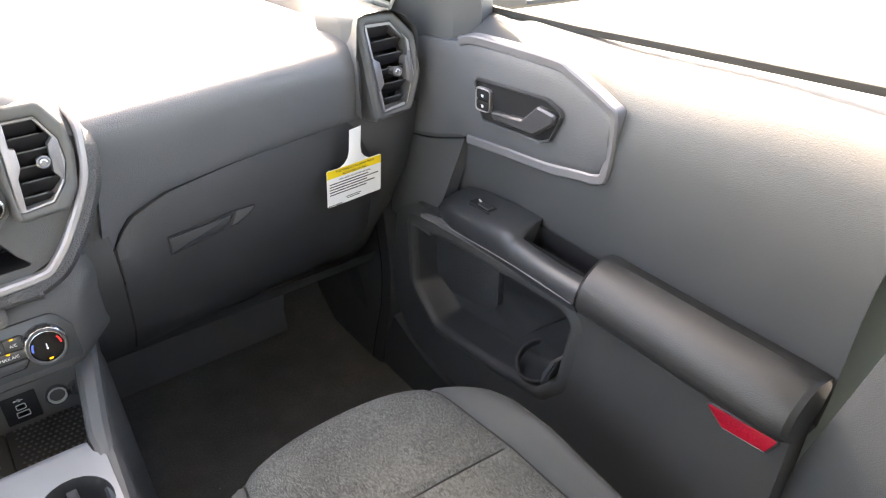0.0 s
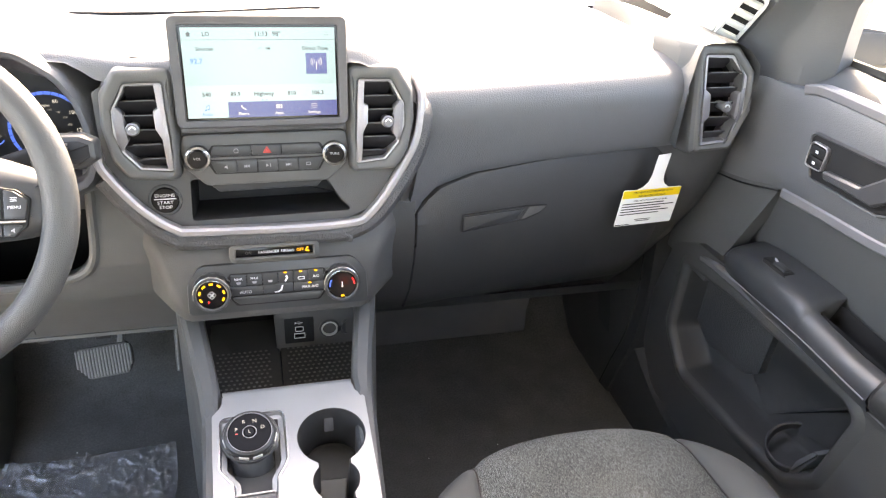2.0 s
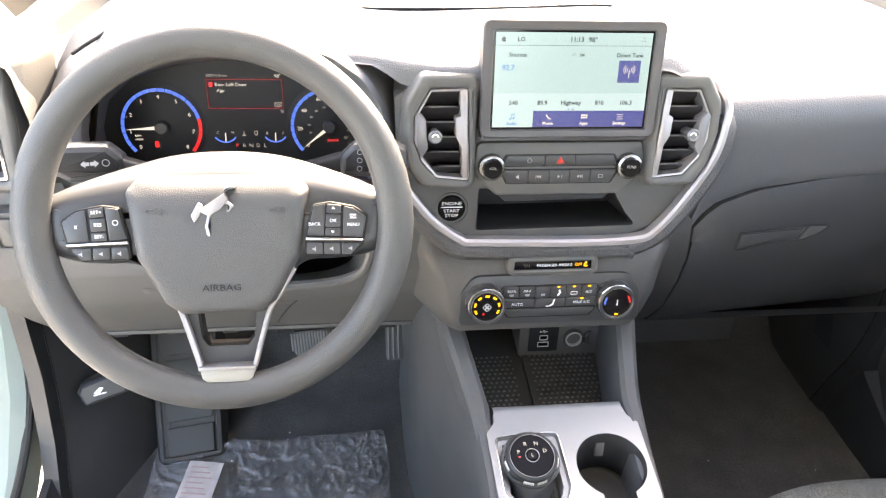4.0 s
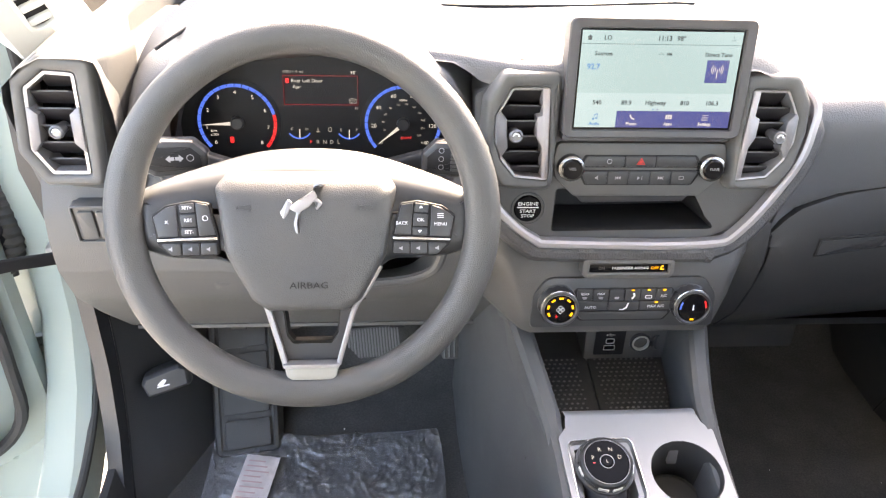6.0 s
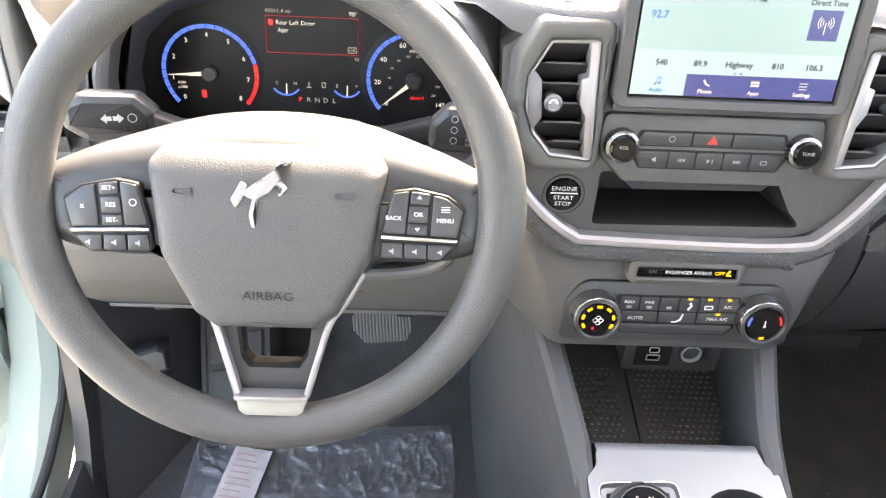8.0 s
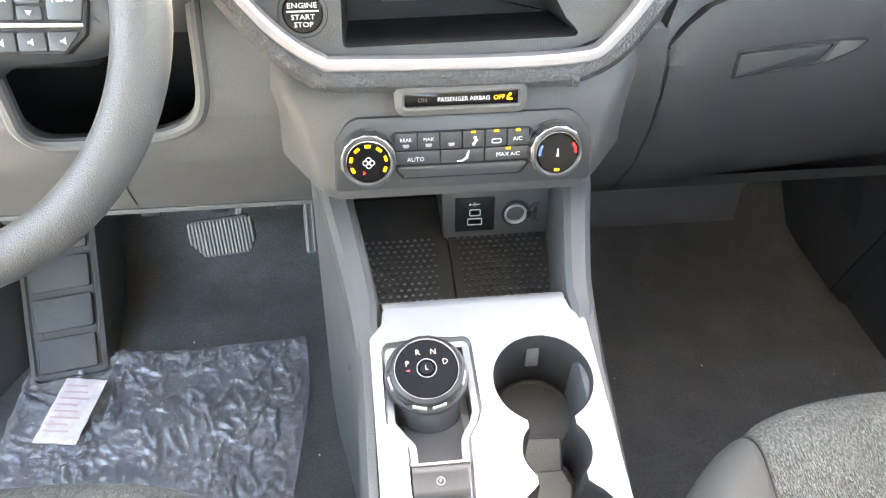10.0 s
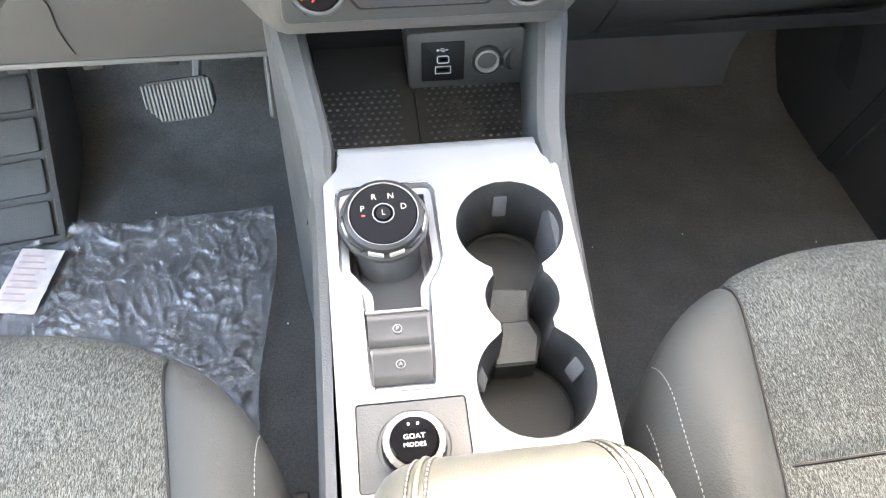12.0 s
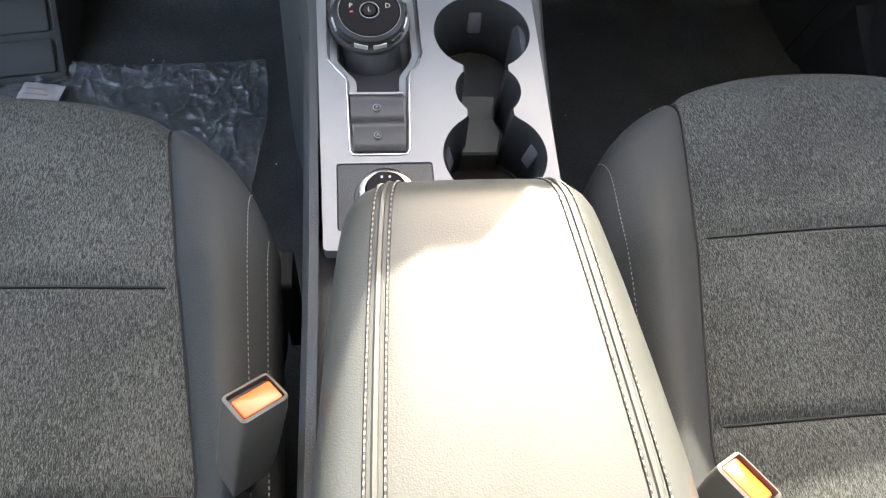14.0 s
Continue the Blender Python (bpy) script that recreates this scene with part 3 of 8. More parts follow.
def glovebox():
    g = root("glovebox", (0.4, 0.08, 0.34), "dark closed glovebox with recessed pull handle", "glovebox")
    rows = []
    for x in [0.2035 + 0.4215 * i / 24 for i in range(25)]:
        zt = lip(x) + 0.006
        e = 0.012 * (max(0, (x - 0.60) / 0.03) ** 2)
        prof = [(0.075, zt), (0.052, zt - 0.006), (0.046, zt - 0.02), (0.040, 0.56), (0.040, 0.53), (0.046, 0.49), (0.066, 0.43), (0.10, 0.38), (0.125, 0.355), (0.16, 0.345)]
        rows.append([(x, y - 0.018 + 0.04 * (x - 0.2) / 0.42 + e, z) for y, z in prof])
    # same plastic as the dashboard, its shade painted in
    part("door_panel", grid(rows), PLASTIC_SHADED, g)
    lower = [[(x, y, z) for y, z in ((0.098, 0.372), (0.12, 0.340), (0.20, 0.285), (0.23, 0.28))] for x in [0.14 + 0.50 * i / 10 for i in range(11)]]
    part("lower_panel", grid(lower), PLASTIC_SHADED, g, "panel under the glovebox")
    F = frame_of((0.0, 0.0030, 0.555), 0, 5.44)
    o = rpoly([(0.272, -0.016), (0.378, -0.006), (0.400, 0.004), (0.414, 0.016), (0.376, 0.018), (0.272, 0.014)], 0.004)
    part("handle_recess", ring(F, o, 0.0022, -0.006, 0.0016, 0.0007), BLACK, g, "recess round the pull")
    part("pull_tab", slab(F, inset(rpoly([(0.272, -0.016), (0.362, -0.008), (0.376, 0.016), (0.272, 0.014)], 0.004), 0.003), -0.006, 0.0018, 0.0010), PLASTIC_SMOOTH, g, "smooth dark pull tab")
    part("recess_slope", slab(F, inset(rpoly([(0.366, -0.008), (0.400, 0.004), (0.412, 0.016), (0.38, 0.017)], 0.003), 0.001), -0.006, 0.0010, 0.0006), PLASTIC_GREY, g, "paler scooped end")
    gap = [(0.2022, 0.029, 0.575), (0.2022, 0.0265, 0.54), (0.2022, 0.029, 0.50), (0.2022, 0.0515, 0.43), (0.2022, 0.091, 0.37)]
    part("gap_seam", tube(smooth_line(gap, 6), 0.0022, 6), BLACK, g)
    return g


glovebox()


def toe_panel():
    rows = [[(x, y, z) for y, z in ((0.366, 0.072), (0.364, 0.079), (0.370, 0.124), (0.350, 0.20), (0.335, 0.33))] for x in [0.14 + 0.405 * i / 12 for i in range(13)]]
    return single("toe_panel", thick(grid(rows), 0.006), FELT, "dark flat insulation panel under the glovebox", "panel")


toe_panel()


# ---- middle of the dashboard ----
def centre_stack():
    c = root("centre_stack", (0, -0.02, 0.47), "grey plastic centre stack with silver lined surround", "centre stack")
    S = STACK
    inner = [(-0.196, 0.03), (-0.193, -0.062), (-0.158, -0.110), (-0.120, -0.140), (-0.089, -0.1455), (0.087, -0.1475), (0.134, -0.129), (0.186, -0.050), (0.198, 0.022), (0.196, 0.055)]
    backs = rpoly(inner[:-2] + [(0.194, 0.000), (0.183, 0.026), (0.164, 0.047), (0.112, 0.052), (0.108, 0.070), (-0.148, 0.070), (-0.166, 0.054), (-0.188, 0.034)], 0.006, 3)
    mouths = [rpoly([(s * 0.112, 0.046), (s * 0.159, 0.045), (s * 0.176, 0.012), (s * 0.177, -0.020), (s * 0.168, -0.046), (s * 0.152, -0.066), (s * 0.109, -0.070)], 0.004, 3) for s in (-1, 1)]
    pocket = rpoly([(-0.098, -0.1345), (0.108, -0.132), (0.092, -0.116), (0.070, -0.080), (-0.096, -0.080)], 0.005, 3)
    part("fascia", fill(S, backs, [pocket] + mouths, -0.06, -0.026), STACK_GREY, c, "grey fascia behind the controls")
    part("storage_pocket", loops(S, [(pocket, -0.026), (inset(pocket, 0.002), -0.030), (inset(pocket, 0.004), -0.11)], False, True), BLACK, c, "black open storage pocket")
    line = [S @ Vector(p) for p in smooth_line([(-0.199, -0.030, -0.035), (-0.197, -0.045, -0.020)] + [(u, v, -0.014) for u, v in inner[1:8]] + [(0.198, 0.000, -0.016), (0.199, 0.024, -0.022), (0.196, 0.040, -0.05)], 6)]
    w_ax = S.to_3x3() @ Vector((0, 0, 1))
    part("silver_line", sweep(line, [(-0.005, -0.010), (0.005, -0.010), (0.0055, 0.002), (0.003, 0.0055), (-0.002, 0.006), (-0.005, 0.003)], w_ax), BAND, c, "satin silver band")
    outer = [(-0.197, -0.086), (-0.165, -0.131), (-0.131, -0.164), (-0.095, -0.172), (0.092, -0.174), (0.106, -0.172), (0.148, -0.145), (0.201, -0.064), (0.209, 0.010), (0.202, 0.036)]
    line = [S @ Vector((u, v, -0.024 - 3.0 * max(0, v + 0.005) ** 1.1)) for u, v in smooth_line([((a[0] + b[0]) / 2, (a[1] + b[1]) / 2) for a, b in zip([(-0.193, -0.062), (-0.158, -0.110), (-0.122, -0.139), (-0.089, -0.147), (0.085, -0.149), (0.095, -0.148), (0.136, -0.128), (0.187, -0.048), (0.199, 0.008), (0.196, 0.034)], outer)], 6)]
    prof = [(-0.014, -0.03), (-0.014, 0.0), (-0.011, 0.010), (-0.004, 0.0145), (0.004, 0.0135), (0.011, 0.007), (0.014, -0.005), (0.014, -0.03)]
    part("surround", sweep(line, prof, w_ax), SURROUND, c, "textured soft surround")
    # the lower body with the climate controls, and its flanks
    rows = []
    for y, z, hw in ((0.11, 0.556, 0.150), (0.05, 0.568, 0.156), (-0.010, 0.584, 0.158), (-0.030, 0.566, 0.150), (-0.040, 0.555, 0.145), (-0.045, 0.540, 0.139), (-0.055, 0.50, 0.128), (-0.061, 0.472, 0.121), (-0.058, 0.464, 0.119), (-0.03, 0.456, 0.119), (0.06, 0.44, 0.125), (0.10, 0.42, 0.13)):
        f = 1 if z > 0.463 else 0.9
        y += 0.029
        rows.append([(s2 * (hw + dx), y + dy * f, z) for s2, dx, dy in [(-1, 0.075, 0.13), (-1, 0.040, 0.065), (-1, 0.018, 0.027), (-1, 0.005, 0.007), (-1, -0.006, 0.0)] + [(1, -hw + 0.06 * k, 0.0) for k in (-1, 0, 1)] + [(1, -0.006, 0.0), (1, 0.005, 0.007), (1, 0.018, 0.022), (1, 0.040, 0.052), (1, 0.085, 0.11)]])
    part("lower_body", grid(rows), STACK_GREY, c, "grey lower stack body")
    flank = [(0.74, 0.060), (0.70, 0.048), (0.66, 0.046), (0.62, 0.046), (0.60, 0.036), (0.58, 0.0285), (0.56, 0.0245), (0.53, 0.0222), (0.49, 0.0282), (0.43, 0.0482), (0.38, 0.0822), (0.355, 0.107)]
    part("flank_filler", grid([[(x, y, z) for z, y in flank] for x in (0.150, 0.165, 0.180, 0.192, 0.200)] + [[(0.2012, y + 0.006, z) for z, y in flank]]), PLASTIC_SHADED, c, "dark filler between stack and glovebox")
    return c


centre_stack()


# ---- driver's knee panels ----
def knee_panel():
    k = root("knee_panel", (-0.42, 0.1, 0.3), "grey knee panel under the steering wheel", "panel")
    def face(x, z):
        y = float(np.interp(z, [0.30, 0.302, 0.325, 0.40, 0.47, 0.53, 0.57, 0.61, 0.64, 0.66], [0.21, 0.185, 0.165, 0.10, 0.045, 0.022, 0.022, 0.03, 0.045, 0.055]))
        return y - 0.012 * math.exp(-((x + 0.37) / 0.10) ** 2) * min(max((z - 0.44) / 0.04, 0), 1)

    edge = smooth_line([(-0.393, 0.66), (-0.392, 0.57), (-0.390, 0.525), (-0.378, 0.508), (-0.350, 0.505), (-0.288, 0.505), (-0.258, 0.511), (-0.237, 0.526), (-0.226, 0.552), (-0.222, 0.60), (-0.221, 0.66)], 6)
    ex, ez = [p[0] for p in edge], [p[1] for p in edge]
    xs = [-0.70 + 0.02 * i for i in range(15)] + [-0.402 + 0.004 * i for i in range(49)] + [-0.195, -0.175, -0.155, -0.14]
    zs = [0.66 - 0.004 * i for i in range(43)] + [0.47, 0.452, 0.435, 0.40, 0.36, 0.325, 0.302, 0.300]
    bm = grid([[(x, face(x, z), z) for z in zs] for x in xs])
    mouth = []
    for f in bm.faces:
        c = f.calc_center_median()
        if -0.392 < c.x < -0.2215 and c.z > float(np.interp(c.x, ex, ez)):
            mouth.append(f)
    bmesh.ops.delete(bm, geom=mouth, context="FACES")
    part("panel_sheet", bm, PLASTIC_GREY, k)
    ledge = [[(p[0] - 0.016 * q, face(p[0], p[1]) - 0.002 + 0.057 * q, p[1] - 0.004 * (q > 0) - 0.016 * q) for p in edge] for q in (0.0, 0.25, 0.6, 1.0)]
    part("opening_ledge", grid(ledge), PLASTIC_GREY, k, "grey ledge rolling into the column opening", 60)
    part("opening_rim", tube([(p[0], face(p[0], p[1]) + 0.0035, p[1]) for p in edge], 0.0070, 10, up=Vector((0, -1, 0))), PLASTIC_GREY, k, "rolled rim of the column opening")
    F = frame_of((-0.50, 0.040, 0.487), -25)
    part("socket_cover", slab(F, rpoly(rect(-0.017, -0.020, 0.017, 0.020), 0.004), -0.004, 0.0025, 0.001), PLASTIC_GREY, k, "square access cover")
    for i in range(6):
        x = -0.62 + 0.085 * i
        part("clip", slab(level_of((x, 0.19, 0.298)), rpoly(rect(-0.012, -0.008, 0.012, 0.004), 0.002, 2), -0.006, 0.003, 0.001), BLACK, k)
    seam = [(x, face(x, z) - 0.0004, z) for x, z in ((-0.325, 0.470), (-0.331, 0.450), (-0.337, 0.435), (-0.3435, 0.4175), (-0.350, 0.40), (-0.362, 0.36), (-0.370, 0.327))]
    part("seam", tube(seam, 0.0009, 6), BLACK, k, "dark panel seam")
    part("lower_rim", sweep([(x, 0.1815, 0.3035) for x in (-0.69, -0.5, -0.3, -0.145)], rpoly(rect(-0.004, -0.0035, 0.004, 0.0035), 0.0015, 2)), PLASTIC_GREY, k, "grey rim along the lower edge")
    part("column_cover", loops(frame_of((-0.37, -0.02, 0.655), 27), [(rpoly(rect(-0.05, -0.045, 0.05, 0.05), 0.02), -0.14), (rpoly(rect(-0.048, -0.04, 0.048, 0.048), 0.02), 0.03), (rpoly(rect(-0.04, -0.03, 0.04, 0.04), 0.02), 0.05)], True, True), PLASTIC_SMOOTH, k, "dark steering column cover")
    return k


knee_panel()


# ---- centre console ----
CUP_CIRCLES = ((-0.0975, 0.0425), (-0.1620, 0.0278), (-0.2275, 0.0420))
CUP = []
for i in range(65):
    y = -0.0555 - 0.2135 * i / 64
    w = 0.0195 if -0.19 < y < -0.13 else 0.0
    for cy, r in CUP_CIRCLES:
        if abs(y - cy) < r:
            w = max(w, math.sqrt(r * r - (y - cy) ** 2))
    CUP.append((0.0525 + 0.019 * (y + 0.0965), y, max(w, 0.003)))
CUP_OUT = [(x + w, y) for x, y, w in CUP] + [(x - w, y) for x, y, w in reversed(CUP)]
SHIFT_OUT = rpoly([(-0.0825, -0.052), (-0.0030, -0.049), (-0.0018, -0.122), (-0.0062, -0.134), (-0.0140, -0.146), (-0.0180, -0.2262), (-0.0652, -0.2262), (-0.0668, -0.150), (-0.0745, -0.140), (-0.0825, -0.128)], [0.010, 0.010, 0.006, 0.006, 0.006, 0.006, 0.006, 0.006, 0.006, 0.006], 3)
MODE_OUT = rpoly(rect(-0.0757, -0.2930, -0.0008, -0.2335), 0.003, 3)


def console():
    c = root("centre_console", (0, -0.3, 0.0), "dark centre console with a silver top plate", "console")
    P = PLATE_F
    rows = []
    for y, xl, xr, z in ((0.34, -0.150, 0.150, 0.40), (0.20, -0.150, 0.150, 0.42), (0.10, -0.146, 0.150, 0.445), (0.03, -0.136, 0.142, 0.455), (-0.03, -0.122, 0.131, 0.435), (-0.08, -0.112, 0.122, 0.418), (-0.13, -0.106, 0.117, 0.408), (-0.18, -0.103, 0.114, 0.395), (-0.30, -0.102, 0.106, 0.378), (-0.42, -0.102, 0.100, 0.362), (-0.70, -0.104, 0.102, 0.35), (-0.95, -0.104, 0.102, 0.34)):
        rows.append([(xl - 0.014, y, 0.0), (xl - 0.010, y, 0.15), (xl - 0.004, y, z - 0.05), (xl, y, z - 0.012), (xl + 0.005, y, z - 0.002), (xl + 0.012, y, z)])
    part("left_side", grid(rows), PLASTIC, c, "dark grained side wall")
    rows2 = []
    for y, xl, xr, z in ((0.34, -0.150, 0.150, 0.40), (0.20, -0.150, 0.150, 0.42), (0.10, -0.146, 0.150, 0.445), (0.03, -0.136, 0.142, 0.455), (-0.03, -0.122, 0.131, 0.435), (-0.08, -0.112, 0.122, 0.418), (-0.13, -0.106, 0.117, 0.408), (-0.18, -0.103, 0.114, 0.395), (-0.30, -0.102, 0.106, 0.378), (-0.42, -0.102, 0.100, 0.362), (-0.70, -0.104, 0.102, 0.35), (-0.95, -0.104, 0.102, 0.34)):
        rows2.append([(xr + 0.014, y, 0.0), (xr + 0.010, y, 0.15), (xr + 0.004, y, z - 0.05), (xr, y, z - 0.012), (xr - 0.005, y, z - 0.002), (xr - 0.012, y, z)])
    part("right_side", grid(rows2), PLASTIC, c, "dark grained side wall")
    # rails that run up to the dashboard on both sides of the tray
    for s, xo in ((-1, 0.0), (1, 0.008)):
        rails = []
        for y, xa, xb, z in ((0.12, 0.112, 0.146, 0.452), (0.05, 0.107, 0.140, 0.458), (0.0, 0.100, 0.131, 0.450), (-0.05, 0.091, 0.120, 0.432), (-0.09, 0.084, 0.112, 0.419), (-0.115, 0.0805, 0.108, 0.4125), (-0.135, 0.0815, 0.1055, 0.4085), (-0.151, 0.0780, 0.1035, 0.4010), (-0.175, 0.0780, 0.0975, 0.3920), (-0.30, 0.0780, 0.0945, 0.3700)):
            a, b = s * (xa + xo), s * (xb + xo)
            rails.append([(a, y, z - 0.14), (a, y, z - 0.012), (a + s * 0.003, y, z - 0.003), (a + s * 0.009, y, z + 0.001), (b - s * 0.006, y, z), (b, y, z - 0.006), (b + s * 0.002, y, z - 0.14)])
        part("side_rail", grid(rails), PLASTIC, c, "smooth dark rail beside the tray")
    tray = [[(x, y, z) for x in (-0.115, -0.05, 0.0, 0.002, 0.004, 0.06, 0.125)] for y, z in ((-0.108, 0.312), (-0.05, 0.315), (0.05, 0.325), (0.13, 0.340), (0.15, 0.36), (0.155, 0.44))]
    part("tray_floor", grid(tray), BLACK, c, "black open storage tray")
    outer = rpoly([(-0.0785, -0.016), (0.0880, -0.016), (0.0905, -0.030), (0.1020, -0.041), (0.0985, -0.312), (-0.0860, -0.309), (-0.0915, -0.047), (-0.0800, -0.032)], [0.004, 0.004, 0.012, 0.008, 0.004, 0.004, 0.008, 0.012], 4)
    part("top_plate", fill(P, outer, [CUP_OUT, SHIFT_OUT, MODE_OUT], -0.012, 0.0), PLATE, c, "satin silver top plate")
    bend = [P @ Vector((x, -0.0162, 0)) for x in (-0.0785, 0.0, 0.0880)]
    front = grid([[p + Vector((0, dy, dz)) for p in bend] for dy, dz in ((0, 0), (0.004, 0.0002), (0.008, -0.0012), (0.0115, -0.0040), (0.0140, -0.0080), (0.0155, -0.0140), (0.0155, -0.10))])
    part("plate_front", front, PLATE, c, "rolled front edge of the plate")
    part("cup_well", loops(P, [(CUP_OUT, 0.0), (inset(CUP_OUT, 0.0015), -0.003), (inset(CUP_OUT, 0.003), -0.07)], False, True), PLASTIC_SHADED, c, "black linked cup wells")
    part("shifter_tray", loops(P, [(SHIFT_OUT, 0.0), (inset(SHIFT_OUT, 0.0025), -0.0030), (inset(SHIFT_OUT, 0.0030), -0.0045), (inset(SHIFT_OUT, 0.0085), -0.0055), (inset(SHIFT_OUT, 0.0090), -0.030)], False, True), PLATE, c, "sunken silver tray round the gear selector")
    part("stem_panel", grid([[P @ Vector((u, v, w)) for u in (-0.0665, -0.064, -0.0430, -0.0205, -0.0180)] for v, w in ((-0.085, -0.030), (-0.110, -0.024), (-0.135, -0.017), (-0.150, -0.011), (-0.160, -0.006), (-0.1665, -0.004))]), PLASTIC_SMOOTH, c, "dark panel behind the selector")
    part("shifter_rim", ring(P, inset(SHIFT_OUT, -0.0005), 0.0014, -0.004, 0.0010, 0.0004), CHROME, c, "bright rim")
    part("mode_panel", slab(P, inset(MODE_OUT, 0.0006), -0.012, -0.001, 0.0006), PLASTIC, c, "grey panel round the drive mode dial")
    part("front_bin", slab(level_of((0, -0.5, 0)), rpoly(rect(-0.10, -0.40, 0.10, 0.12), 0.02), 0.02, 0.345, 0.004), PLASTIC, c)
    return c


console()


def armrest():
    a = root("armrest", (0, -0.65, 0.36), "sunlit grey vinyl armrest lid with double stitched seams", "armrest")
    ys = [-0.3975, -0.3982, -0.400, -0.403, -0.408, -0.415, -0.424, -0.434, -0.445, -0.46, -0.49, -0.54, -0.60, -0.70, -0.80, -0.90, -0.93, -0.94]
    rows = []
    def section(y):
        f = min((-0.3972 - y) / 0.044, 1)
        f = math.sqrt(max(0, 1 - (1 - f) ** 2)) if y > -0.92 else (0.97 if y > -0.935 else 0.85)
        t = min(max(-0.3972 - y, 0) / 0.22, 1)
        hw = (0.075 + 0.030 * math.sqrt(t)) * (0.86 + 0.14 * f)
        top = 0.408 + 0.052 * f
        return hw, top
    for y in ys:
        hw, top = section(y)
        r = []
        for k in range(25):
            th = math.pi * k / 24
            cx, sz = -math.cos(th), math.sin(th)
            cx = math.copysign(abs(cx) ** 0.40, cx)
            sz = sz ** 0.42
            r.append((hw * cx + 0.014, y, 0.362 + (top - 0.362) * sz))
        rows.append(r)
    bm = grid(rows)
    bm.faces.new([v for v in list(bm.verts)[:25]])
    part("lid", bm, ARMVINYL, a)
    hinge = slab(level_of((0.006, -0.66, 0)), rpoly(rect(-0.088, -0.28, 0.088, 0.20), 0.02), 0.34, 0.368, 0.002)
    part("lid_base", hinge, PLASTIC, a)
    return a, section


arm, arm_section = armrest()


# ---- seats ----
def seat(cx, s1, s2, front, half, label):
    st = root("car_seat", (cx, -0.6, 0.0), label, "seat", "front seats")
    YB = -0.82
    outer = [0.633, 0.65, 0.68, 0.72, 0.76, 0.80, 0.84, 0.87, 0.90, 0.925, 0.95, 0.97, 0.985, 0.994, 1]
    A = sorted(set([-a for a in outer] + [-0.62 + 0.62 * i / 10 for i in range(21)] + outer))
    B = [0, 0.006, 0.015, 0.03, 0.05, 0.075, 0.10, 0.13, 0.16, 0.18, 0.20, 0.22, 0.24, 0.255, 0.27, 0.28, 0.29, 0.298, 0.302, 0.31, 0.33, 0.35, 0.37, 0.395, 0.42, 0.445, 0.47, 0.50, 0.52, 0.535, 0.545, 0.555, 0.56, 0.565, 0.58, 0.62, 0.7, 0.8, 0.9, 1.0]

    def where(a, b):
        yf = front - 0.115 * abs(a) ** 4.0 - 0.02 * a * a
        y = yf + (s1 - yf) * b / 0.30 if b < 0.30 else s1 + (s2 - s1) * (b - 0.30) / 0.26 if b < 0.56 else s2 + (YB - s2) * (b - 0.56) / 0.44
        back = min(max((-0.30 - y) / 0.3, 0), 1)
        wo = 0.243 + 0.006 * back
        ws = half + 0.048 * min(max((-0.24 - y) / 0.32, 0), 1)
        x = a / 0.62 * ws if abs(a) <= 0.62 else math.copysign(ws + (abs(a) - 0.62) / 0.38 * (wo - ws), a)
        ds = (1 - abs(a)) * 0.24
        df = yf - y
        h = lambda dist, r: r * (1 - math.sqrt(max(0, 1 - (1 - dist / r) ** 2))) if dist < r else 0.0
        top = 0.355 + 0.014 * math.exp(-((y + 0.27) / 0.10) ** 2) - 0.085 * min(max((-0.41 - y) / 0.42, 0), 1)
        bol = 0.024 * math.exp(-((abs(a) - 0.80) / 0.13) ** 2) * min(max((df - 0.02) / 0.12, 0), 1)
        z = top + bol - h(ds, 0.045) - h(df, 0.050)
        z += 0.012 * (1 - (a / 0.62) ** 2) * (abs(a) < 0.62)
        z -= 0.006 * math.exp(-((abs(a) - 0.62) / 0.018) ** 2)
        for s0 in (0.30, 0.56):
            z -= 0.005 * math.exp(-((b - s0) / 0.008) ** 2) * (abs(a) < 0.62)
        return Vector((cx + x, y, z))

    base = [a for a in A if abs(a) <= 0.6201]
    part("cushion", grid([[where(a, b) for a in base] for b in B]), CLOTH, st, "grey melange cloth cushion")
    for s in (-1, 1):
        cols = [a for a in A if s * a >= 0.6199]
        rows = [[where(a, b) for a in cols] for b in B]
        part("bolster", grid(rows), VINYL, st, "dark vinyl bolster", 80)
    # skirt below the edge
    edge = [where(-1, b) for b in reversed(B)] + [where(a, 0) for a in A[1:-1]] + [where(1, b) for b in B]
    mid = Vector((cx, -0.55, 0))
    rows = [edge]
    for k, z in ((0.0, 0.03), (-0.006, 0.07), (-0.02, 0.12), (-0.04, 0.17)):
        rows.append([Vector((p.x + (mid.x - p.x) * -k * 2, p.y + (mid.y - p.y) * -k * 2, p.z - z)) for p in edge])
    part("skirt", grid(rows), VINYL, st, "dark vinyl skirt", 80)
    # backrest, out of the way behind
    rows = []
    for z, y, hw in ((0.33, -0.82, 0.20), (0.45, -0.835, 0.235), (0.60, -0.865, 0.25), (0.75, -0.90, 0.245), (0.90, -0.945, 0.225), (0.97, -0.965, 0.19), (0.99, -0.985, 0.12)):
        r = []
        for k in range(20):
            th = 2 * math.pi * k / 20
            c, sn = math.cos(th), math.sin(th)
            c, sn = math.copysign(abs(c) ** 0.6, c), math.copysign(abs(sn) ** 0.6, sn)
            r.append((cx + hw * c, y - 0.06 + 0.055 * sn + 0.03 * abs(c) ** 3, z))
        rows.append(r)
    bm = grid(rows, close=True)
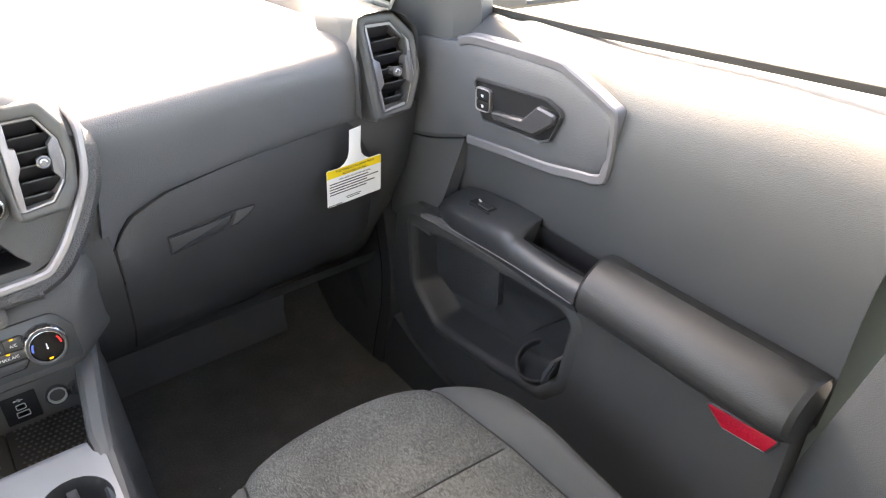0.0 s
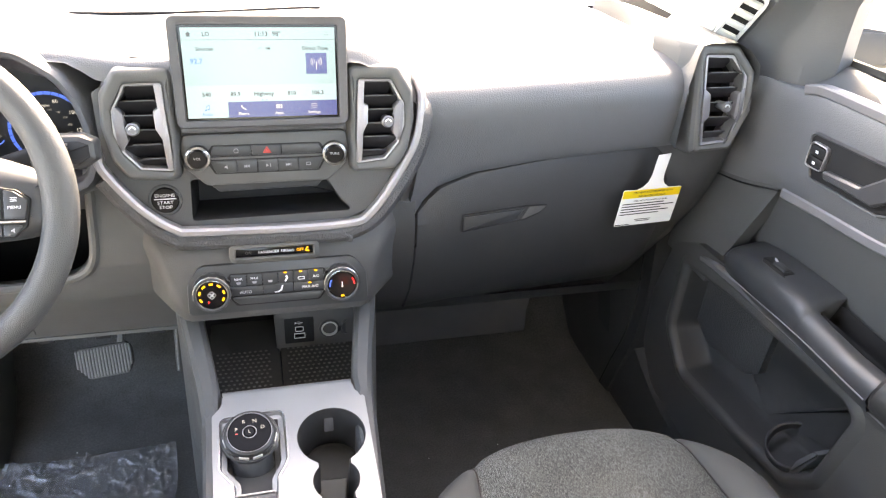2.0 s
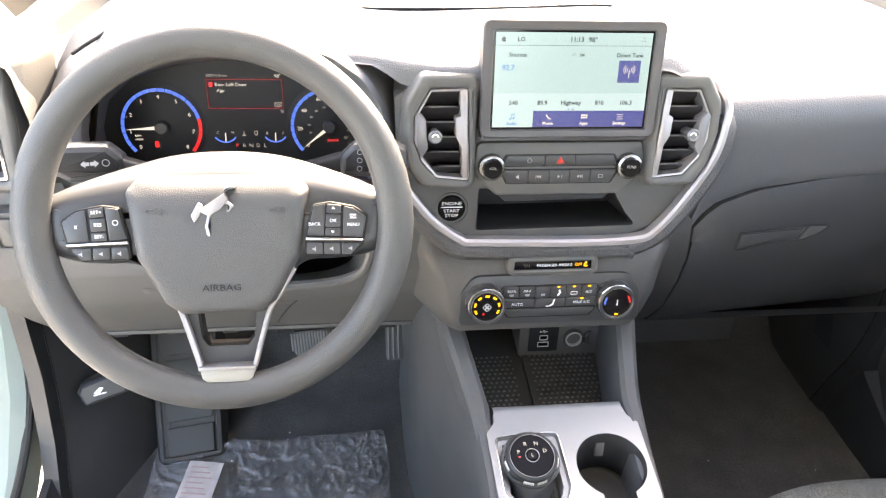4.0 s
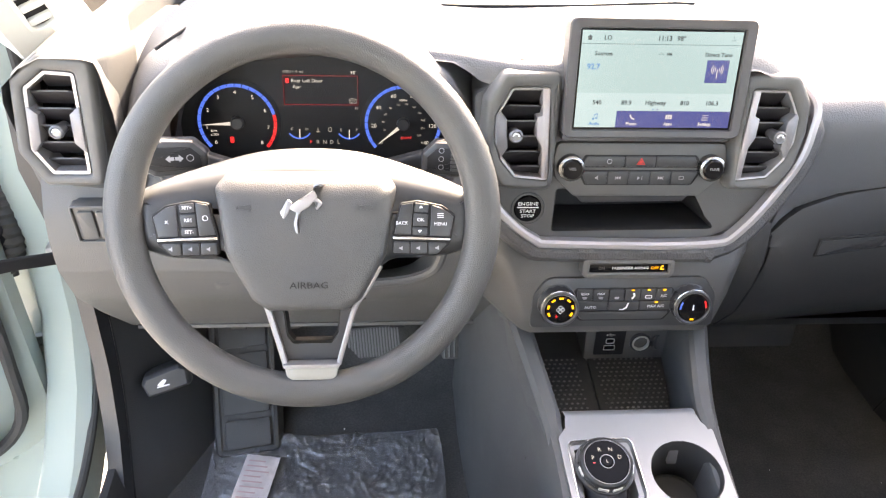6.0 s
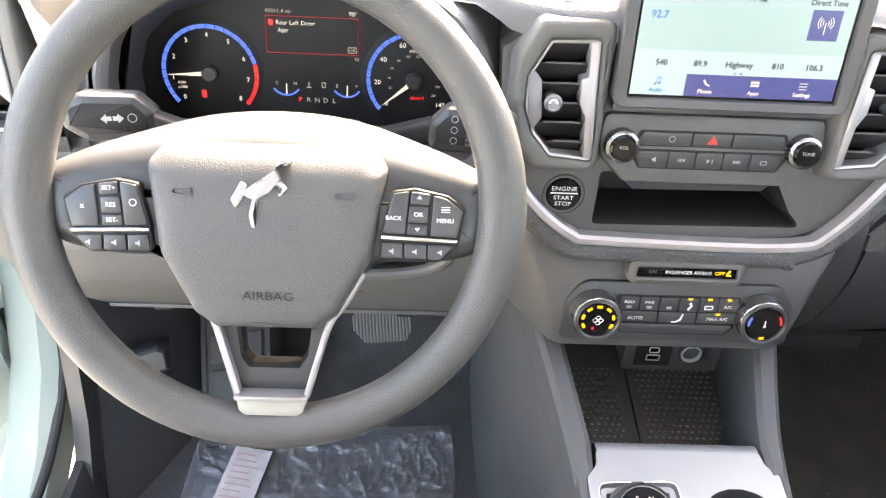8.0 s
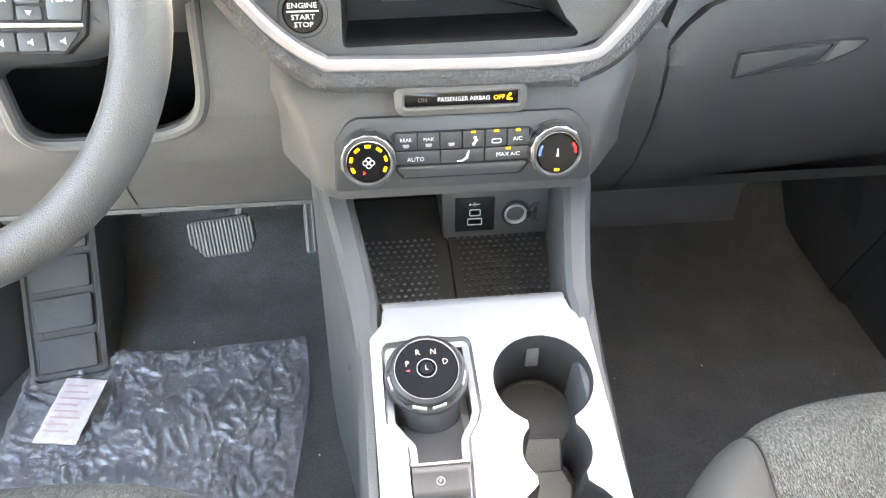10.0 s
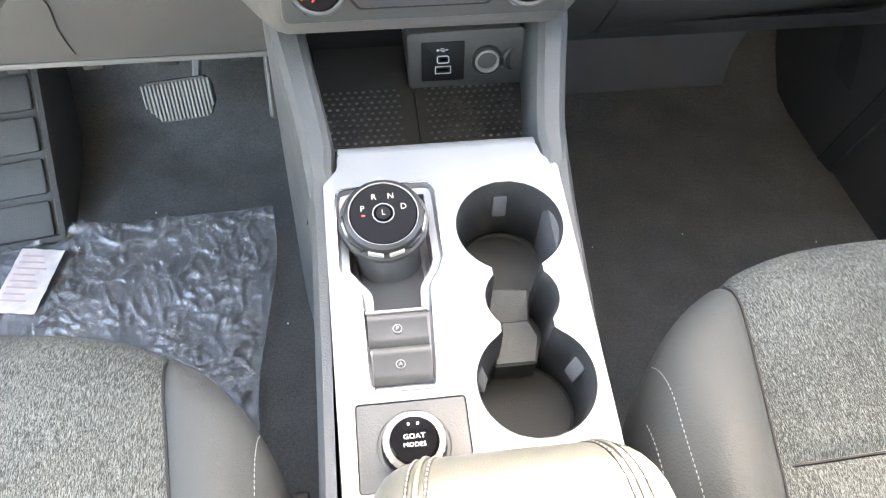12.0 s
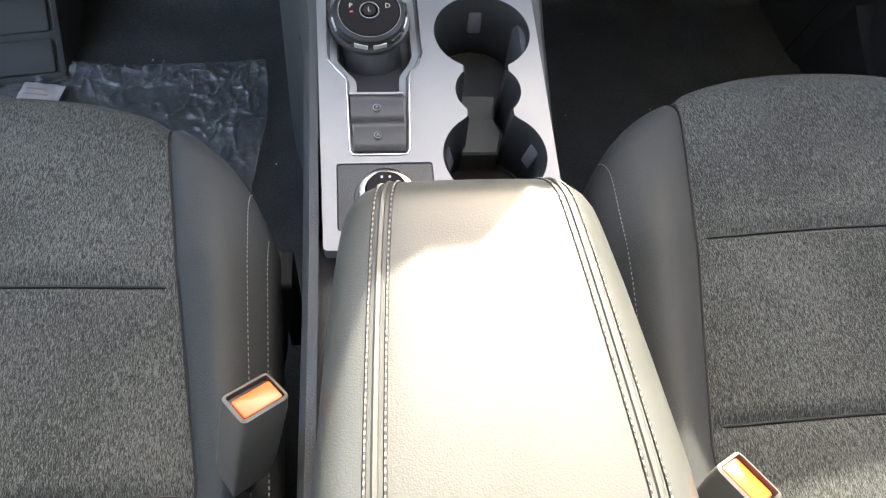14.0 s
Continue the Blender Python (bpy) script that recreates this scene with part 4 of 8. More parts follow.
    part("backrest", bm, VINYL, st, "dark vinyl backrest")
    for k in (-1, 1):
        part("seat_rail", slab(level_of((cx + 0.17 * k, -0.58, 0)), rpoly(rect(-0.02, -0.30, 0.02, 0.26), 0.006), 0.0, 0.05, 0.003), STEEL, st)
    part("seat_frame", slab(level_of((cx, -0.58, 0)), rpoly(rect(-0.20, -0.26, 0.20, 0.25), 0.04), 0.045, 0.22, 0.01), BLACK, st)
    return st, where


seat_p, seat_p_at = seat(0.370, -0.401, -0.545, -0.207, 0.140, "grey cloth front passenger seat with dark vinyl bolsters")
seat_d, seat_d_at = seat(-0.370, -0.426, -0.568, -0.230, 0.152, "grey cloth driver seat with dark vinyl bolsters beside the console")


# ---- air vents ----
SLAT_BLACK = mat("vent_slat_black", (0.020, 0.0185, 0.020), 0.42, vary=0.1, spec=0.35)


def air_vent(F, outer, inner, knob_at, bright, label):
    """A six-sided vent: housing, thin liner, satin side strip, slats and a thumb knob. bright: the side, -1 or 1, of the wide strip, 0 for none."""
    a = root("air_vent", F @ Vector((knob_at[0], knob_at[1], -0.02)), label, "air vent", "dashboard air vents")
    o = rpoly(outer, 0.010, 4)
    i = rpoly(inner, 0.004, 4)
    rings = [(inset(o, -0.016), -0.10), (inset(o, -0.010), -0.055), (inset(o, -0.006), -0.022), (inset(o, -0.003), -0.006), (inset(o, -0.001), 0.002), (inset(o, 0.0015), 0.0056), (inset(o, 0.0045), 0.0066), (inset(i, -0.005), 0.0050), (inset(i, -0.003), 0.0042), (inset(i, -0.0015), 0.0022), (inset(i, -0.001), -0.034)]
    part("housing", loops(F, rings, False, False), PLASTIC_GREY, a, "dark grey housing", 55)
    lw = 0.0016 if bright else 0.0030
    part("liner", loops(F, [(inset(i, -0.0012), 0.001), (inset(i, -0.0006), 0.0036), (inset(i, lw), 0.0030), (inset(i, lw + 0.0006), -0.002), (inset(i, lw + 0.0006), -0.03)], False, False), SILVER, a, "thin satin silver liner")
    part("duct", loops(F, [(inset(i, 0.0016), -0.004), (inset(i, 0.003), -0.05)], False, True), SLAT_BLACK, a)
    us, vs = [p[0] for p in i], [p[1] for p in i]
    u0, u1, v0, v1 = min(us), max(us), min(vs), max(vs)

    def span(v):
        xs = []
        for k in range(len(i)):
            (ua, va), (ub, vb) = i[k - 1], i[k]
            if (va - v) * (vb - v) < 0:
                xs.append(ua + (ub - ua) * (v - va) / (vb - va))
        return (min(xs), max(xs)) if len(xs) > 1 else (u0, u1)

    n = 6
    for k in range(n):
        v = v0 + (v1 - v0) * (k + 0.80) / n
        a0, a1 = span(min(max(v - 0.004, v0 + 0.002), v1 - 0.002))
        T = F @ Matrix.Translation((0, v, -0.004)) @ Matrix.Rotation(radians(-46), 4, "X")
        sl = part("slat", slab(T, rpoly(rect(a0 + 0.002, -0.0010, a1 - 0.002, 0.0010), 0.0006, 2), -0.024, 0.0, 0.0004), SLAT_BLACK, a)
        # a paler strip on each slat paints the highlight along its front edge
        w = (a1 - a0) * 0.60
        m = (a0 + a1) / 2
        part("edge", slab(T, rpoly(rect(m - w / 2, -0.0007, m + w / 2, 0.0011), 0.0005, 2), -0.001, 0.0008, 0.0004), PLASTIC_GREY, sl, "pale strip painted as the slat's lit edge")
    ku, kv = knob_at
    for dr in (-1, 1):
        # strips beside the slats, stepped inwards at the knob
        e = lambda v: span(v)[0 if dr < 0 else 1]
        wide = dr == bright
        if wide:
            lv = [v1 - 0.001, v1 - 0.030, kv + 0.020, kv - 0.002, kv - 0.014, v0 + 0.001]
            dp = [0.0070, 0.0075, 0.0135, 0.0135, 0.0078, 0.0060]
        else:
            lv = [kv + 0.026, kv + 0.017, kv - 0.015, kv - 0.026]
            dp = [0.0012, 0.0115, 0.0115, 0.0012]
        lv = [min(max(v, v0 + 0.001), v1 - 0.001) for v in lv]
        poly = [(e(v) + dr * 0.0008, v) for v in lv] + [(e(v) - dr * q, v) for v, q in reversed(list(zip(lv, dp)))]
        part("side_strip", slab(F, rpoly(poly, 0.0016, 3), -0.014, 0.0044, 0.0014), BAND if wide else MAUVE, a, "satin silver side strip" if wide else "grey side bracket")
    kn = part("thumb_knob", loops(F, [(circle(ku, kv, 0.0058, 20), -0.012), (circle(ku, kv, 0.0066, 20), 0.002), (circle(ku, kv, 0.0080, 20), 0.010), (circle(ku, kv, 0.0078, 20), 0.0125), (circle(ku, kv, 0.0060, 20), 0.0140), (circle(ku, kv, 0.0046, 20), 0.0125)], True, True), KNOBGREY, a, "satin grey thumb knob")
    part("knob_crest", slab(F, [(ku + 0.0044 * math.cos(t * 0.35) * q, kv + 0.0044 * math.sin(t * 0.35) * q) for q, ts in ((1, range(10)), (0.55, range(9, -1, -1))) for t in ts], 0.011, 0.0134, 0), MARK, kn, "", 0)
    return a


KNOBGREY = mat("satin_grey_knob", (0.16, 0.16, 0.165), 0.3, metal=0.6, vary=0.05)
MID_OUT = [(0.1035, 0.057), (0.166, 0.056), (0.184, 0.026), (0.186, -0.010), (0.178, -0.052), (0.163, -0.073), (0.107, -0.076)]
MID_IN = [(0.1165, 0.0400), (0.1570, 0.0390), (0.1735, 0.0090), (0.1740, -0.0180), (0.1660, -0.0410), (0.1490, -0.0610), (0.1115, -0.0650)]
END_OUT = [(0.604, 0.083), (0.668, 0.080), (0.702, 0.042), (0.706, -0.016), (0.682, -0.071), (0.620, -0.075)]
END_IN = [(0.618, 0.068), (0.662, 0.066), (0.690, 0.036), (0.694, -0.016), (0.674, -0.060), (0.632, -0.064)]
LEFT_OUT = [(-0.606, 0.067), (-0.660, 0.070), (-0.692, 0.046), (-0.700, -0.036), (-0.678, -0.074), (-0.614, -0.074)]
LEFT_IN = [(-0.626, 0.052), (-0.656, 0.054), (-0.680, 0.036), (-0.686, -0.033), (-0.668, -0.061), (-0.628, -0.061)]
for s in (-1, 1):
    air_vent(STACK @ Matrix.Translation((0, 0.001, -0.012)), [(s * u, v) for u, v in MID_OUT], [(s * u, v) for u, v in MID_IN], (s * 0.152, -0.012), -s, "six-sided centre air vent with silver side strip and grey knob")
air_vent(SIDE, LEFT_OUT, LEFT_IN, (-0.652, -0.010), 0, "six-sided outer air vent with silver liner beside the driver door")
air_vent(SIDE @ Matrix.Translation((0, 0, -0.006)), END_OUT, END_IN, (0.660, -0.006), 0, "six-sided outer air vent with silver liner beside the passenger door")


# ---- touchscreen ----
def touchscreen():
    S = STACK
    t = root("touchscreen", S @ Vector((0, 0.05, 0)), "lit tablet touchscreen with radio menu in a dark bezel", "touchscreen")
    o = rpoly([(-0.1015, -0.0115), (0.1015, -0.0115), (0.1025, 0.118), (-0.1025, 0.118)], 0.010, 5)
    i = rpoly(rect(-0.0905, -0.0025, 0.0905, 0.1065), 0.003, 5)
    part("bezel", loops(S, [(inset(o, 0.004), -0.035), (o, -0.022), (o, 0.002), (inset(o, 0.0015), 0.004), (inset(i, -0.001), 0.003), (i, 0.001), (i, -0.004)], True, False), BEZEL, t, "dark rounded bezel")
    part("black_border", slab(S, inset(i, 0.0002), -0.008, -0.0012, 0), GLOSS, t)
    part("chin", loops(S, [(rpoly(rect(-0.098, -0.0185, 0.098, -0.0105), 0.0035), -0.04), (rpoly(rect(-0.098, -0.0185, 0.098, -0.0105), 0.0035), -0.010), (rpoly(rect(-0.095, -0.0170, 0.095, -0.0115), 0.0025), -0.008)], True, True), BEZEL, t, "lower lip")
    part("display", slab(S, rect(-0.088, 0.0, 0.088, 0.104), -0.0012, -0.0008, 0), SCREEN_PALE, t, "pale green lit display", 0)
    w = -0.0004
    part("menu_band", slab(S, rect(-0.0415, 0.0, 0.088, 0.0185), -0.0008, w, 0), SCREEN_BLUE, t, "dark blue menu band", 0)
    part("active_tab", slab(S, rect(-0.088, 0.0, -0.0420, 0.0185), -0.0008, w, 0), SCREEN_LIGHT, t, "pale active tab", 0)
    part("preset_band", slab(S, rect(-0.088, 0.0187, 0.088, 0.038), -0.0008, w, 0), SCREEN_LIGHT, t, "pale preset band", 0)
    part("tune_tile", slab(S, rect(0.0525, 0.050, 0.0775, 0.0745), -0.0008, w, 0), SCREEN_BLUE, t, "blue tile", 0)
    part("rule", slab(S, rect(-0.088, 0.0900, 0.088, 0.0904), -0.0008, w, 0), SCREEN_INK, t, "", 0)
    L = lambda txt, u, v, size, m: letters(txt, S, u, v, size * 1.06, m, t, -0.0001, bold=0.022)
    for txt, u, v, sz in (("LO", -0.060, 0.0965, 0.0062), ("11:13", 0.002, 0.0965, 0.0068), ("98\u00b0", 0.020, 0.0965, 0.0068), ("Sources", -0.063, 0.080, 0.0058), ("Direct Tune", 0.064, 0.080, 0.0058), ("FM", 0.009, 0.080, 0.0042), ("540", -0.065, 0.0275, 0.0064), ("89.9", -0.032, 0.0275, 0.0064), ("Highway", 0.001, 0.0275, 0.0064), ("810", 0.034, 0.0275, 0.0064), ("106.3", 0.065, 0.0275, 0.0064)):
        L(txt, u, v, sz, SCREEN_INK)
    L("92.7", -0.073, 0.066, 0.0078, SCREEN_AZURE)
    L("Audio", -0.066, 0.0042, 0.0046, SCREEN_AZURE)
    for txt, u in (("Phone", -0.024, ), ("Apps", 0.018), ("Settings", 0.060)):
        L(txt, u, 0.0042, 0.0046, SCREEN_WHITE)
    bm = bmesh.new()
    for dv in (0.009, 0.0115, 0.014):
        slab(S, rect(0.0565, dv - 0.0003, 0.0635, dv + 0.0003), -0.0004, -0.0001, 0, bm)
    part("settings_icon", bm, SCREEN_WHITE, t, "", 0)
    bm = bmesh.new()
    for i2 in range(3):
        for j in range(2):
            slab(S, rect(0.0145 + 0.0026 * i2, 0.0098 + 0.0026 * j, 0.0165 + 0.0026 * i2, 0.0118 + 0.0026 * j), -0.0004, -0.0001, 0, bm)
    part("apps_icon", bm, SCREEN_WHITE, t, "", 0)
    bm = bmesh.new()
    slab(S, rpoly([(-0.027, 0.0135), (-0.0255, 0.015), (-0.0245, 0.0125), (-0.0225, 0.0105), (-0.0205, 0.0100), (-0.021, 0.0085), (-0.0245, 0.0100)], 0.0004, 2), -0.0004, -0.0001, 0, bm)
    part("phone_icon", bm, SCREEN_WHITE, t, "", 0)
    bm = bmesh.new()
    for r in (0.0022, 0.0042, 0.0062):
        for s in (-1, 1):
            a = [(0.065 + s * r * math.cos(x), 0.0645 + r * math.sin(x)) for x in [-0.8 + 0.2 * k for k in range(9)]]
            b = [(0.065 + s * (r + 0.0006) * math.cos(x), 0.0645 + (r + 0.0006) * math.sin(x)) for x in [0.8 - 0.2 * k for k in range(9)]]
            slab(S, a + b, -0.0004, -0.0001, 0, bm)
    slab(S, rect(0.0646, 0.055, 0.0654, 0.0645), -0.0004, -0.0001, 0, bm)
    part("mast_icon", bm, SCREEN_WHITE, t, "", 0)
    bm = bmesh.new()
    slab(S, rpoly([(-0.0815, 0.094), (-0.0815, 0.0968), (-0.0825, 0.0968), (-0.0795, 0.0995), (-0.0765, 0.0968), (-0.0775, 0.0968), (-0.0775, 0.094)], 0.0002, 2), -0.0004, -0.0001, 0, bm)
    part("home_icon", bm, SCREEN_INK, t, "", 0)
    for u, v in ((0.078, 0.0985), (0.0765, 0.0955), (0.0795, 0.0955), (0.0, 0.0815), (0.002, 0.080), (-0.002, 0.080)):
        part("status_dot", slab(S, circle(u, v, 0.0006, 8), -0.0004, -0.0001, 0), SCREEN_INK, t, "", 0)
    part("page_dot", slab(S, circle(-0.001, 0.0203, 0.0009, 10), -0.0004, -0.0001, 0), SCREEN_AZURE, t, "", 0)
    part("page_dot", slab(S, circle(0.004, 0.0203, 0.0009, 10), -0.0004, -0.0001, 0), SCREEN_BLUE, t, "", 0)
    nb = bmesh.new()
    slab(S, circle(-0.0675, 0.0095, 0.0011, 10), -0.0004, -0.0001, 0, nb)
    slab(S, circle(-0.0640, 0.0102, 0.0011, 10), -0.0004, -0.0001, 0, nb)
    slab(S, [(-0.0666, 0.0095), (-0.0661, 0.0095), (-0.0661, 0.0140), (-0.0634, 0.0146), (-0.0634, 0.0102), (-0.0629, 0.0102), (-0.0629, 0.0155), (-0.0666, 0.0147)], -0.0004, -0.0001, 0, nb)
    part("note_icon", nb, SCREEN_AZURE, t, "", 0)
    return t


touchscreen()


def ribbed(F, u, v, r, w0, w1, n=48, depth=0.0006, bm=None):
    """A knob with a knurled side."""
    o = [(u + (r - depth * (k % 2)) * math.cos(2 * math.pi * k / n), v + (r - depth * (k % 2)) * math.sin(2 * math.pi * k / n)) for k in range(n)]
    i = circle(u, v, r - 0.003, n)
    return loops(F, [(o, w0), (o, w1 - 0.001), (i, w1)], True, True, bm)


# ---- audio panel ----
def audio_panel():
    S = STACK @ Matrix.Translation((0, 0.002, -0.031))
    a = root("audio_panel", S @ Vector((0, -0.055, 0)), "grey audio control panel with two chrome ringed knobs", "control panel")
    o = rpoly([(-0.100, -0.0245), (0.100, -0.0245), (0.1035, -0.045), (0.100, -0.066), (0.076, -0.0895), (-0.076, -0.0895), (-0.100, -0.066), (-0.1035, -0.045)], 0.008, 4)
    part("body", slab(S, o, -0.03, 0.012, 0.003), PLASTIC_GREY, a)
    part("lower_lip", slab(S, rpoly([(-0.062, -0.101), (0.062, -0.099), (0.072, -0.088), (-0.075, -0.088)], 0.004), -0.03, 0.002, 0.002), PLASTIC_SMOOTH, a)
    up = rpoly([(-0.074, -0.053), (0.074, -0.053), (0.066, -0.0395), (-0.066, -0.0395)], 0.003)
    part("upper_recess", slab(S, inset(up, -0.0008), 0.004, 0.0124, 0), BLACK, a)
    for k in range(3):
        u0, u1 = (-0.064, -0.0185, 0.0185)[k], (-0.0195, 0.0175, 0.064)[k]
        part("button", slab(S, rpoly([(u0 - (0.006 if k == 0 else 0), -0.0525), (u1 + (0.006 if k == 2 else 0), -0.0525), (u1, -0.0400), (u0, -0.0400)], 0.0015, 2), 0.006, 0.0136, 0.0008), PLASTIC_SMOOTH, a)
    lo = rpoly([(-0.064, -0.0745), (0.064, -0.0745), (0.074, -0.0575), (-0.074, -0.0575)], 0.003)
    part("lower_recess", slab(S, inset(lo, -0.0008), 0.004, 0.0124, 0), BLACK, a)
    for k in range(5):
        u0 = -0.0630 + 0.0254 * k
        part("button", slab(S, rpoly([(u0, -0.0740), (u0 + 0.0246, -0.0740), (u0 + 0.0246 + (0.007 if k == 4 else 0), -0.0580), (u0 - (0.007 if k == 0 else 0), -0.0580)], 0.0015, 2), 0.006, 0.0138, 0.0008), PLASTIC_SMOOTH, a)
    for s, txt in ((-1, "VOL"), (1, "TUNE")):
        u = s * 0.0835
        part("knob_base", knob(S, u, -0.053, 0.0172, 0.004, 0.013, 36), PLASTIC_SMOOTH, a)
        part("chrome_ring", ribbed(S, u, -0.053, 0.0154, 0.010, 0.0225), DARKCHROME, a, "knurled chrome ring")
        kb = part("knob", knob(S, u, -0.053, 0.0126, 0.02, 0.0262, 36, 0.94), GLOSS, a, "gloss black knob face")
        letters(txt, S, u, -0.052, 0.0046, DIMMARK, kb, 0.0264)
    w = 0.0140
    part("button_symbol", ring(S, circle(-0.0375, -0.0462, 0.0030, 18), 0.0006, w - 0.0003, w, 0.0001), DIMMARK, a, "", 0)
    for u0, kind in ((-0.0508, "mute"), (-0.0254, "prev"), (0.0, "play"), (0.0254, "next"), (0.0508, "off")):
        v = -0.0660
        icons = bmesh.new()
        if kind == "mute":
            slab(S, [(u0 - 0.002, v - 0.001), (u0 - 0.0005, v - 0.001), (u0 + 0.0015, v - 0.0028), (u0 + 0.0015, v + 0.0028), (u0 - 0.0005, v + 0.001), (u0 - 0.002, v + 0.001)], w - 0.0003, w, 0, icons)
        elif kind == "off":
            ring(S, rpoly(rect(u0 - 0.003, v - 0.002, u0 + 0.003, v + 0.002), 0.0006, 2), 0.0006, w - 0.0003, w, 0.0001, icons)
        else:
            d = -1 if kind == "prev" else 1
            for q in ((-0.003, 0.0) if kind != "play" else (-0.002,)):
                slab(S, [(u0 + d * q, v - 0.0021), (u0 + d * (q + 0.0028), v), (u0 + d * q, v + 0.0021)], w - 0.0003, w, 0, icons)
            slab(S, rect(u0 + d * 0.0032 - 0.0003, v - 0.0021, u0 + d * 0.0032 + 0.0003, v + 0.0021), w - 0.0003, w, 0, icons)
        part("button_symbol", icons, DIMMARK, a, "", 0)
    tri = bmesh.new()
    w = 0.0139
    outer = [(-0.0052, -0.0500), (0.0052, -0.0500), (0, -0.0418)]
    loops(S, [(outer, w - 0.0003), (outer, w), (inset(outer, 0.0010), w), (inset(outer, 0.0010), w - 0.0003)], False, False, tri)
    slab(S, inset(outer, 0.0016), w - 0.0003, w, 0, tri)
    part("hazard_symbol", tri, mat("red_print", (0.65, 0.04, 0.03), 0.45, vary=0.03), a, "red triangle", 0)
    return a


audio_panel()


def start_button():
    S = STACK @ Matrix.Translation((0.002, 0.007, -0.021))
    b = root("start_button", S @ Vector((-0.130, -0.112, 0)), "round black engine start button with chrome edge", "button")
    part("collar", loops(S, [(circle(-0.130, -0.112, 0.0215, 40), -0.02), (circle(-0.130, -0.112, 0.0215, 40), -0.006), (circle(-0.130, -0.112, 0.0195, 40), -0.004), (circle(-0.130, -0.112, 0.0185, 40), -0.008)], False, True), PLASTIC_SMOOTH, b)
    c = part("cap", knob(S, -0.130, -0.112, 0.0178, -0.014, -0.0035, 40), GLOSS, b, "gloss black cap")
    for txt, dv, sz in (("ENGINE", 0.0062, 0.0060), ("START", -0.0030, 0.0058), ("STOP", -0.0090, 0.0058)):
        letters(txt, S, -0.130, -0.112 + dv, sz, MARK, c, -0.0031, stretch=1.15)
    part("bar", slab(S, rect(-0.143, -0.1108, -0.117, -0.1096), -0.0035, -0.0030, 0), MARK, c, "", 0)
    return b


start_button()


def airbag_strip():
    F = STACK @ Matrix.Translation((0.001, -0.1785, -0.0150))
    a = root("airbag_indicator", F @ Vector((0, 0, 0)), "black passenger airbag indicator strip with amber light", "indicator")
    o = rpoly([(-0.050, -0.0062), (0.050, -0.0062), (0.0495, 0.0058), (-0.0495, 0.0058)], 0.002)
    part("hooded_frame", loops(F, [(inset(o, -0.009), -0.02), (inset(o, -0.008), 0.001), (inset(o, -0.002), 0.004), (o, 0.003), (o, -0.001)], False, False), PLASTIC_GREY, a)
    p = part("strip", slab(F, inset(o, 0.0002), -0.012, 0.0005, 0.0004), GLOSS, a)
    letters("PASSENGER AIRBAG", F, 0.002, -0.0005, 0.0054, MARK, p, 0.001, stretch=0.95)
    letters("ON", F, -0.034, -0.0005, 0.0052, PLASTIC_GREY, p, 0.001)
    letters("OFF", F, 0.033, -0.0005, 0.0058, AMBER_GLOW, p, 0.001)
    part("amber_symbol", merge(slab(F, circle(0.0425, 0.002, 0.0014, 10), 0.0007, 0.001, 0), slab(F, rpoly([(0.0395, -0.003), (0.0445, -0.0035), (0.0450, -0.002), (0.0420, -0.001), (0.0415, 0.0015), (0.0400, 0.001)], 0.0003, 2), 0.0007, 0.001, 0)), AMBER_GLOW, p, "", 0)
    return a


airbag_strip()


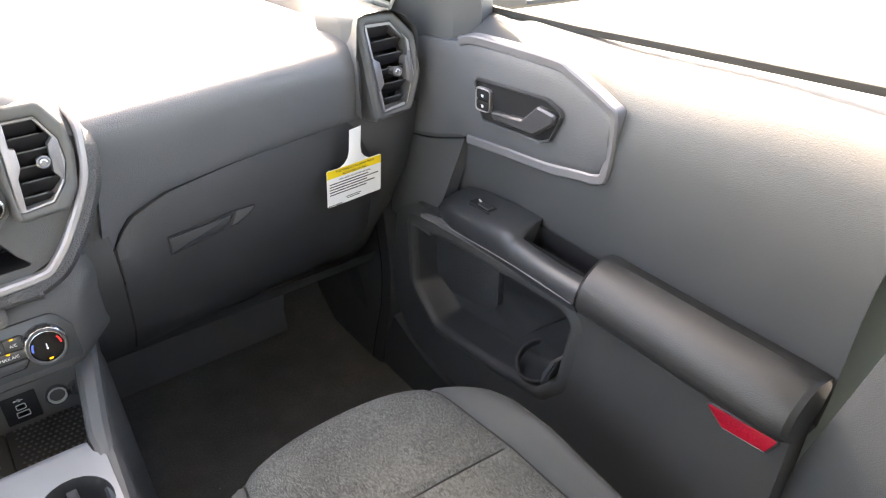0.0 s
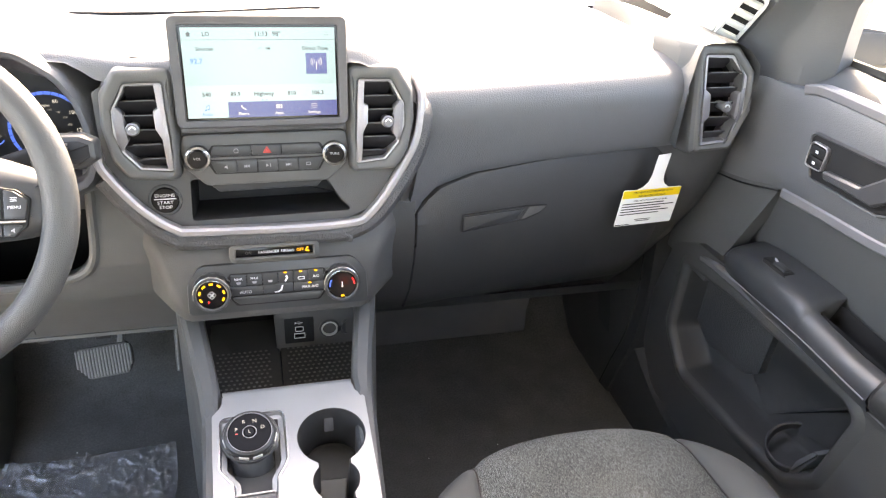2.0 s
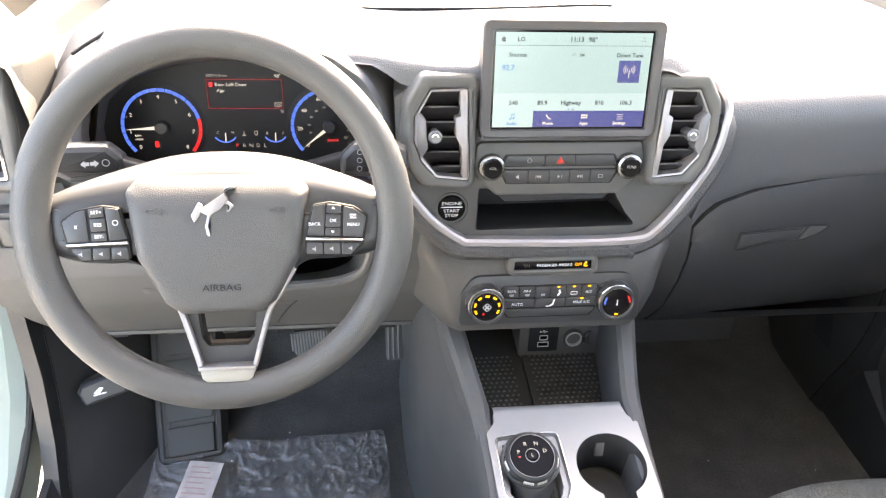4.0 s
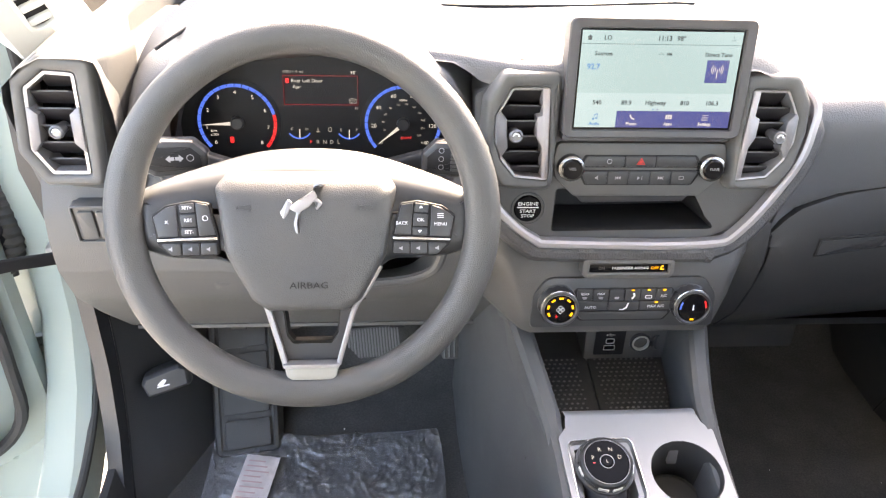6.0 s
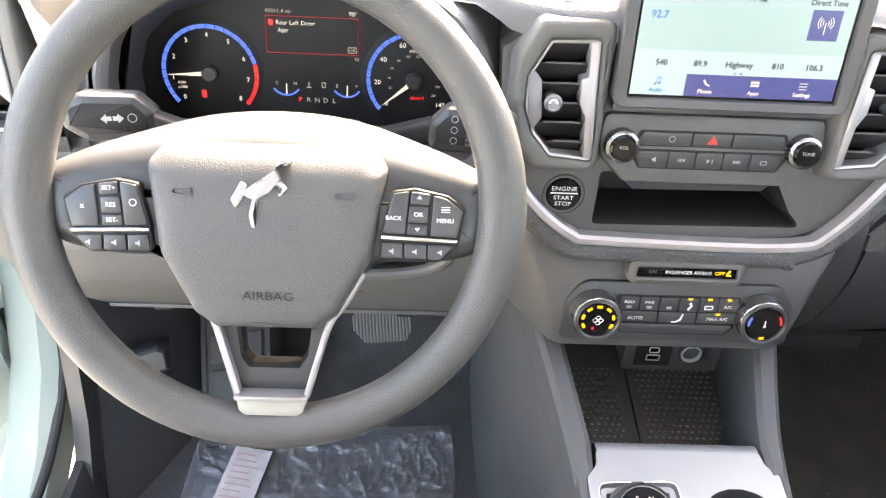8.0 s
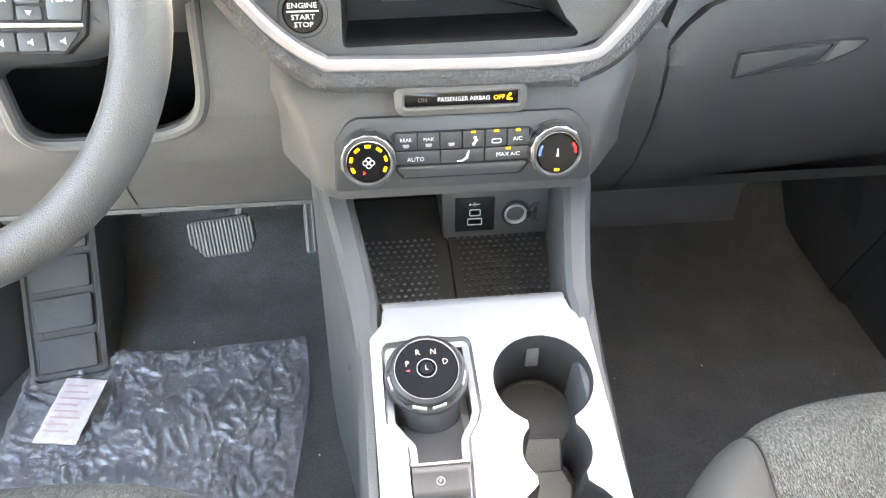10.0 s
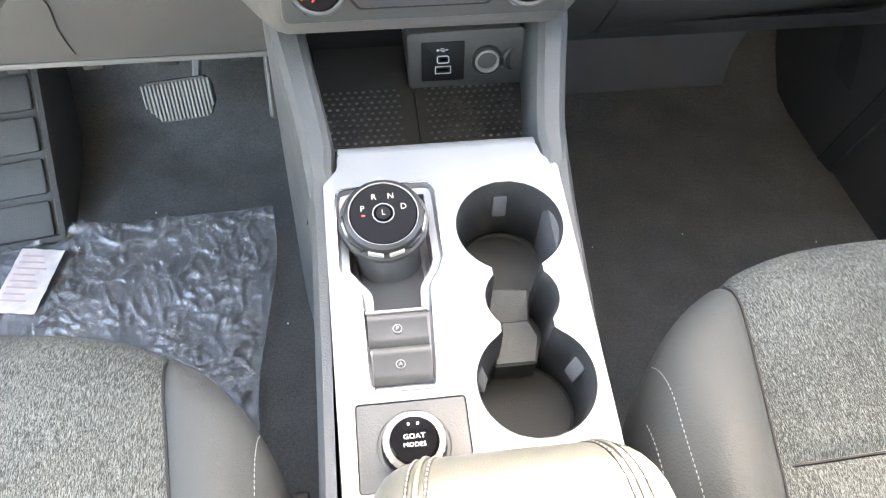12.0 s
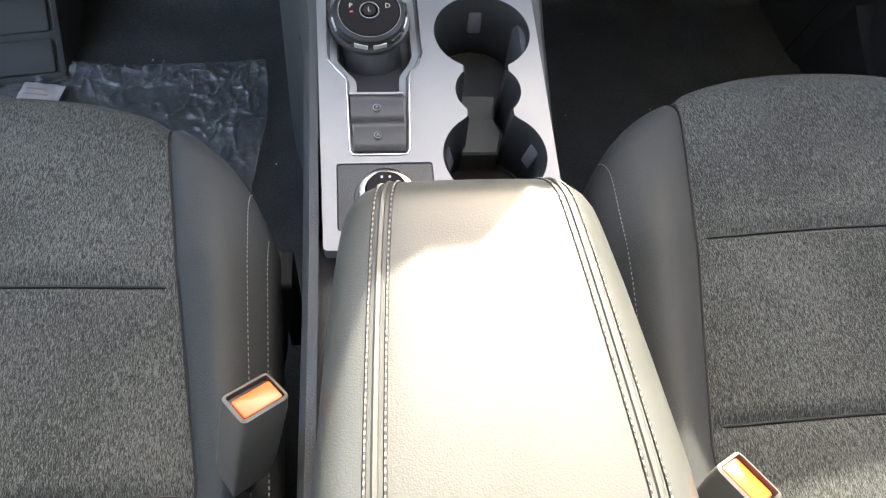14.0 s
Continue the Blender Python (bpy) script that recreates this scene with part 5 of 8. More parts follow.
# ---- climate controls ----
def climate_panel():
    F = STACK @ Matrix.Translation((0.0025, -0.2295, -0.0260))
    c = root("climate_panel", F @ Vector((0, 0, 0)), "dark climate control panel with two chrome ringed dials", "control panel")
    o = rpoly([(-0.118, -0.036), (0.122, -0.036), (0.120, 0.010), (0.102, 0.034), (-0.100, 0.034), (-0.116, 0.010)], [0.008, 0.008, 0.02, 0.02, 0.02, 0.02], 5)
    part("body", slab(F, o, -0.03, 0.004, 0.002), PLASTIC_SMOOTH, c)
    well = rpoly([(-0.062, 0.020), (0.062, 0.020), (0.075, 0.0), (0.055, -0.026), (-0.055, -0.026), (-0.075, 0.0)], 0.006)
    part("button_well", slab(F, well, -0.01, 0.0046, 0.0004), BLACK, c)
    keys = []
    for k in range(6):
        u0 = -0.0605 + 0.0203 * k
        keys.append(rect(u0, 0.0030, u0 + 0.0195, 0.0192))
    keys += [rect(-0.0640, -0.0105, -0.0205, 0.0020), rect(-0.0195, -0.0105, 0.0195, 0.0020), rect(0.0210, -0.0105, 0.0640, 0.0020)]
    for k, r in enumerate(keys):
        part("button", slab(F, rpoly(r, 0.0012, 2), 0.0, 0.0068 if k not in (2, 3, 7) else 0.0074, 0.0007), PLASTIC_SMOOTH, c)
    part("blank_strip", slab(F, rpoly([(-0.062, -0.0130), (0.062, -0.0130), (0.052, -0.0240), (-0.052, -0.0240)], 0.003), 0.0, 0.0062, 0.0008), PLASTIC_SMOOTH, c)
    for txt, u, v, sz in (("REAR", -0.0510, 0.0128, 0.0046), ("MAX", -0.0305, 0.0128, 0.0046), ("A/C", 0.0505, 0.0095, 0.0052), ("AUTO", -0.0425, -0.0060, 0.0056), ("MAX A/C", 0.0420, -0.0050, 0.0054)):
        letters(txt, F, u, v, sz, MARK, c, 0.0072)
    for u in (-0.0510, -0.0305, -0.0100):
        bm = bmesh.new()
        slab(F, rpoly([(u - 0.0032, 0.0088), (u + 0.0032, 0.0088), (u + 0.0022, 0.0058), (u - 0.0022, 0.0058)], 0.0004, 2), 0.0070, 0.0078, 0, bm)
        part("button_symbol", bm, DIMMARK, c, "", 0)
    bm = bmesh.new()
    slab(F, circle(0.0115, 0.0125, 0.0015, 10), 0.0070, 0.0078, 0, bm)
    slab(F, rpoly([(0.0100, 0.0045), (0.0140, 0.0105), (0.0122, 0.0112), (0.0085, 0.0065)], 0.0003, 2), 0.0070, 0.0078, 0, bm)
    part("button_symbol", bm, MARK, c, "", 0)
    bm = bmesh.new()
    ring(F, rpoly(rect(0.0265, 0.0060, 0.0355, 0.0105), 0.0016, 3), 0.0008, 0.0066, 0.0072, 0.0001, bm)
    part("button_symbol", bm, MARK, c, "", 0)
    bm = bmesh.new()
    slab(F, rpoly([(-0.0050, -0.0085), (-0.0010, -0.0085), (0.0030, -0.0055), (0.0050, 0.0005), (0.0066, 0.0005), (0.0048, -0.0070), (0.0, -0.0098), (-0.0050, -0.0098)], 0.0003, 2), 0.0072, 0.0078, 0, bm)
    part("button_symbol", bm, MARK, c, "", 0)
    for u, v in ((0.0100, 0.0180), (0.0305, 0.0180), (0.0505, 0.0180), (0.0420, 0.0008)):
        part("indicator_light", slab(F, rpoly(rect(u - 0.0021, v - 0.0009, u + 0.0021, v + 0.0009), 0.0003, 2), 0.0060, 0.0079, 0), AMBER_GLOW, c, "amber light", 0)
    for s in (-1, 1):
        u, v = s * 0.0845 - 0.0005, 0.0
        part("dial_base", knob(F, u, v, 0.0265, -0.004, 0.007, 44), PLASTIC_SMOOTH, c)
        dial = part("dial", ribbed(F, u, v, 0.0250, 0.006, 0.022, 30, 0.0010), CHROME, c, "ribbed chrome dial")
        part("dial_rim", ring(F, circle(u, v, 0.0236, 44), 0.0035, 0.019, 0.0245, 0.0012), PLASTIC_SMOOTH, dial)
        part("dial_face", knob(F, u, v, 0.0204, 0.018, 0.0235, 44), GLOSS, dial, "gloss black face")
        if s < 0:
            for k in range(7):
                th = math.radians(205 - 230 * k / 6.0)
                q = Matrix.Translation((u + 0.0155 * math.cos(th), v + 0.0155 * math.sin(th), 0)) @ Matrix.Rotation(th + math.pi / 2, 4, "Z")
                part("fan_light", slab(F @ q, rpoly(rect(-0.0027, -0.0014, 0.0027, 0.0014), 0.0005, 2), 0.0234, 0.0239, 0), AMBER_GLOW, dial, "", 0)
            fan = bmesh.new()
            for k in range(4):
                th = k * math.pi / 2
                ring(F, circle(u + 0.0027 * math.cos(th), v + 0.0027 * math.sin(th), 0.0026, 14), 0.0005, 0.0234, 0.0239, 0.0001, fan)
            part("fan_symbol", fan, MARK, dial, "", 0)
            part("needle", slab(F, [(u - 0.0055, v - 0.0115), (u - 0.0025, v - 0.0095), (u - 0.0052, v - 0.0068)], 0.0234, 0.0239, 0), RED_GLOW, dial, "", 0)
        else:
            for th0, m in ((150, BLUE_GLOW), (0, RED_GLOW)):
                a = [math.radians(th0 + q) for q in (0, 9, 18, 27, 36)]
                oo = [(u + 0.0175 * math.cos(x), v + 0.0175 * math.sin(x)) for x in a] + [(u + 0.0152 * math.cos(x), v + 0.0152 * math.sin(x)) for x in reversed(a)]
                part("heat_scale", slab(F, oo, 0.0234, 0.0239, 0), m, dial, "", 0)
            part("thermometer", merge(slab(F, rect(u - 0.0006, v - 0.001, u + 0.0006, v + 0.0045), 0.0234, 0.0239, 0), slab(F, circle(u, v - 0.0018, 0.0013, 10), 0.0234, 0.0239, 0)), MARK, dial, "", 0)
            part("indicator_light", slab(F, rpoly(rect(u - 0.0024, v - 0.0170, u + 0.0024, v - 0.0145), 0.0005, 2), 0.0234, 0.0239, 0), AMBER_GLOW, dial, "", 0)
    return c


climate_panel()


# ---- instrument cluster ----
BINNACLE = mat("binnacle_plastic", (0.060, 0.054, 0.056), 0.55, grain=0.15, grain_size=800)


def cluster():
    F = CLUSTER
    c = root("instrument_cluster", F @ Vector((0, 0, 0)), "lit instrument cluster with blue gauges and a message window", "instrument cluster")
    face = rpoly([(-0.172, -0.050), (0.172, -0.050), (0.174, 0.0), (0.163, 0.034), (0.132, 0.060), (0.078, 0.077), (0.0, 0.084), (-0.078, 0.077), (-0.132, 0.060), (-0.163, 0.034), (-0.174, 0.0)], 0.03, 5)
    mouth = rpoly([(-0.170, -0.052), (0.170, -0.052), (0.168, 0.020), (0.160, 0.050), (0.142, 0.078), (0.108, 0.102), (0.055, 0.114), (0.0, 0.118), (-0.055, 0.114), (-0.108, 0.102), (-0.142, 0.078), (-0.160, 0.050), (-0.168, 0.020)], 0.04, 5)
    part("binnacle", loops(F, [(face, -0.004), (inset(face, -0.006), 0.03), (inset(mouth, 0.006), 0.085), (inset(mouth, 0.002), 0.098)], False, False), BINNACLE, c, "dark hooded binnacle", 70)
    part("hood_lip", loops(F, [(inset(mouth, 0.002), 0.098), (inset(mouth, -0.001), 0.103), (inset(mouth, -0.006), 0.106), (inset(mouth, -0.011), 0.100), (inset(mouth, -0.014), 0.090), (inset(mouth, -0.022), 0.066), (inset(mouth, -0.038), 0.030), (inset(mouth, -0.060), 0.0)], False, False), PLASTIC_SOFT, c, "soft rounded hood lip", 80)
    part("face", slab(F, face, -0.02, -0.003, 0), BLACK, c, "black gauge face")
    for s in (-1, 1):
        u0 = s * 0.104
        g = part("gauge", slab(F, circle(u0, 0, 0.0545, 48), -0.01, -0.0022, 0.0004), BLACK, c, "round gauge")
        lo, hi = 222, -42
        n = 24
        red_from = 0.80 if s < 0 else 2
        for nm, m, cond in (("blue_segment", BLUE_GLOW, lambda t: t < red_from), ("red_segment", RED_GLOW, lambda t: t >= red_from)):
            for k in range(n):
                t0, t1 = (k + 0.04) / n, (k + 0.96) / n
                if not cond((t0 + t1) / 2):
                    continue
                a = [math.radians(lo + (hi - lo) * (t0 + (t1 - t0) * q / 3)) for q in range(4)]
                bm = bmesh.new()
                slab(F, [(u0 + 0.0490 * math.cos(x), 0.0490 * math.sin(x)) for x in a] + [(u0 + 0.0448 * math.cos(x), 0.0448 * math.sin(x)) for x in reversed(a)], -0.0022, -0.0014, 0, bm)
                part(nm, bm, m, g, "", 0)
        marks = [str(k) for k in range(9)] if s < 0 else [str(20 * k) for k in range(8)]
        for k, txt in enumerate(marks):
            th = math.radians(lo + (hi - lo) * k / (len(marks) - 1))
            rr = 0.0385 if s < 0 else 0.0375
            letters(txt, F, u0 + rr * math.cos(th), rr * math.sin(th), 0.0070, WHITE_GLOW, g, -0.0014)
        if s > 0:
            for k in range(1, 12):
                th = math.radians(lo + (hi - lo) * k * 20 / 225)
                letters(str(20 * k), F, u0 + 0.0255 * math.cos(th), 0.0255 * math.sin(th), 0.0036, DIM_GLOW, g, -0.0014)
            letters("MPH", F, u0, 0.0300, 0.0050, WHITE_GLOW, g, -0.0014)
            letters("BRAKE", F, u0 + 0.004, -0.0185, 0.0048, RED_GLOW, g, -0.0014)
        else:
            letters("RPM", F, u0 - 0.0300, -0.0110, 0.0042, WHITE_GLOW, g, -0.0014)
            letters("x1000", F, u0 - 0.0295, -0.0155, 0.0040, WHITE_GLOW, g, -0.0014)
            part("door_lamp", slab(F, rpoly(rect(u0 - 0.011, -0.026, u0 - 0.006, -0.018), 0.001, 2), -0.002, -0.0014, 0), RED_GLOW, g, "", 0)
        th = math.radians(183 if s < 0 else 219)
        d, nrm = Vector((math.cos(th), math.sin(th))), Vector((-math.sin(th), math.cos(th)))
        pc = Vector((u0, 0))
        tip, b0, b1 = pc + d * 0.043, pc + d * 0.008 + nrm * 0.0022, pc + d * 0.008 - nrm * 0.0022
        part("needle", slab(F, [tuple(b1), tuple(tip), tuple(b0)], 0.001, 0.0022, 0), WHITE_GLOW, g, "white needle", 0)
        part("hub", knob(F, u0, 0, 0.0085, -0.002, 0.005, 24), PLASTIC_SMOOTH, g)
    w = -0.0014
    box = rect(-0.0445, 0.0235, 0.0475, 0.0600)
    part("message_frame", ring(F, box, 0.0004, -0.003, w, 0.0001), RED_DIM, c, "thin red frame", 0)
    for txt, u, v, sz, m in (("00011.4 mi", -0.0315, 0.0645, 0.0056, DIM_GLOW), ("98\u00b0", 0.0425, 0.0640, 0.0060, WHITE_GLOW), ("Rear Left Door", -0.0150, 0.0535, 0.0062, WHITE_GLOW), ("Ajar", -0.0275, 0.0460, 0.0062, WHITE_GLOW), ("OK", 0.0410, 0.0285, 0.0056, DIM_GLOW), ("N", 0.0455, 0.0195, 0.0054, DIM_GLOW), ("C", -0.0365, -0.0075, 0.0052, DIM_GLOW), ("H", -0.0180, -0.0075, 0.0052, DIM_GLOW), ("E", 0.0250, -0.0085, 0.0052, DIM_GLOW), ("F", 0.0450, -0.0085, 0.0052, DIM_GLOW)):
        letters(txt, F, u, v, sz, m, c, w)
    for k, ch in enumerate("PRNDL"):
        letters(ch, F, -0.0135 + 0.0087 * k, -0.0245, 0.0072, RED_GLOW if k == 0 else DIM_GLOW, c, w)
    ring_b = bmesh.new()
    ring(F, rpoly(rect(0.0365, 0.0255, 0.0455, 0.0315), 0.0008, 2), 0.0004, -0.003, w, 0.0001, ring_b)
    part("ok_frame", ring_b, DIM_GLOW, c, "", 0)
    part("door_symbol", slab(F, rpoly(rect(-0.0415, 0.0505, -0.0370, 0.0565), 0.001, 2), -0.003, w, 0), RED_GLOW, c, "", 0)
    for u0 in (-0.0275, 0.0350):
        arc = bmesh.new()
        a = [math.radians(215 + 110 * k / 8) for k in range(9)]
        slab(F, [(u0 + 0.0165 * math.cos(x), -0.0045 + 0.0165 * math.sin(x)) for x in a] + [(u0 + 0.0148 * math.cos(x), -0.0045 + 0.0148 * math.sin(x)) for x in reversed(a)], -0.003, w, 0, arc)
        part("small_arc", arc, BLUE_GLOW, c, "", 0)
        part("small_needle", slab(F, [(u0 - 0.0007, -0.019), (u0 + 0.0007, -0.019), (u0 + 0.0009, -0.008), (u0 - 0.0002, -0.008)], -0.003, w, 0), WHITE_GLOW, c, "", 0)
    icon = bmesh.new()
    slab(F, rect(-0.0045, -0.0105, -0.0037, -0.0055), -0.003, w, 0, icon)
    slab(F, rect(-0.0065, -0.0115, -0.0017, -0.0107), -0.003, w, 0, icon)
    ring(F, rpoly(rect(0.0090, -0.0110, 0.0130, -0.0055), 0.0006, 2), 0.0006, -0.003, w, 0.0001, icon)
    part("tell_tales", icon, DIM_GLOW, c, "", 0)
    return c


cluster()


# ---- steering wheel ----
def steering_wheel():
    F = WHEEL
    sw = root("steering_wheel", F @ Vector((0, 0, 0)), "dark grained steering wheel with silver lower spoke and buttons", "steering wheel")
    R, n, m = 0.1650, 96, 18
    rows = []
    for k in range(n):
        th = 2 * math.pi * k / n
        side = abs(math.cos(th)) ** 6
        ra, rb = 0.0160 + 0.0012 * side, 0.0165
        rows.append([F @ Vector(((R + ra * math.cos(2 * math.pi * j / m)) * math.cos(th), (R + ra * math.cos(2 * math.pi * j / m)) * math.sin(th), rb * math.sin(2 * math.pi * j / m))) for j in range(m)])
    rows.append(rows[0])
    bm = grid(rows, close=True)
    bmesh.ops.remove_doubles(bm, verts=bm.verts, dist=1e-5)
    part("rim", bm, LEATHER, sw, "grained dark rim")
    casing = [(p.x, p.y) for p in smooth_line([(-0.158, 0.018), (-0.142, 0.031), (-0.100, 0.047), (-0.05, 0.061), (0, 0.065), (0.05, 0.061), (0.100, 0.047), (0.142, 0.031), (0.158, 0.018), (0.156, -0.022), (0.136, -0.035), (0.106, -0.0385), (0.080, -0.0400), (0.064, -0.052), (0.048, -0.070), (0.034, -0.082), (-0.034, -0.082), (-0.048, -0.070), (-0.064, -0.052), (-0.080, -0.0400), (-0.106, -0.0385), (-0.136, -0.035), (-0.156, -0.022)], 4, True)]
    fall = lambda v: min(14 * max(0, v - 0.006) ** 2, 0.034)
    bm = bmesh.new()
    rows = [[F @ Vector((u, v, -0.026 - fall(v))) for u, v in casing]]
    for k, w in ((0.0, -0.012), (0.003, -0.005), (0.008, -0.001), (0.014, 0.001), (0.020, 0.001), (0.026, 0.0)):
        rows.append([F @ Vector((u, v, w - fall(v))) for u, v in inset(casing, k)])
    grid(rows, bm, close=True)
    bm.verts.ensure_lookup_table()
    bm.faces.new([bm.verts[len(bm.verts) - len(casing) + q] for q in range(len(casing))])
    part("casing", bm, PLASTIC_SMOOTH, sw, "dark spoke casing")
    pad = rpoly([(-0.0745, 0.0435), (0.0745, 0.0435), (0.0845, 0.030), (0.0740, -0.033), (0.0510, -0.076), (0.036, -0.0865), (-0.036, -0.0865), (-0.0510, -0.076), (-0.0740, -0.033), (-0.0845, 0.030)], 0.008, 4)
    bm = bmesh.new()
    rows = []
    for f in (1.0, 0.985, 0.96, 0.92, 0.86, 0.78, 0.68, 0.56, 0.42, 0.28, 0.14):
        r = []
        for u, v in pad:
            uu, vv = u * f, -0.02 + (v + 0.02) * f
            edge = 1 - f
            w = 0.014 * (1 - math.exp(-edge / 0.035)) - 0.002
            w -= fall(vv)
            w += 0.003 * (1 / (1 + math.exp((vv + 0.012) / 0.0022)) - 0.5) + 0.0015
            r.append(F @ Vector((uu, vv, w)))
        rows.append(r)
    grid(rows, bm, close=True)
    bm.verts.ensure_lookup_table()
    k0 = len(bm.verts) - len(pad)
    bm.faces.new([bm.verts[k0 + q] for q in range(len(pad))])
    grid([[F @ Vector((u, v, w - fall(v))) for u, v in pad] for w in (-0.014, -0.0024)], bm, close=True)
    part("airbag_cover", bm, LEATHER, sw, "grained airbag cover", 60)
    letters("AIRBAG", F, 0.003, -0.0600, 0.0085, BLACK, sw, 0.0168, stretch=1.2)
    emb = bmesh.new()
    for o in ([(-0.014, 0.012), (-0.002, 0.020), (0.010, 0.028), (0.013, 0.022), (0.006, 0.013), (-0.004, 0.007)], [(-0.020, 0.008), (-0.013, 0.020), (-0.009, 0.017), (-0.012, 0.008), (-0.017, 0.001)], [(-0.005, 0.010), (-0.001, 0.010), (-0.004, -0.002), (-0.002, -0.014), (-0.006, -0.014), (-0.008, -0.002)], [(0.008, 0.018), (0.013, 0.021), (0.018, 0.016), (0.013, 0.010), (0.011, 0.012), (0.014, 0.016)], [(0.009, 0.027), (0.012, 0.036), (0.020, 0.034), (0.018, 0.031), (0.013, 0.031)]):
        slab(F, rpoly([(u * 1.02 - 0.002, v * 1.02 - 0.001) for u, v in o], 0.0016, 3), -0.002, 0.0135, 0.0012, emb)
    part("emblem", emb, SILVER, sw, "plain silver emblem")
    for s in (-1, 1):
        horn = bmesh.new()
        ring(F, rpoly([(s * 0.055 - 0.007, 0.010), (s * 0.055 + 0.007, 0.008), (s * 0.055 + 0.006, 0.014), (s * 0.055 - 0.006, 0.013)], 0.001, 2), 0.0005, 0.0095, 0.0128, 0.0001, horn)
        part("horn_mark", horn, PLASTIC_SMOOTH, sw)
    body = rpoly([(-0.050, -0.070), (-0.0385, -0.081), (-0.0235, -0.138), (-0.0200, -0.150), (0.0260, -0.150), (0.0295, -0.138), (0.0445, -0.081), (0.056, -0.070)], 0.005, 3)
    hole = rpoly([(-0.0250, -0.082), (0.0310, -0.082), (0.0275, -0.112), (0.0215, -0.120), (-0.0155, -0.120), (-0.0215, -0.112)], 0.003, 3)
    part("lower_spoke", fill(F, body, [hole], -0.028, -0.004), PLASTIC_SMOOTH, sw, "dark lower spoke with an opening")
    part("opening", loops(F, [(hole, -0.004), (inset(hole, -0.003), -0.004 - 0.001), (inset(hole, 0.002), -0.022)], False, False), BLACK, sw)
    lft = [(-0.046, -0.068, 0.000), (-0.0385, -0.082, 0.002), (-0.0300, -0.110, 0.003), (-0.0222, -0.138, 0.004)]
    rgt = [(0.068, -0.045, 0.000), (0.056, -0.066, 0.001), (0.0445, -0.083, 0.002), (0.0360, -0.110, 0.003), (0.0282, -0.138, 0.004)]
    wa = F.to_3x3() @ Vector((0, 0, 1))
    for q in (lft, rgt):
        part("silver_strip", sweep([F @ Vector(p) for p in smooth_line(q, 5)], [(-0.0024, -0.006), (0.0024, -0.006), (0.0024, 0.002), (0.001, 0.0034), (-0.001, 0.0034), (-0.0024, 0.002)], wa), SILVER, sw, "satin silver strip")
    foot = rpoly([(-0.0225, -0.1390), (0.0285, -0.1390), (0.0262, -0.1485), (0.0215, -0.1518), (-0.0155, -0.1518), (-0.0202, -0.1485)], 0.0035, 4)
    part("foot_lip", slab(F, rpoly([(-0.0240, -0.1362), (0.0300, -0.1362), (0.0285, -0.1398), (-0.0225, -0.1398)], 0.001, 2), -0.02, 0.0126, 0.0008), SILVER, sw, "satin silver lip over the foot")
    part("silver_foot", slab(F, foot, -0.02, 0.0108, 0.0015), FOOT, sw, "satin silver foot of the spoke")
    for s in (-1, 1):
        pod = rpoly([(s * u, v) for u, v in ((0.139, 0.004), (0.126, 0.0130), (0.103, 0.0175), (0.087, 0.0150), (0.0795, -0.014), (0.0785, -0.0330), (0.121, -0.0345), (0.134, -0.0240))], 0.004, 3)
        p = part("button_pod", slab(F, pod, -0.01, 0.0050, 0.0012), BLACK, sw, "black button pod")
        x = lambda u: s * u
        keys = [[(0.137, 0.0025), (0.125, 0.0112), (0.1160, 0.0135), (0.1145, -0.0155), (0.1330, -0.0165)], [(0.1138, 0.0140), (0.1005, 0.0158), (0.0995, 0.0070), (0.1130, 0.0060)], [(0.1130, 0.0050), (0.0992, 0.0056), (0.0984, -0.0062), (0.1124, -0.0066)], [(0.1124, -0.0076), (0.0984, -0.0072), (0.0980, -0.0150), (0.1122, -0.0154)], [(0.0992, 0.0158), (0.0880, 0.0138), (0.0810, -0.0140), (0.0968, -0.0148)], [(0.1315, -0.0220), (0.1130, -0.0215), (0.1130, -0.0325), (0.1220, -0.0330)], [(0.1120, -0.0215), (0.0965, -0.0212), (0.0965, -0.0322), (0.1120, -0.0325)], [(0.0955, -0.0212), (0.0810, -0.0205), (0.0800, -0.0318), (0.0955, -0.0322)]]
        for q in keys:
            part("button", slab(F, inset(rpoly([(x(u), v) for u, v in q], 0.0014, 2), 0.0002), 0.002, 0.0066, 0.0007), PLASTIC_SMOOTH, p)
        part("bright_bar", slab(F, rpoly([(x(0.1335), -0.0200), (x(0.0800), -0.0185), (x(0.0800), -0.0155), (x(0.1340), -0.0175)], 0.0006, 2), 0.002, 0.0074, 0.0006), CHROME, p, "bright bar")
        if s < 0:
            tx = (("SET+", -0.1065, 0.0110, 0.0044), ("RES", -0.1058, -0.0005, 0.0046), ("SET-", -0.1052, -0.0112, 0.0044), ("x", -0.1250, -0.0015, 0.006))
        else:
            tx = (("BACK", 0.0885, -0.0035, 0.0044), ("OK", 0.1058, -0.0005, 0.0046), ("MENU", 0.1245, -0.0045, 0.0044))
        for t, u, v, sz in tx:
            letters(t, F, u, v, sz, MARK, p, 0.0068)
        for u in (0.1220, 0.1042, 0.0880):
            sy = bmesh.new()
            slab(F, [(x(u) - 0.0022, -0.0277), (x(u) - 0.0008, -0.0277), (x(u) + 0.0010, -0.0293), (x(u) + 0.0010, -0.0247), (x(u) - 0.0008, -0.0263), (x(u) - 0.0022, -0.0263)], 0.0064, 0.0069, 0, sy)
            part("button_symbol", sy, DIMMARK, p, "", 0)
        sy = bmesh.new()
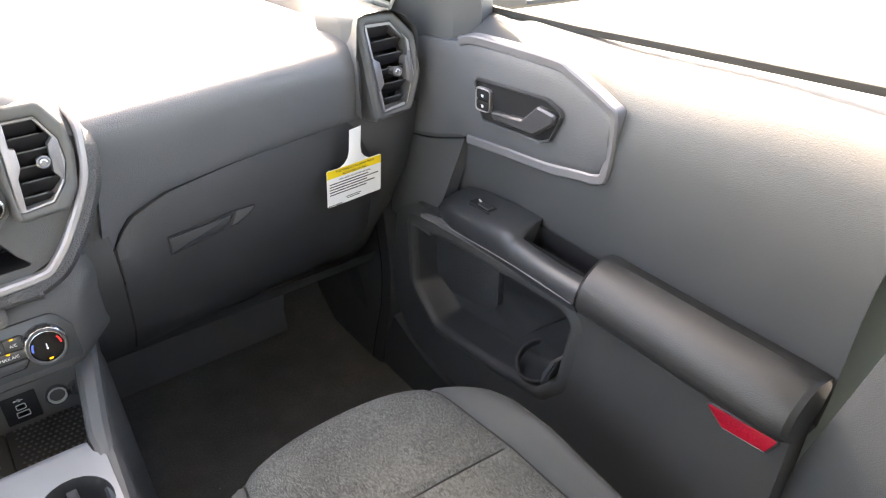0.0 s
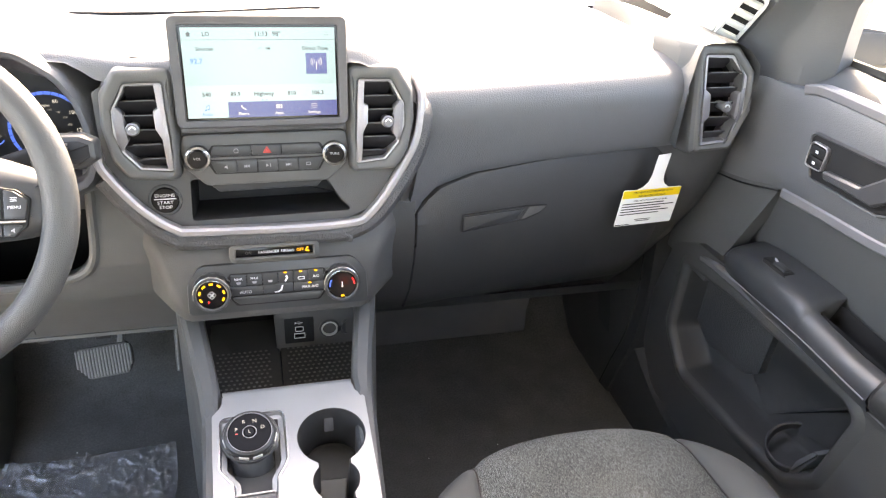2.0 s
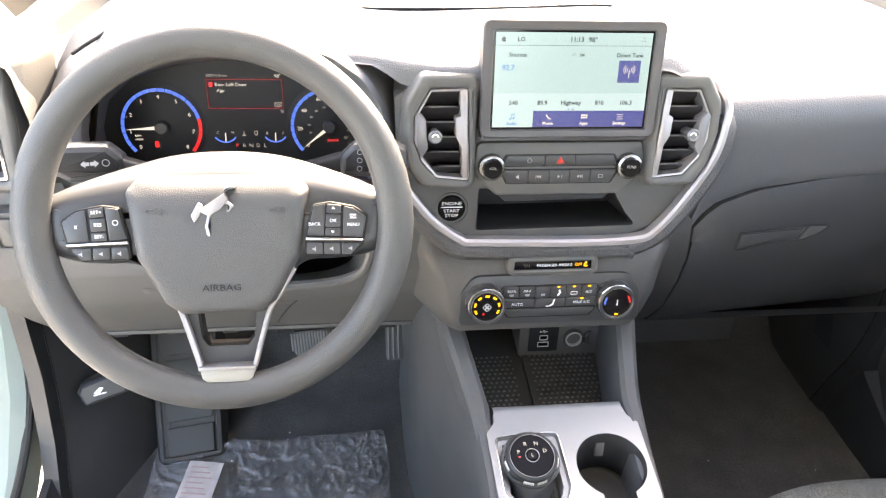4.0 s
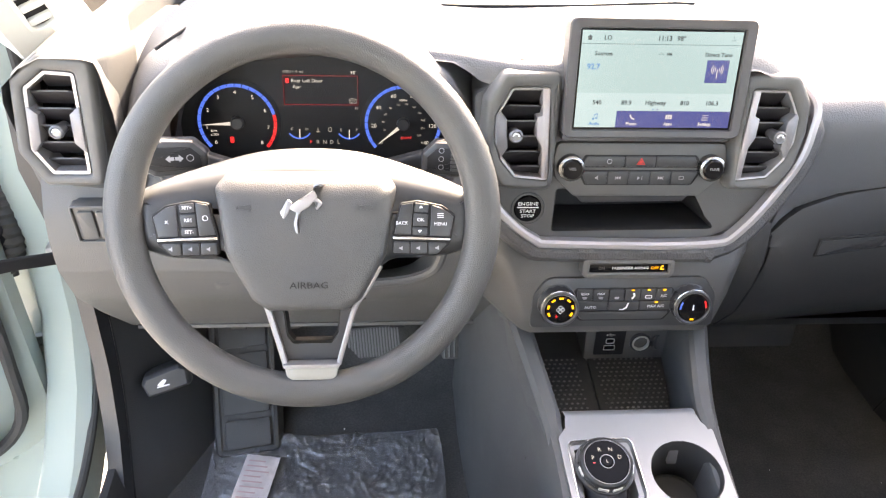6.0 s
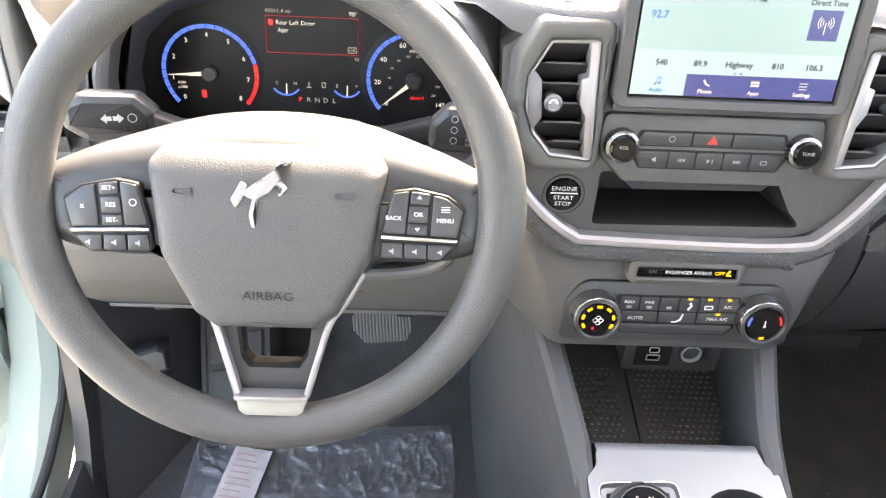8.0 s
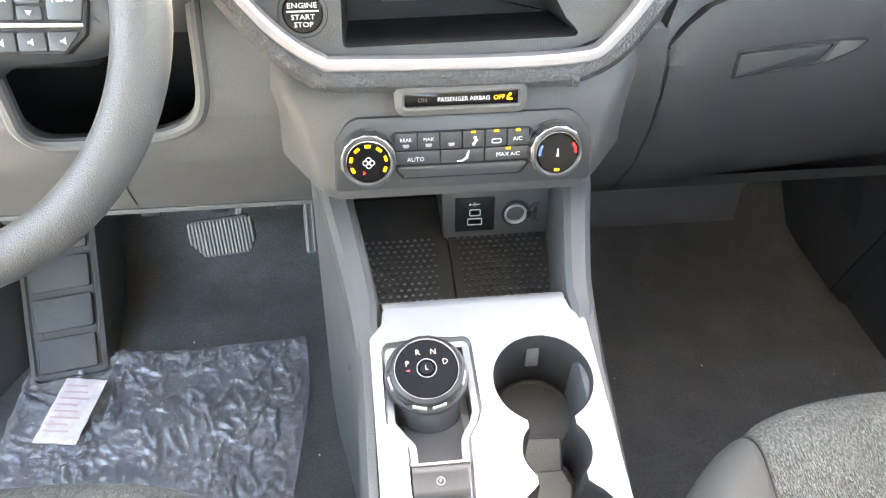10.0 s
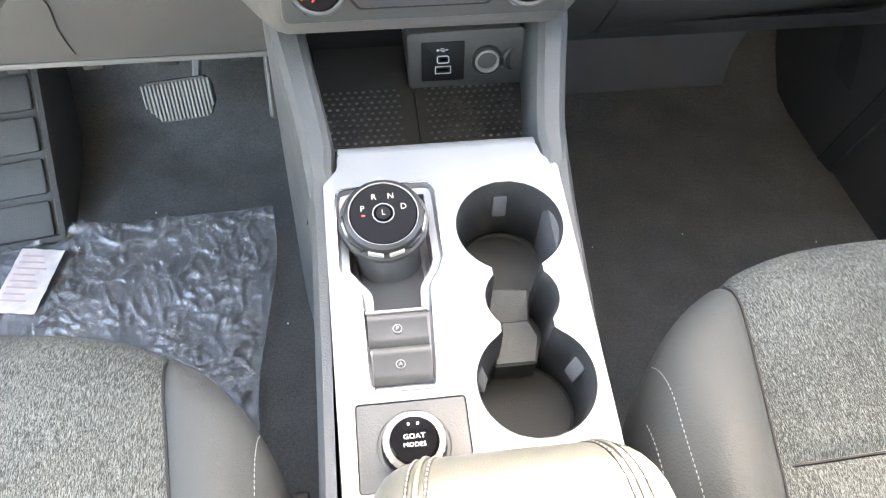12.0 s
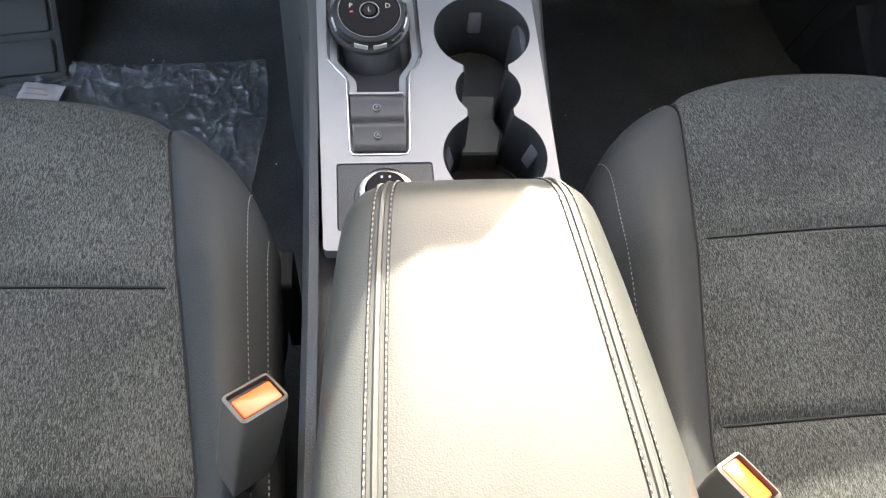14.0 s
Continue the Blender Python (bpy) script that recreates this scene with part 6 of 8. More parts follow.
        if s > 0:
            for dv in (0.0015, 0.0032, 0.0049):
                slab(F, rect(0.1215, dv, 0.1275, dv + 0.0006), 0.0064, 0.0069, 0, sy)
            slab(F, [(0.1045, 0.0105), (0.1080, 0.0105), (0.1062, 0.0130)], 0.0064, 0.0069, 0, sy)
            slab(F, [(0.1035, -0.0100), (0.1070, -0.0100), (0.1052, -0.0125)], 0.0064, 0.0069, 0, sy)
        else:
            ring(F, circle(-0.0905, 0.0015, 0.0026, 14), 0.0005, 0.0064, 0.0069, 0.0001, sy)
        part("button_symbol", sy, MARK, p, "", 0)
    return sw


steering_wheel()


def stalk(s):
    c = (-0.370 + s * 0.142, -0.030, 0.718)
    F = frame_of(c, 14, s * -8)
    a = root("column_stalk", c, "dark %s stalk behind the steering wheel" % ("wiper" if s > 0 else "light and indicator"), "stalk", "column stalks")
    o = rpoly([(s * -0.030, -0.019), (s * 0.026, -0.020), (s * 0.044, -0.008), (s * 0.042, 0.014), (s * 0.026, 0.020), (s * -0.016, 0.018), (s * -0.030, 0.004)], 0.007, 3)
    part("arm", loops(frame_of(c, 14, s * -8) @ Matrix.Rotation(radians(90 * s), 4, "Y"), [(rpoly(rect(-0.004, -0.018, 0.018, 0.004), 0.006), -0.03), (rpoly(rect(0.004, -0.044, 0.030, -0.018), 0.008), -0.09)], True, True), BLACK, a, "black inner arm")
    part("lever", loops(F, [(inset(o, 0.006), -0.022), (o, -0.010), (o, 0.004), (inset(o, 0.002), 0.008), (inset(o, 0.006), 0.010)], True, True), PLASTIC_SMOOTH, a)
    i = inset(o, 0.007)
    part("face", slab(F, i, 0.008, 0.0108, 0.0006), BLACK, a, "black face")
    sy = bmesh.new()
    if s < 0:
        for u, d in ((-0.008, -1), (0.001, 1)):
            slab(F, [(u, 0.004), (u + d * 0.0045, 0.0), (u, -0.004), (u, -0.0018), (u - d * 0.004, -0.0018), (u - d * 0.004, 0.0018), (u, 0.0018)], 0.0107, 0.0112, 0, sy)
        ring(F, circle(0.012, 0.0, 0.0038, 14), 0.0007, 0.0107, 0.0112, 0.0001, sy)
    else:
        for k in range(3):
            ring(F, circle(-0.008, -0.009 + 0.009 * k, 0.003, 12), 0.0006, 0.0107, 0.0112, 0.0001, sy)
        for k in range(6):
            part("wheel_rib", slab(F, rpoly(rect(0.002, -0.012 + 0.004 * k, 0.014, -0.0095 + 0.004 * k), 0.0006, 2), 0.009, 0.0145, 0.0006), PLASTIC_GREY, a)
    part("symbols", sy, DIMMARK, a, "", 0)
    return a


for s in (-1, 1):
    stalk(s)


# ---- driver's side: switches, lever, pedals, mat ----
def headlight_switch():
    F = frame_of((-0.640, 0.022, 0.600), -4)
    a = root("light_switch_panel", F @ Vector((0, 0, 0)), "small grey switch panel under the outer vent", "switch panel")
    part("frame", ring(F, rpoly(rect(-0.024, -0.026, 0.030, 0.028), 0.006), 0.003, -0.01, 0.004), PLASTIC_GREY, a)
    part("plate", slab(F, rpoly(rect(-0.0215, -0.0235, 0.0275, 0.0255), 0.005), -0.02, 0.001, 0.001), PLASTIC_GREY, a)
    part("switch", slab(F, rpoly(rect(-0.016, -0.018, 0.002, 0.020), 0.003), -0.002, 0.005, 0.0015), PLASTIC_GREY, a, "grey rocker")
    part("switch", slab(F, rpoly(rect(0.005, -0.018, 0.023, 0.020), 0.003), -0.002, 0.005, 0.0015), PLASTIC_GREY, a, "grey rocker")
    return a


headlight_switch()


def side_kick_panel(s):
    a = root("kick_panel", (s * 0.70, 0.2, 0.0), "dark plastic kick panel at the footwell side", "panel", "kick panels")
    rows = []
    for z, x, y0 in ((0.0, 0.690, -0.02), (0.08, 0.696, 0.02), (0.16, 0.704, 0.075), (0.26, 0.710, 0.115), (0.38, 0.714, 0.135), (0.50, 0.716, 0.13), (0.62, 0.716, 0.10), (0.72, 0.716, 0.12)):
        if s > 0:
            y0 = max(y0 + 0.05, 0.10 + 0.2 * (0.5 - z)) if z < 0.6 else y0
        edge = [(s * (x + 0.095), y0 + 0.02, z), (s * (x + 0.03), y0 - 0.004, z)] if s > 0 else [(s * (x + 0.046), y0 + 0.06, z), (s * (x + 0.044), y0 + 0.018, z)]
        g = 0.0 if s > 0 else 0.014
        b = 0.0 if s > 0 else max(0, 0.30 - z) * 0.22
        rows.append(edge + [(s * (x + 0.004 + g), y0 + 0.01, z), (s * (x + g), y0 + 0.04, z), (s * (x - b * 0.5), y0 + 0.14, z), (s * (x - 0.02 - b), y0 + 0.26, z), (s * (x - 0.05 - b), 0.66, z)])
    part("edge_trim", grid([r[:4] for r in rows]), PLASTIC_SHADED, a, "dark trim along the door opening")
    # driver's panel keeps the lit tone, the passenger's has shade in its colour
    part("panel_sheet", grid([r[3:] for r in rows]), PLASTIC if s < 0 else PLASTIC_DIMMED, a)
    slot = smooth_line([Vector(r[3]) for r in rows], 4)
    part("slot", tube(slot, 0.0018, 6), BLACK, a)
    return a


for s in (-1, 1):
    side_kick_panel(s)


def bonnet_lever():
    u = Vector((0.95, 0.22, 0.12)).normalized()
    n = Vector((0.22, -0.88, 0.42))
    n = (n - u * n.dot(u)).normalized()
    v = n.cross(u)
    F = Matrix.Translation((-0.664, 0.160, 0.203)) @ Matrix((u, v, n)).transposed().to_4x4()
    a = root("bonnet_lever", F @ Vector((0, 0, 0)), "black bonnet release lever on the kick panel", "lever")
    o = rpoly([(-0.028, -0.022), (0.042, -0.016), (0.044, 0.016), (0.030, 0.024), (-0.026, 0.016), (-0.034, 0.004)], 0.007)
    part("grip", loops(F, [(inset(o, 0.006), -0.05), (inset(o, -0.001), -0.012), (o, 0.004), (inset(o, 0.002), 0.010), (inset(o, 0.006), 0.013)], True, True), PLASTIC_SMOOTH, a)
    part("symbol", merge(slab(F, rpoly([(-0.010, -0.002), (0.002, 0.006), (0.008, 0.004), (0.0, -0.004)], 0.001, 2), 0.0128, 0.0136, 0), slab(F, rpoly([(-0.010, -0.006), (0.010, -0.006), (0.010, -0.004), (-0.010, -0.004)], 0.0005, 2), 0.0128, 0.0136, 0)), MARK, a, "", 0)
    return a


bonnet_lever()


def foot_rest():
    a = root("foot_rest", (-0.53, 0.15, 0.0), "black ribbed rubber foot rest on the carpet", "foot rest")
    F = level_of((-0.536, 0.166, 0.004), 40, 9) @ Matrix.Scale(1.05, 4)
    o = rpoly([(-0.062, 0.006), (0.040, 0.006), (0.054, 0.45), (-0.060, 0.45)], 0.010)
    part("pad", loops(F, [(inset(o, -0.012), -0.22), (inset(o, -0.008), -0.03), (inset(o, -0.002), -0.002), (o, 0.006), (inset(o, 0.006), 0.008), (inset(o, 0.009), 0.005)], True, True), FOOTRUB, a)
    for k in range(6):
        v = 0.014 + 0.058 * k
        part("tread_block", slab(F, rpoly([(-0.047, v), (0.028 + 0.03 * v, v), (0.028 + 0.03 * (v + 0.048), v + 0.048), (-0.047, v + 0.048)], 0.004, 2), 0.003, 0.012, 0.0022), FOOTRUB, a)
    return a


foot_rest()


def pedal(name, at, w, h, tilt, vert, label):
    F = frame_of(at, tilt, 0) @ Matrix.Rotation(radians(0 if vert else 5), 4, "Z")
    a = root(name, at, label, "pedal", "foot pedals")
    o = rpoly([(-w * 0.30, -h / 2), (w * 0.40, -h / 2), (w / 2, -h * 0.15), (w / 2, h * 0.30), (w / 2 - 0.008, h / 2), (-w / 2 + 0.008, h / 2), (-w / 2, h * 0.25), (-w / 2, -h * 0.05)], 0.006) if not vert else rpoly(rect(-w / 2, -h / 2, w / 2, h / 2), 0.006)
    part("plate", slab(F, o, -0.012, 0.004, 0.002), PEDALGREY, a)
    n = int(w / (0.0054 if not vert else 0.0085))
    for k in range(n):
        u = -w / 2 + w * (k + 0.5) / n
        low = -0.46 * h if vert else float(np.interp(u / w, [-0.5, -0.30, 0.40, 0.5], [-0.05 * h, -0.46 * h, -0.46 * h, -0.15 * h]))
        part("rib", slab(F, rpoly(rect(u - 0.0017, low, u + 0.0017, h * 0.45), 0.001, 2), 0.002, 0.0075, 0.001), STEELRUB, a)
    top = F @ Vector((w * 0.3, h / 2, -0.008))
    part("arm", tube([top + Vector((0, 0, -0.004)), top + Vector((0.012, 0.03, 0.06)), top + Vector((0.015, 0.10, 0.18))], 0.007, 8), DULLSTEEL, a, "steel arm")
    return a


PEDALGREY = mat("grey_pedal_rubber", (0.075, 0.075, 0.072), 0.6, grain=0.2)
# ribs paler than the plate between them
STEELRUB = mat("pale_grey_rubber", (0.16, 0.16, 0.155), 0.5, grain=0.2)
pedal("brake_pedal", (-0.322, 0.325, 0.132), 0.100, 0.060, 30, False, "grey ribbed brake pedal hanging over the carpet")
pedal("accelerator_pedal", (-0.173, 0.318, 0.156), 0.038, 0.098, 30, True, "grey ribbed accelerator pedal beside the console")


def floor_film():
    rnd = np.random.RandomState(3)
    nx, ny = 210, 300
    fx, fy = np.meshgrid(np.linspace(0, 1, nx), np.linspace(0, 1, ny))
    x = -0.615 + fx * (0.413 + 0.008 * np.sin(fy * 9))
    y = 0.205 - fy * 0.60 + 0.012 * (fx - 0.5)
    z = np.full_like(x, 0.008)
    for k in range(9):
        ax, ay, ph = rnd.uniform(-60, 60), rnd.uniform(-60, 60), rnd.uniform(0, 6)
        z += 0.0011 * np.sin(ax * x + ay * y + ph)
    for _ in range(1300):
        cx, cy, th = rnd.uniform(-0.62, -0.19), rnd.uniform(-0.40, 0.21), rnd.uniform(0, math.pi)
        am, ln, wd, bend = rnd.uniform(0.0025, 0.0075), rnd.uniform(0.006, 0.022), rnd.uniform(0.0016, 0.0034), rnd.uniform(-18, 18)
        near = (abs(x - cx) < 0.045) & (abs(y - cy) < 0.045)
        ax, ay = x[near] - cx, y[near] - cy
        p = ax * math.cos(th) + ay * math.sin(th)
        q = -ax * math.sin(th) + ay * math.cos(th) + bend * p * p
        z[near] += am * np.exp(-(p / ln) ** 2 - np.abs(q / wd) ** 1.5)
    z = np.clip(z, 0.006, 0.024)
    rows = [[(float(x[j, i]), float(y[j, i]), float(z[j, i])) for i in range(nx)] for j in range(ny)]
    return single("floor_film", grid(rows), FILM, "crinkled clear plastic film laid over the driver floor", "plastic film", smooth=180)


floor_film()


def floor_label():
    F = level_of((-0.526, 0.094, 0.022), 0, -9)
    bm = grid([[F @ Vector((-0.030 + 0.060 * i / 10, -0.055 + 0.110 * j / 14, 0.003 * noise.noise(Vector((i * 0.5, j * 0.5, 7))))) for i in range(11)] for j in range(15)])
    a = root("paper_label", F @ Vector((0, 0, 0)), "creased pale paper label lying on the plastic film", "label")
    part("sheet", thick(bm, 0.0006), PAPER, a)
    bars(F, [(-0.022, 0.040 - 0.011 * k, 0.030 + 0.012 * ((k * 7) % 3) / 2, 0.003) for k in range(8)], mat("faded_red_print", (0.55, 0.38, 0.36), 0.7), a, 0.0035)
    return a


floor_label()


# ---- console fittings ----
KNOBDARK = mat("dark_knob_plastic", (0.024, 0.025, 0.026), 0.42, vary=0.06)


def gear_selector():
    G = PLATE_F @ Matrix.Translation((-0.0455, -0.0860, -0.0185)) @ Matrix.Rotation(radians(8), 4, "X") @ Matrix.Diagonal((0.95, 0.95, 0.92, 1))
    a = root("gear_selector", G @ Vector((0, 0, 0)), "round rotary gear selector with gloss black top", "gear selector")
    part("column", loops(G, [(circle(0.002, -0.0285, 0.0262, 40), -0.010), (circle(0.002, -0.0265, 0.0262, 40), -0.002), (circle(0.001, -0.0205, 0.0262, 40), 0.008), (circle(0, -0.0125, 0.0268, 40), 0.016), (circle(0, -0.004, 0.0285, 40), 0.0215), (circle(0, 0, 0.0320, 40), 0.024)], True, True), PLASTIC_SMOOTH, a, "dark column")
    part("skirt_ring", loops(G, [(circle(0, 0, 0.0358, 48), 0.0225), (circle(0, 0, 0.0370, 48), 0.025), (circle(0, 0, 0.0362, 48), 0.0285), (circle(0, 0, 0.0322, 48), 0.030)], True, True), PLASTIC_SMOOTH, a)
    d = part("dial", loops(G, [(circle(0, 0, 0.0325, 48), 0.029), (circle(0, 0, 0.0330, 48), 0.034), (circle(0, 0, 0.0315, 48), 0.0385), (circle(0, 0, 0.0285, 48), 0.0405), (circle(0, 0, 0.0272, 48), 0.0400)], True, False), KNOBDARK, a, "dark grip ring")
    for k in range(12):
        th = 2 * math.pi * (k + 0.5) / 12
        q = G @ Matrix.Rotation(th, 4, "Z")
        chrome = k in (6, 8, 9, 11)
        part("grip", slab(q @ Matrix.Translation((0.0322, 0, 0)) @ Matrix.Rotation(radians(90), 4, "Y"), rpoly(rect(-0.0345, -0.0062, -0.0275, 0.0062), 0.001, 2), -0.001, 0.0016, 0.0006), BRIGHT if chrome else KNOBDARK, d)
    f = part("face", loops(G, [(circle(0, 0, 0.0272, 48), 0.036), (circle(0, 0, 0.0272, 48), 0.0392), (circle(0, 0, 0.0262, 48), 0.0400)], True, True), KNOBFACE, a, "gloss black face")
    part("bright_edge", ring(G, circle(0, 0, 0.0282, 48), 0.0008, 0.036, 0.0404, 0.0003), SILVER, a)
    for ch, u, v in (("P", -0.0165, 0.0050), ("R", -0.0068, 0.0150), ("N", 0.0068, 0.0150), ("D", 0.0165, 0.0050)):
        letters(ch, G, u, v, 0.0072, WHITE_GLOW, f, 0.0403)
    part("park_light", slab(G, rpoly(rect(-0.0175, -0.0020, -0.0145, -0.0005), 0.0003, 2), 0.0398, 0.0404, 0), RED_GLOW, f, "", 0)
    part("low_button", knob(G, 0, 0, 0.0078, 0.038, 0.0412, 28), FACE, f)
    part("low_ring", ring(G, circle(0, 0, 0.0088, 28), 0.0007, 0.039, 0.0412, 0.0002), SILVER, f)
    letters("L", G, 0, 0, 0.0065, WHITE_GLOW, f, 0.0415)
    return a


gear_selector()


def brake_switches():
    P = PLATE_F
    for k, (v0, v1, label) in enumerate(((-0.1925, -0.1672, "dark parking brake switch with white symbol"), (-0.2205, -0.1940, "dark hold switch with white symbol"))):
        a = root("console_switch", P @ Vector((-0.042, (v0 + v1) / 2, 0)), label, "switch", "console switches")
        rows = []
        for t in range(9):
            f = t / 8
            v = v0 + (v1 - v0) * f
            rows.append([P @ Vector((u, v, -0.001 + 0.0035 * f * f + (0.0 if 0 < t < 8 else -0.002))) for u in (-0.0635 + k * 0.0020, -0.0622 + k * 0.0020, -0.042, -0.0222, -0.0208)])
        part("rocker", thick(grid(rows), 0.006), PLASTIC_SMOOTH, a)
        sy = bmesh.new()
        ring(P, circle(-0.0425, (v0 + v1) / 2, 0.0034, 16), 0.0006, -0.001, 0.0012, 0.0002, sy)
        part("symbol", sy, DIMMARK, a, "", 0)
        letters("P" if k == 0 else "A", P, -0.0425, (v0 + v1) / 2, 0.0044, DIMMARK, a, 0.0012)
    b = single("switch_ledge", slab(P, rpoly(rect(-0.0645, -0.1672, -0.0200, -0.1645), 0.001, 2), -0.004, 0.0018, 0.0008), SILVER, "thin bright ledge ahead of the console switches", "trim")
    return b


brake_switches()


def mode_dial():
    P = PLATE_F
    u, v = -0.0385, -0.2650
    a = root("drive_mode_dial", P @ Vector((u, v, 0)), "black drive mode dial in a chrome ring", "dial")
    part("well", ring(P, circle(u, v, 0.0245, 40), 0.004, -0.003, 0.001, 0.001), PLASTIC_SMOOTH, a)
    part("ring", ribbed(P, u, v, 0.0205, -0.002, 0.011, 60, 0.0005), DARKCHROME, a, "chrome ring")
    c = part("cap", knob(P, u, v, 0.0172, 0.005, 0.0125, 36), FACE, a, "dark cap")
    letters("GOAT", P, u, v + 0.0022, 0.0046, MARK, c, 0.0127, stretch=1.1)
    letters("MODES", P, u, v - 0.0032, 0.0041, MARK, c, 0.0127, stretch=1.1)
    part("mark", merge(slab(P, circle(u - 0.003, v + 0.0105, 0.0009, 8), 0.0123, 0.0129, 0), slab(P, circle(u + 0.003, v + 0.0105, 0.0009, 8), 0.0123, 0.0129, 0)), MARK, c, "", 0)
    return a


mode_dial()


def cup_fittings():
    P = PLATE_F
    a = root("cup_holder_insert", P @ Vector((0.047, -0.16, -0.07)), "black cup holder insert with rubber grip tabs", "cup holder")
    for u, v, th, w in ((0.0530, -0.0585, -90, -0.028), (0.0145, -0.2130, -23, -0.026), (0.0860, -0.2120, 203, -0.026)):
        T = P @ Matrix.Translation((u, v, w)) @ Matrix.Rotation(radians(th), 4, "Z") @ Matrix.Rotation(radians(72), 4, "Y")
        part("grip_tab", slab(T, rpoly(rect(-0.011, -0.006, 0.011, 0.006), 0.002), -0.003, 0.0022, 0.0012), GREYTAB, a, "grey rubber tab")
    bridge = rpoly([(0.0315, -0.126), (0.0690, -0.128), (0.0640, -0.160), (0.0300, -0.160)], 0.003)
    bridge_rear = rpoly([(0.0300, -0.1605), (0.0625, -0.1605), (0.0680, -0.176), (0.0620, -0.1980), (0.0290, -0.1980)], 0.003)
    part("bridge_ramp", loops(P, [(bridge_rear, -0.069), (bridge_rear, -0.044), (inset(bridge_rear, 0.002), -0.042)], True, True), BRIDGE, a, "pale grey rear bridge between the wells")
    part("bridge_step", loops(P, [(bridge, -0.069), (bridge, -0.052), (inset(bridge, 0.002), -0.050)], True, True), BRIDGE, a, "raised bridge between the wells")
    for cy, r in ((-0.0975, 0.037), (-0.2275, 0.037)):
        cx = 0.0525 + 0.019 * (cy + 0.0965)
        part("rubber_base", loops(P, [(circle(cx, cy, r, 40), -0.070), (circle(cx, cy, r, 40), -0.067), (circle(cx, cy, r - 0.002, 40), -0.066), (circle(cx, cy, r - 0.004, 40), -0.0675)], True, True), RUBBER, a)
    return a


BRIDGE = mat("grey_green_rubber", (0.034, 0.037, 0.035), 0.6, grain=0.2)
GREYTAB = mat("grey_rubber_tab", (0.12, 0.12, 0.125), 0.55)
cup_fittings()


def usb_panel():
    F = frame_of((0.056, 0.058, 0.366), 6)
    a = root("socket_panel", F @ Vector((0, 0, 0)), "dark panel with two charging ports and a power socket", "socket panel")
    o = rpoly([(-0.060, -0.036), (0.064, -0.032), (0.060, 0.034), (-0.062, 0.032)], 0.006)
    part("body", slab(F, o, -0.10, 0.0, 0.002), PLASTIC_GREY, a)
    part("port_plate", slab(F, rpoly(rect(-0.047, -0.022, -0.002, 0.022), 0.002), -0.004, 0.002, 0.0008), BLACK, a, "black port plate")
    for v, w in ((0.003, 0.0065), (-0.009, 0.0085)):
        part("port", ring(F, rpoly(rect(-0.0245 - w, v - 0.0045, -0.0245 + w, v + 0.0045), 0.0028 if w < 0.007 else 0.001, 3), 0.0010, 0.0, 0.0030, 0.0003), MARK, a, "pale rimmed port")
        part("port_core", slab(F, rect(-0.0245 - w + 0.003, v - 0.0015, -0.0245 + w - 0.003, v + 0.0015), 0.0, 0.0024, 0), GLOSS, a)
    sy = merge(slab(F, rect(-0.030, 0.0135, -0.019, 0.0142), 0.0018, 0.0023, 0), slab(F, circle(-0.030, 0.0138, 0.0014, 10), 0.0018, 0.0023, 0), slab(F, rect(-0.026, 0.0118, -0.0225, 0.0123), 0.0018, 0.0023, 0), slab(F, rect(-0.027, 0.0155, -0.0235, 0.0160), 0.0018, 0.0023, 0))
    part("symbol", sy, MARK, a, "", 0)
    part("socket_collar", ring(F, circle(0.022, -0.001, 0.0165, 36), 0.004, -0.004, 0.004, 0.0012), PLASTIC_SMOOTH, a)
    part("socket_ring", ring(F, circle(0.022, -0.001, 0.0130, 36), 0.0024, -0.004, 0.0052, 0.0008), BRIGHT, a, "chrome socket ring")
    part("socket_bore", loops(F, [(circle(0.022, -0.001, 0.0112, 30), 0.003), (circle(0.022, -0.001, 0.0108, 30), -0.03)], False, True), STEEL, a, "dull metal bore")
    part("socket_bottom", knob(F, 0.019, 0.005, 0.0045, -0.03, -0.012, 14), BRASS, a, "brass contact")
    T = F @ Matrix.Translation((0.037, -0.002, 0.002)) @ Matrix.Rotation(radians(25), 4, "Y")
    part("socket_cap", loops(T, [(circle(0.014, 0, 0.0140, 32), -0.002), (circle(0.014, 0, 0.0145, 32), 0.002), (circle(0.014, 0, 0.0120, 32), 0.004), (circle(0.014, 0, 0.0105, 32), 0.0025)], True, True), PLASTIC_SMOOTH, a, "open hinged cap")
    part("cap_hinge", slab(T, rect(-0.004, -0.004, 0.002, 0.004), -0.001, 0.003, 0.0005), BLACK, a)
    return a


BRASS = mat("dull_brass", (0.55, 0.45, 0.16), 0.35, metal=0.6)
usb_panel()


def tray_mats():
    for u0, u1 in ((-0.104, -0.0005), (0.0015, 0.116)):
        c = ((u0 + u1) / 2, 0.0, 0.320)
        F = level_of((0, -0.10, 0.3165), 6.0)
        a = root("tray_mat", c, "black rubber tray mat with raised dots", "mat", "tray mats")
        part("sheet", slab(F, rpoly(rect(u0, 0.0, u1, 0.225), 0.005), -0.002, 0.003, 0.001), RUBBER, a)
        bm = bmesh.new()
        nx = int((u1 - u0 - 0.018) / 0.0080)
        for j in range(19):
            for i in range(nx):
                u = u0 + 0.011 + (i + 0.5 * (j % 2)) * 0.0080
                v = 0.010 + j * 0.0080
                slab(F, circle(u, v, 0.0022, 6, 0.7), 0.0025, 0.0045, 0.0006, bm, False)
        tagged(part("raised_dots", bm, DOTS, a, "small raised dots"), kind="stuff")


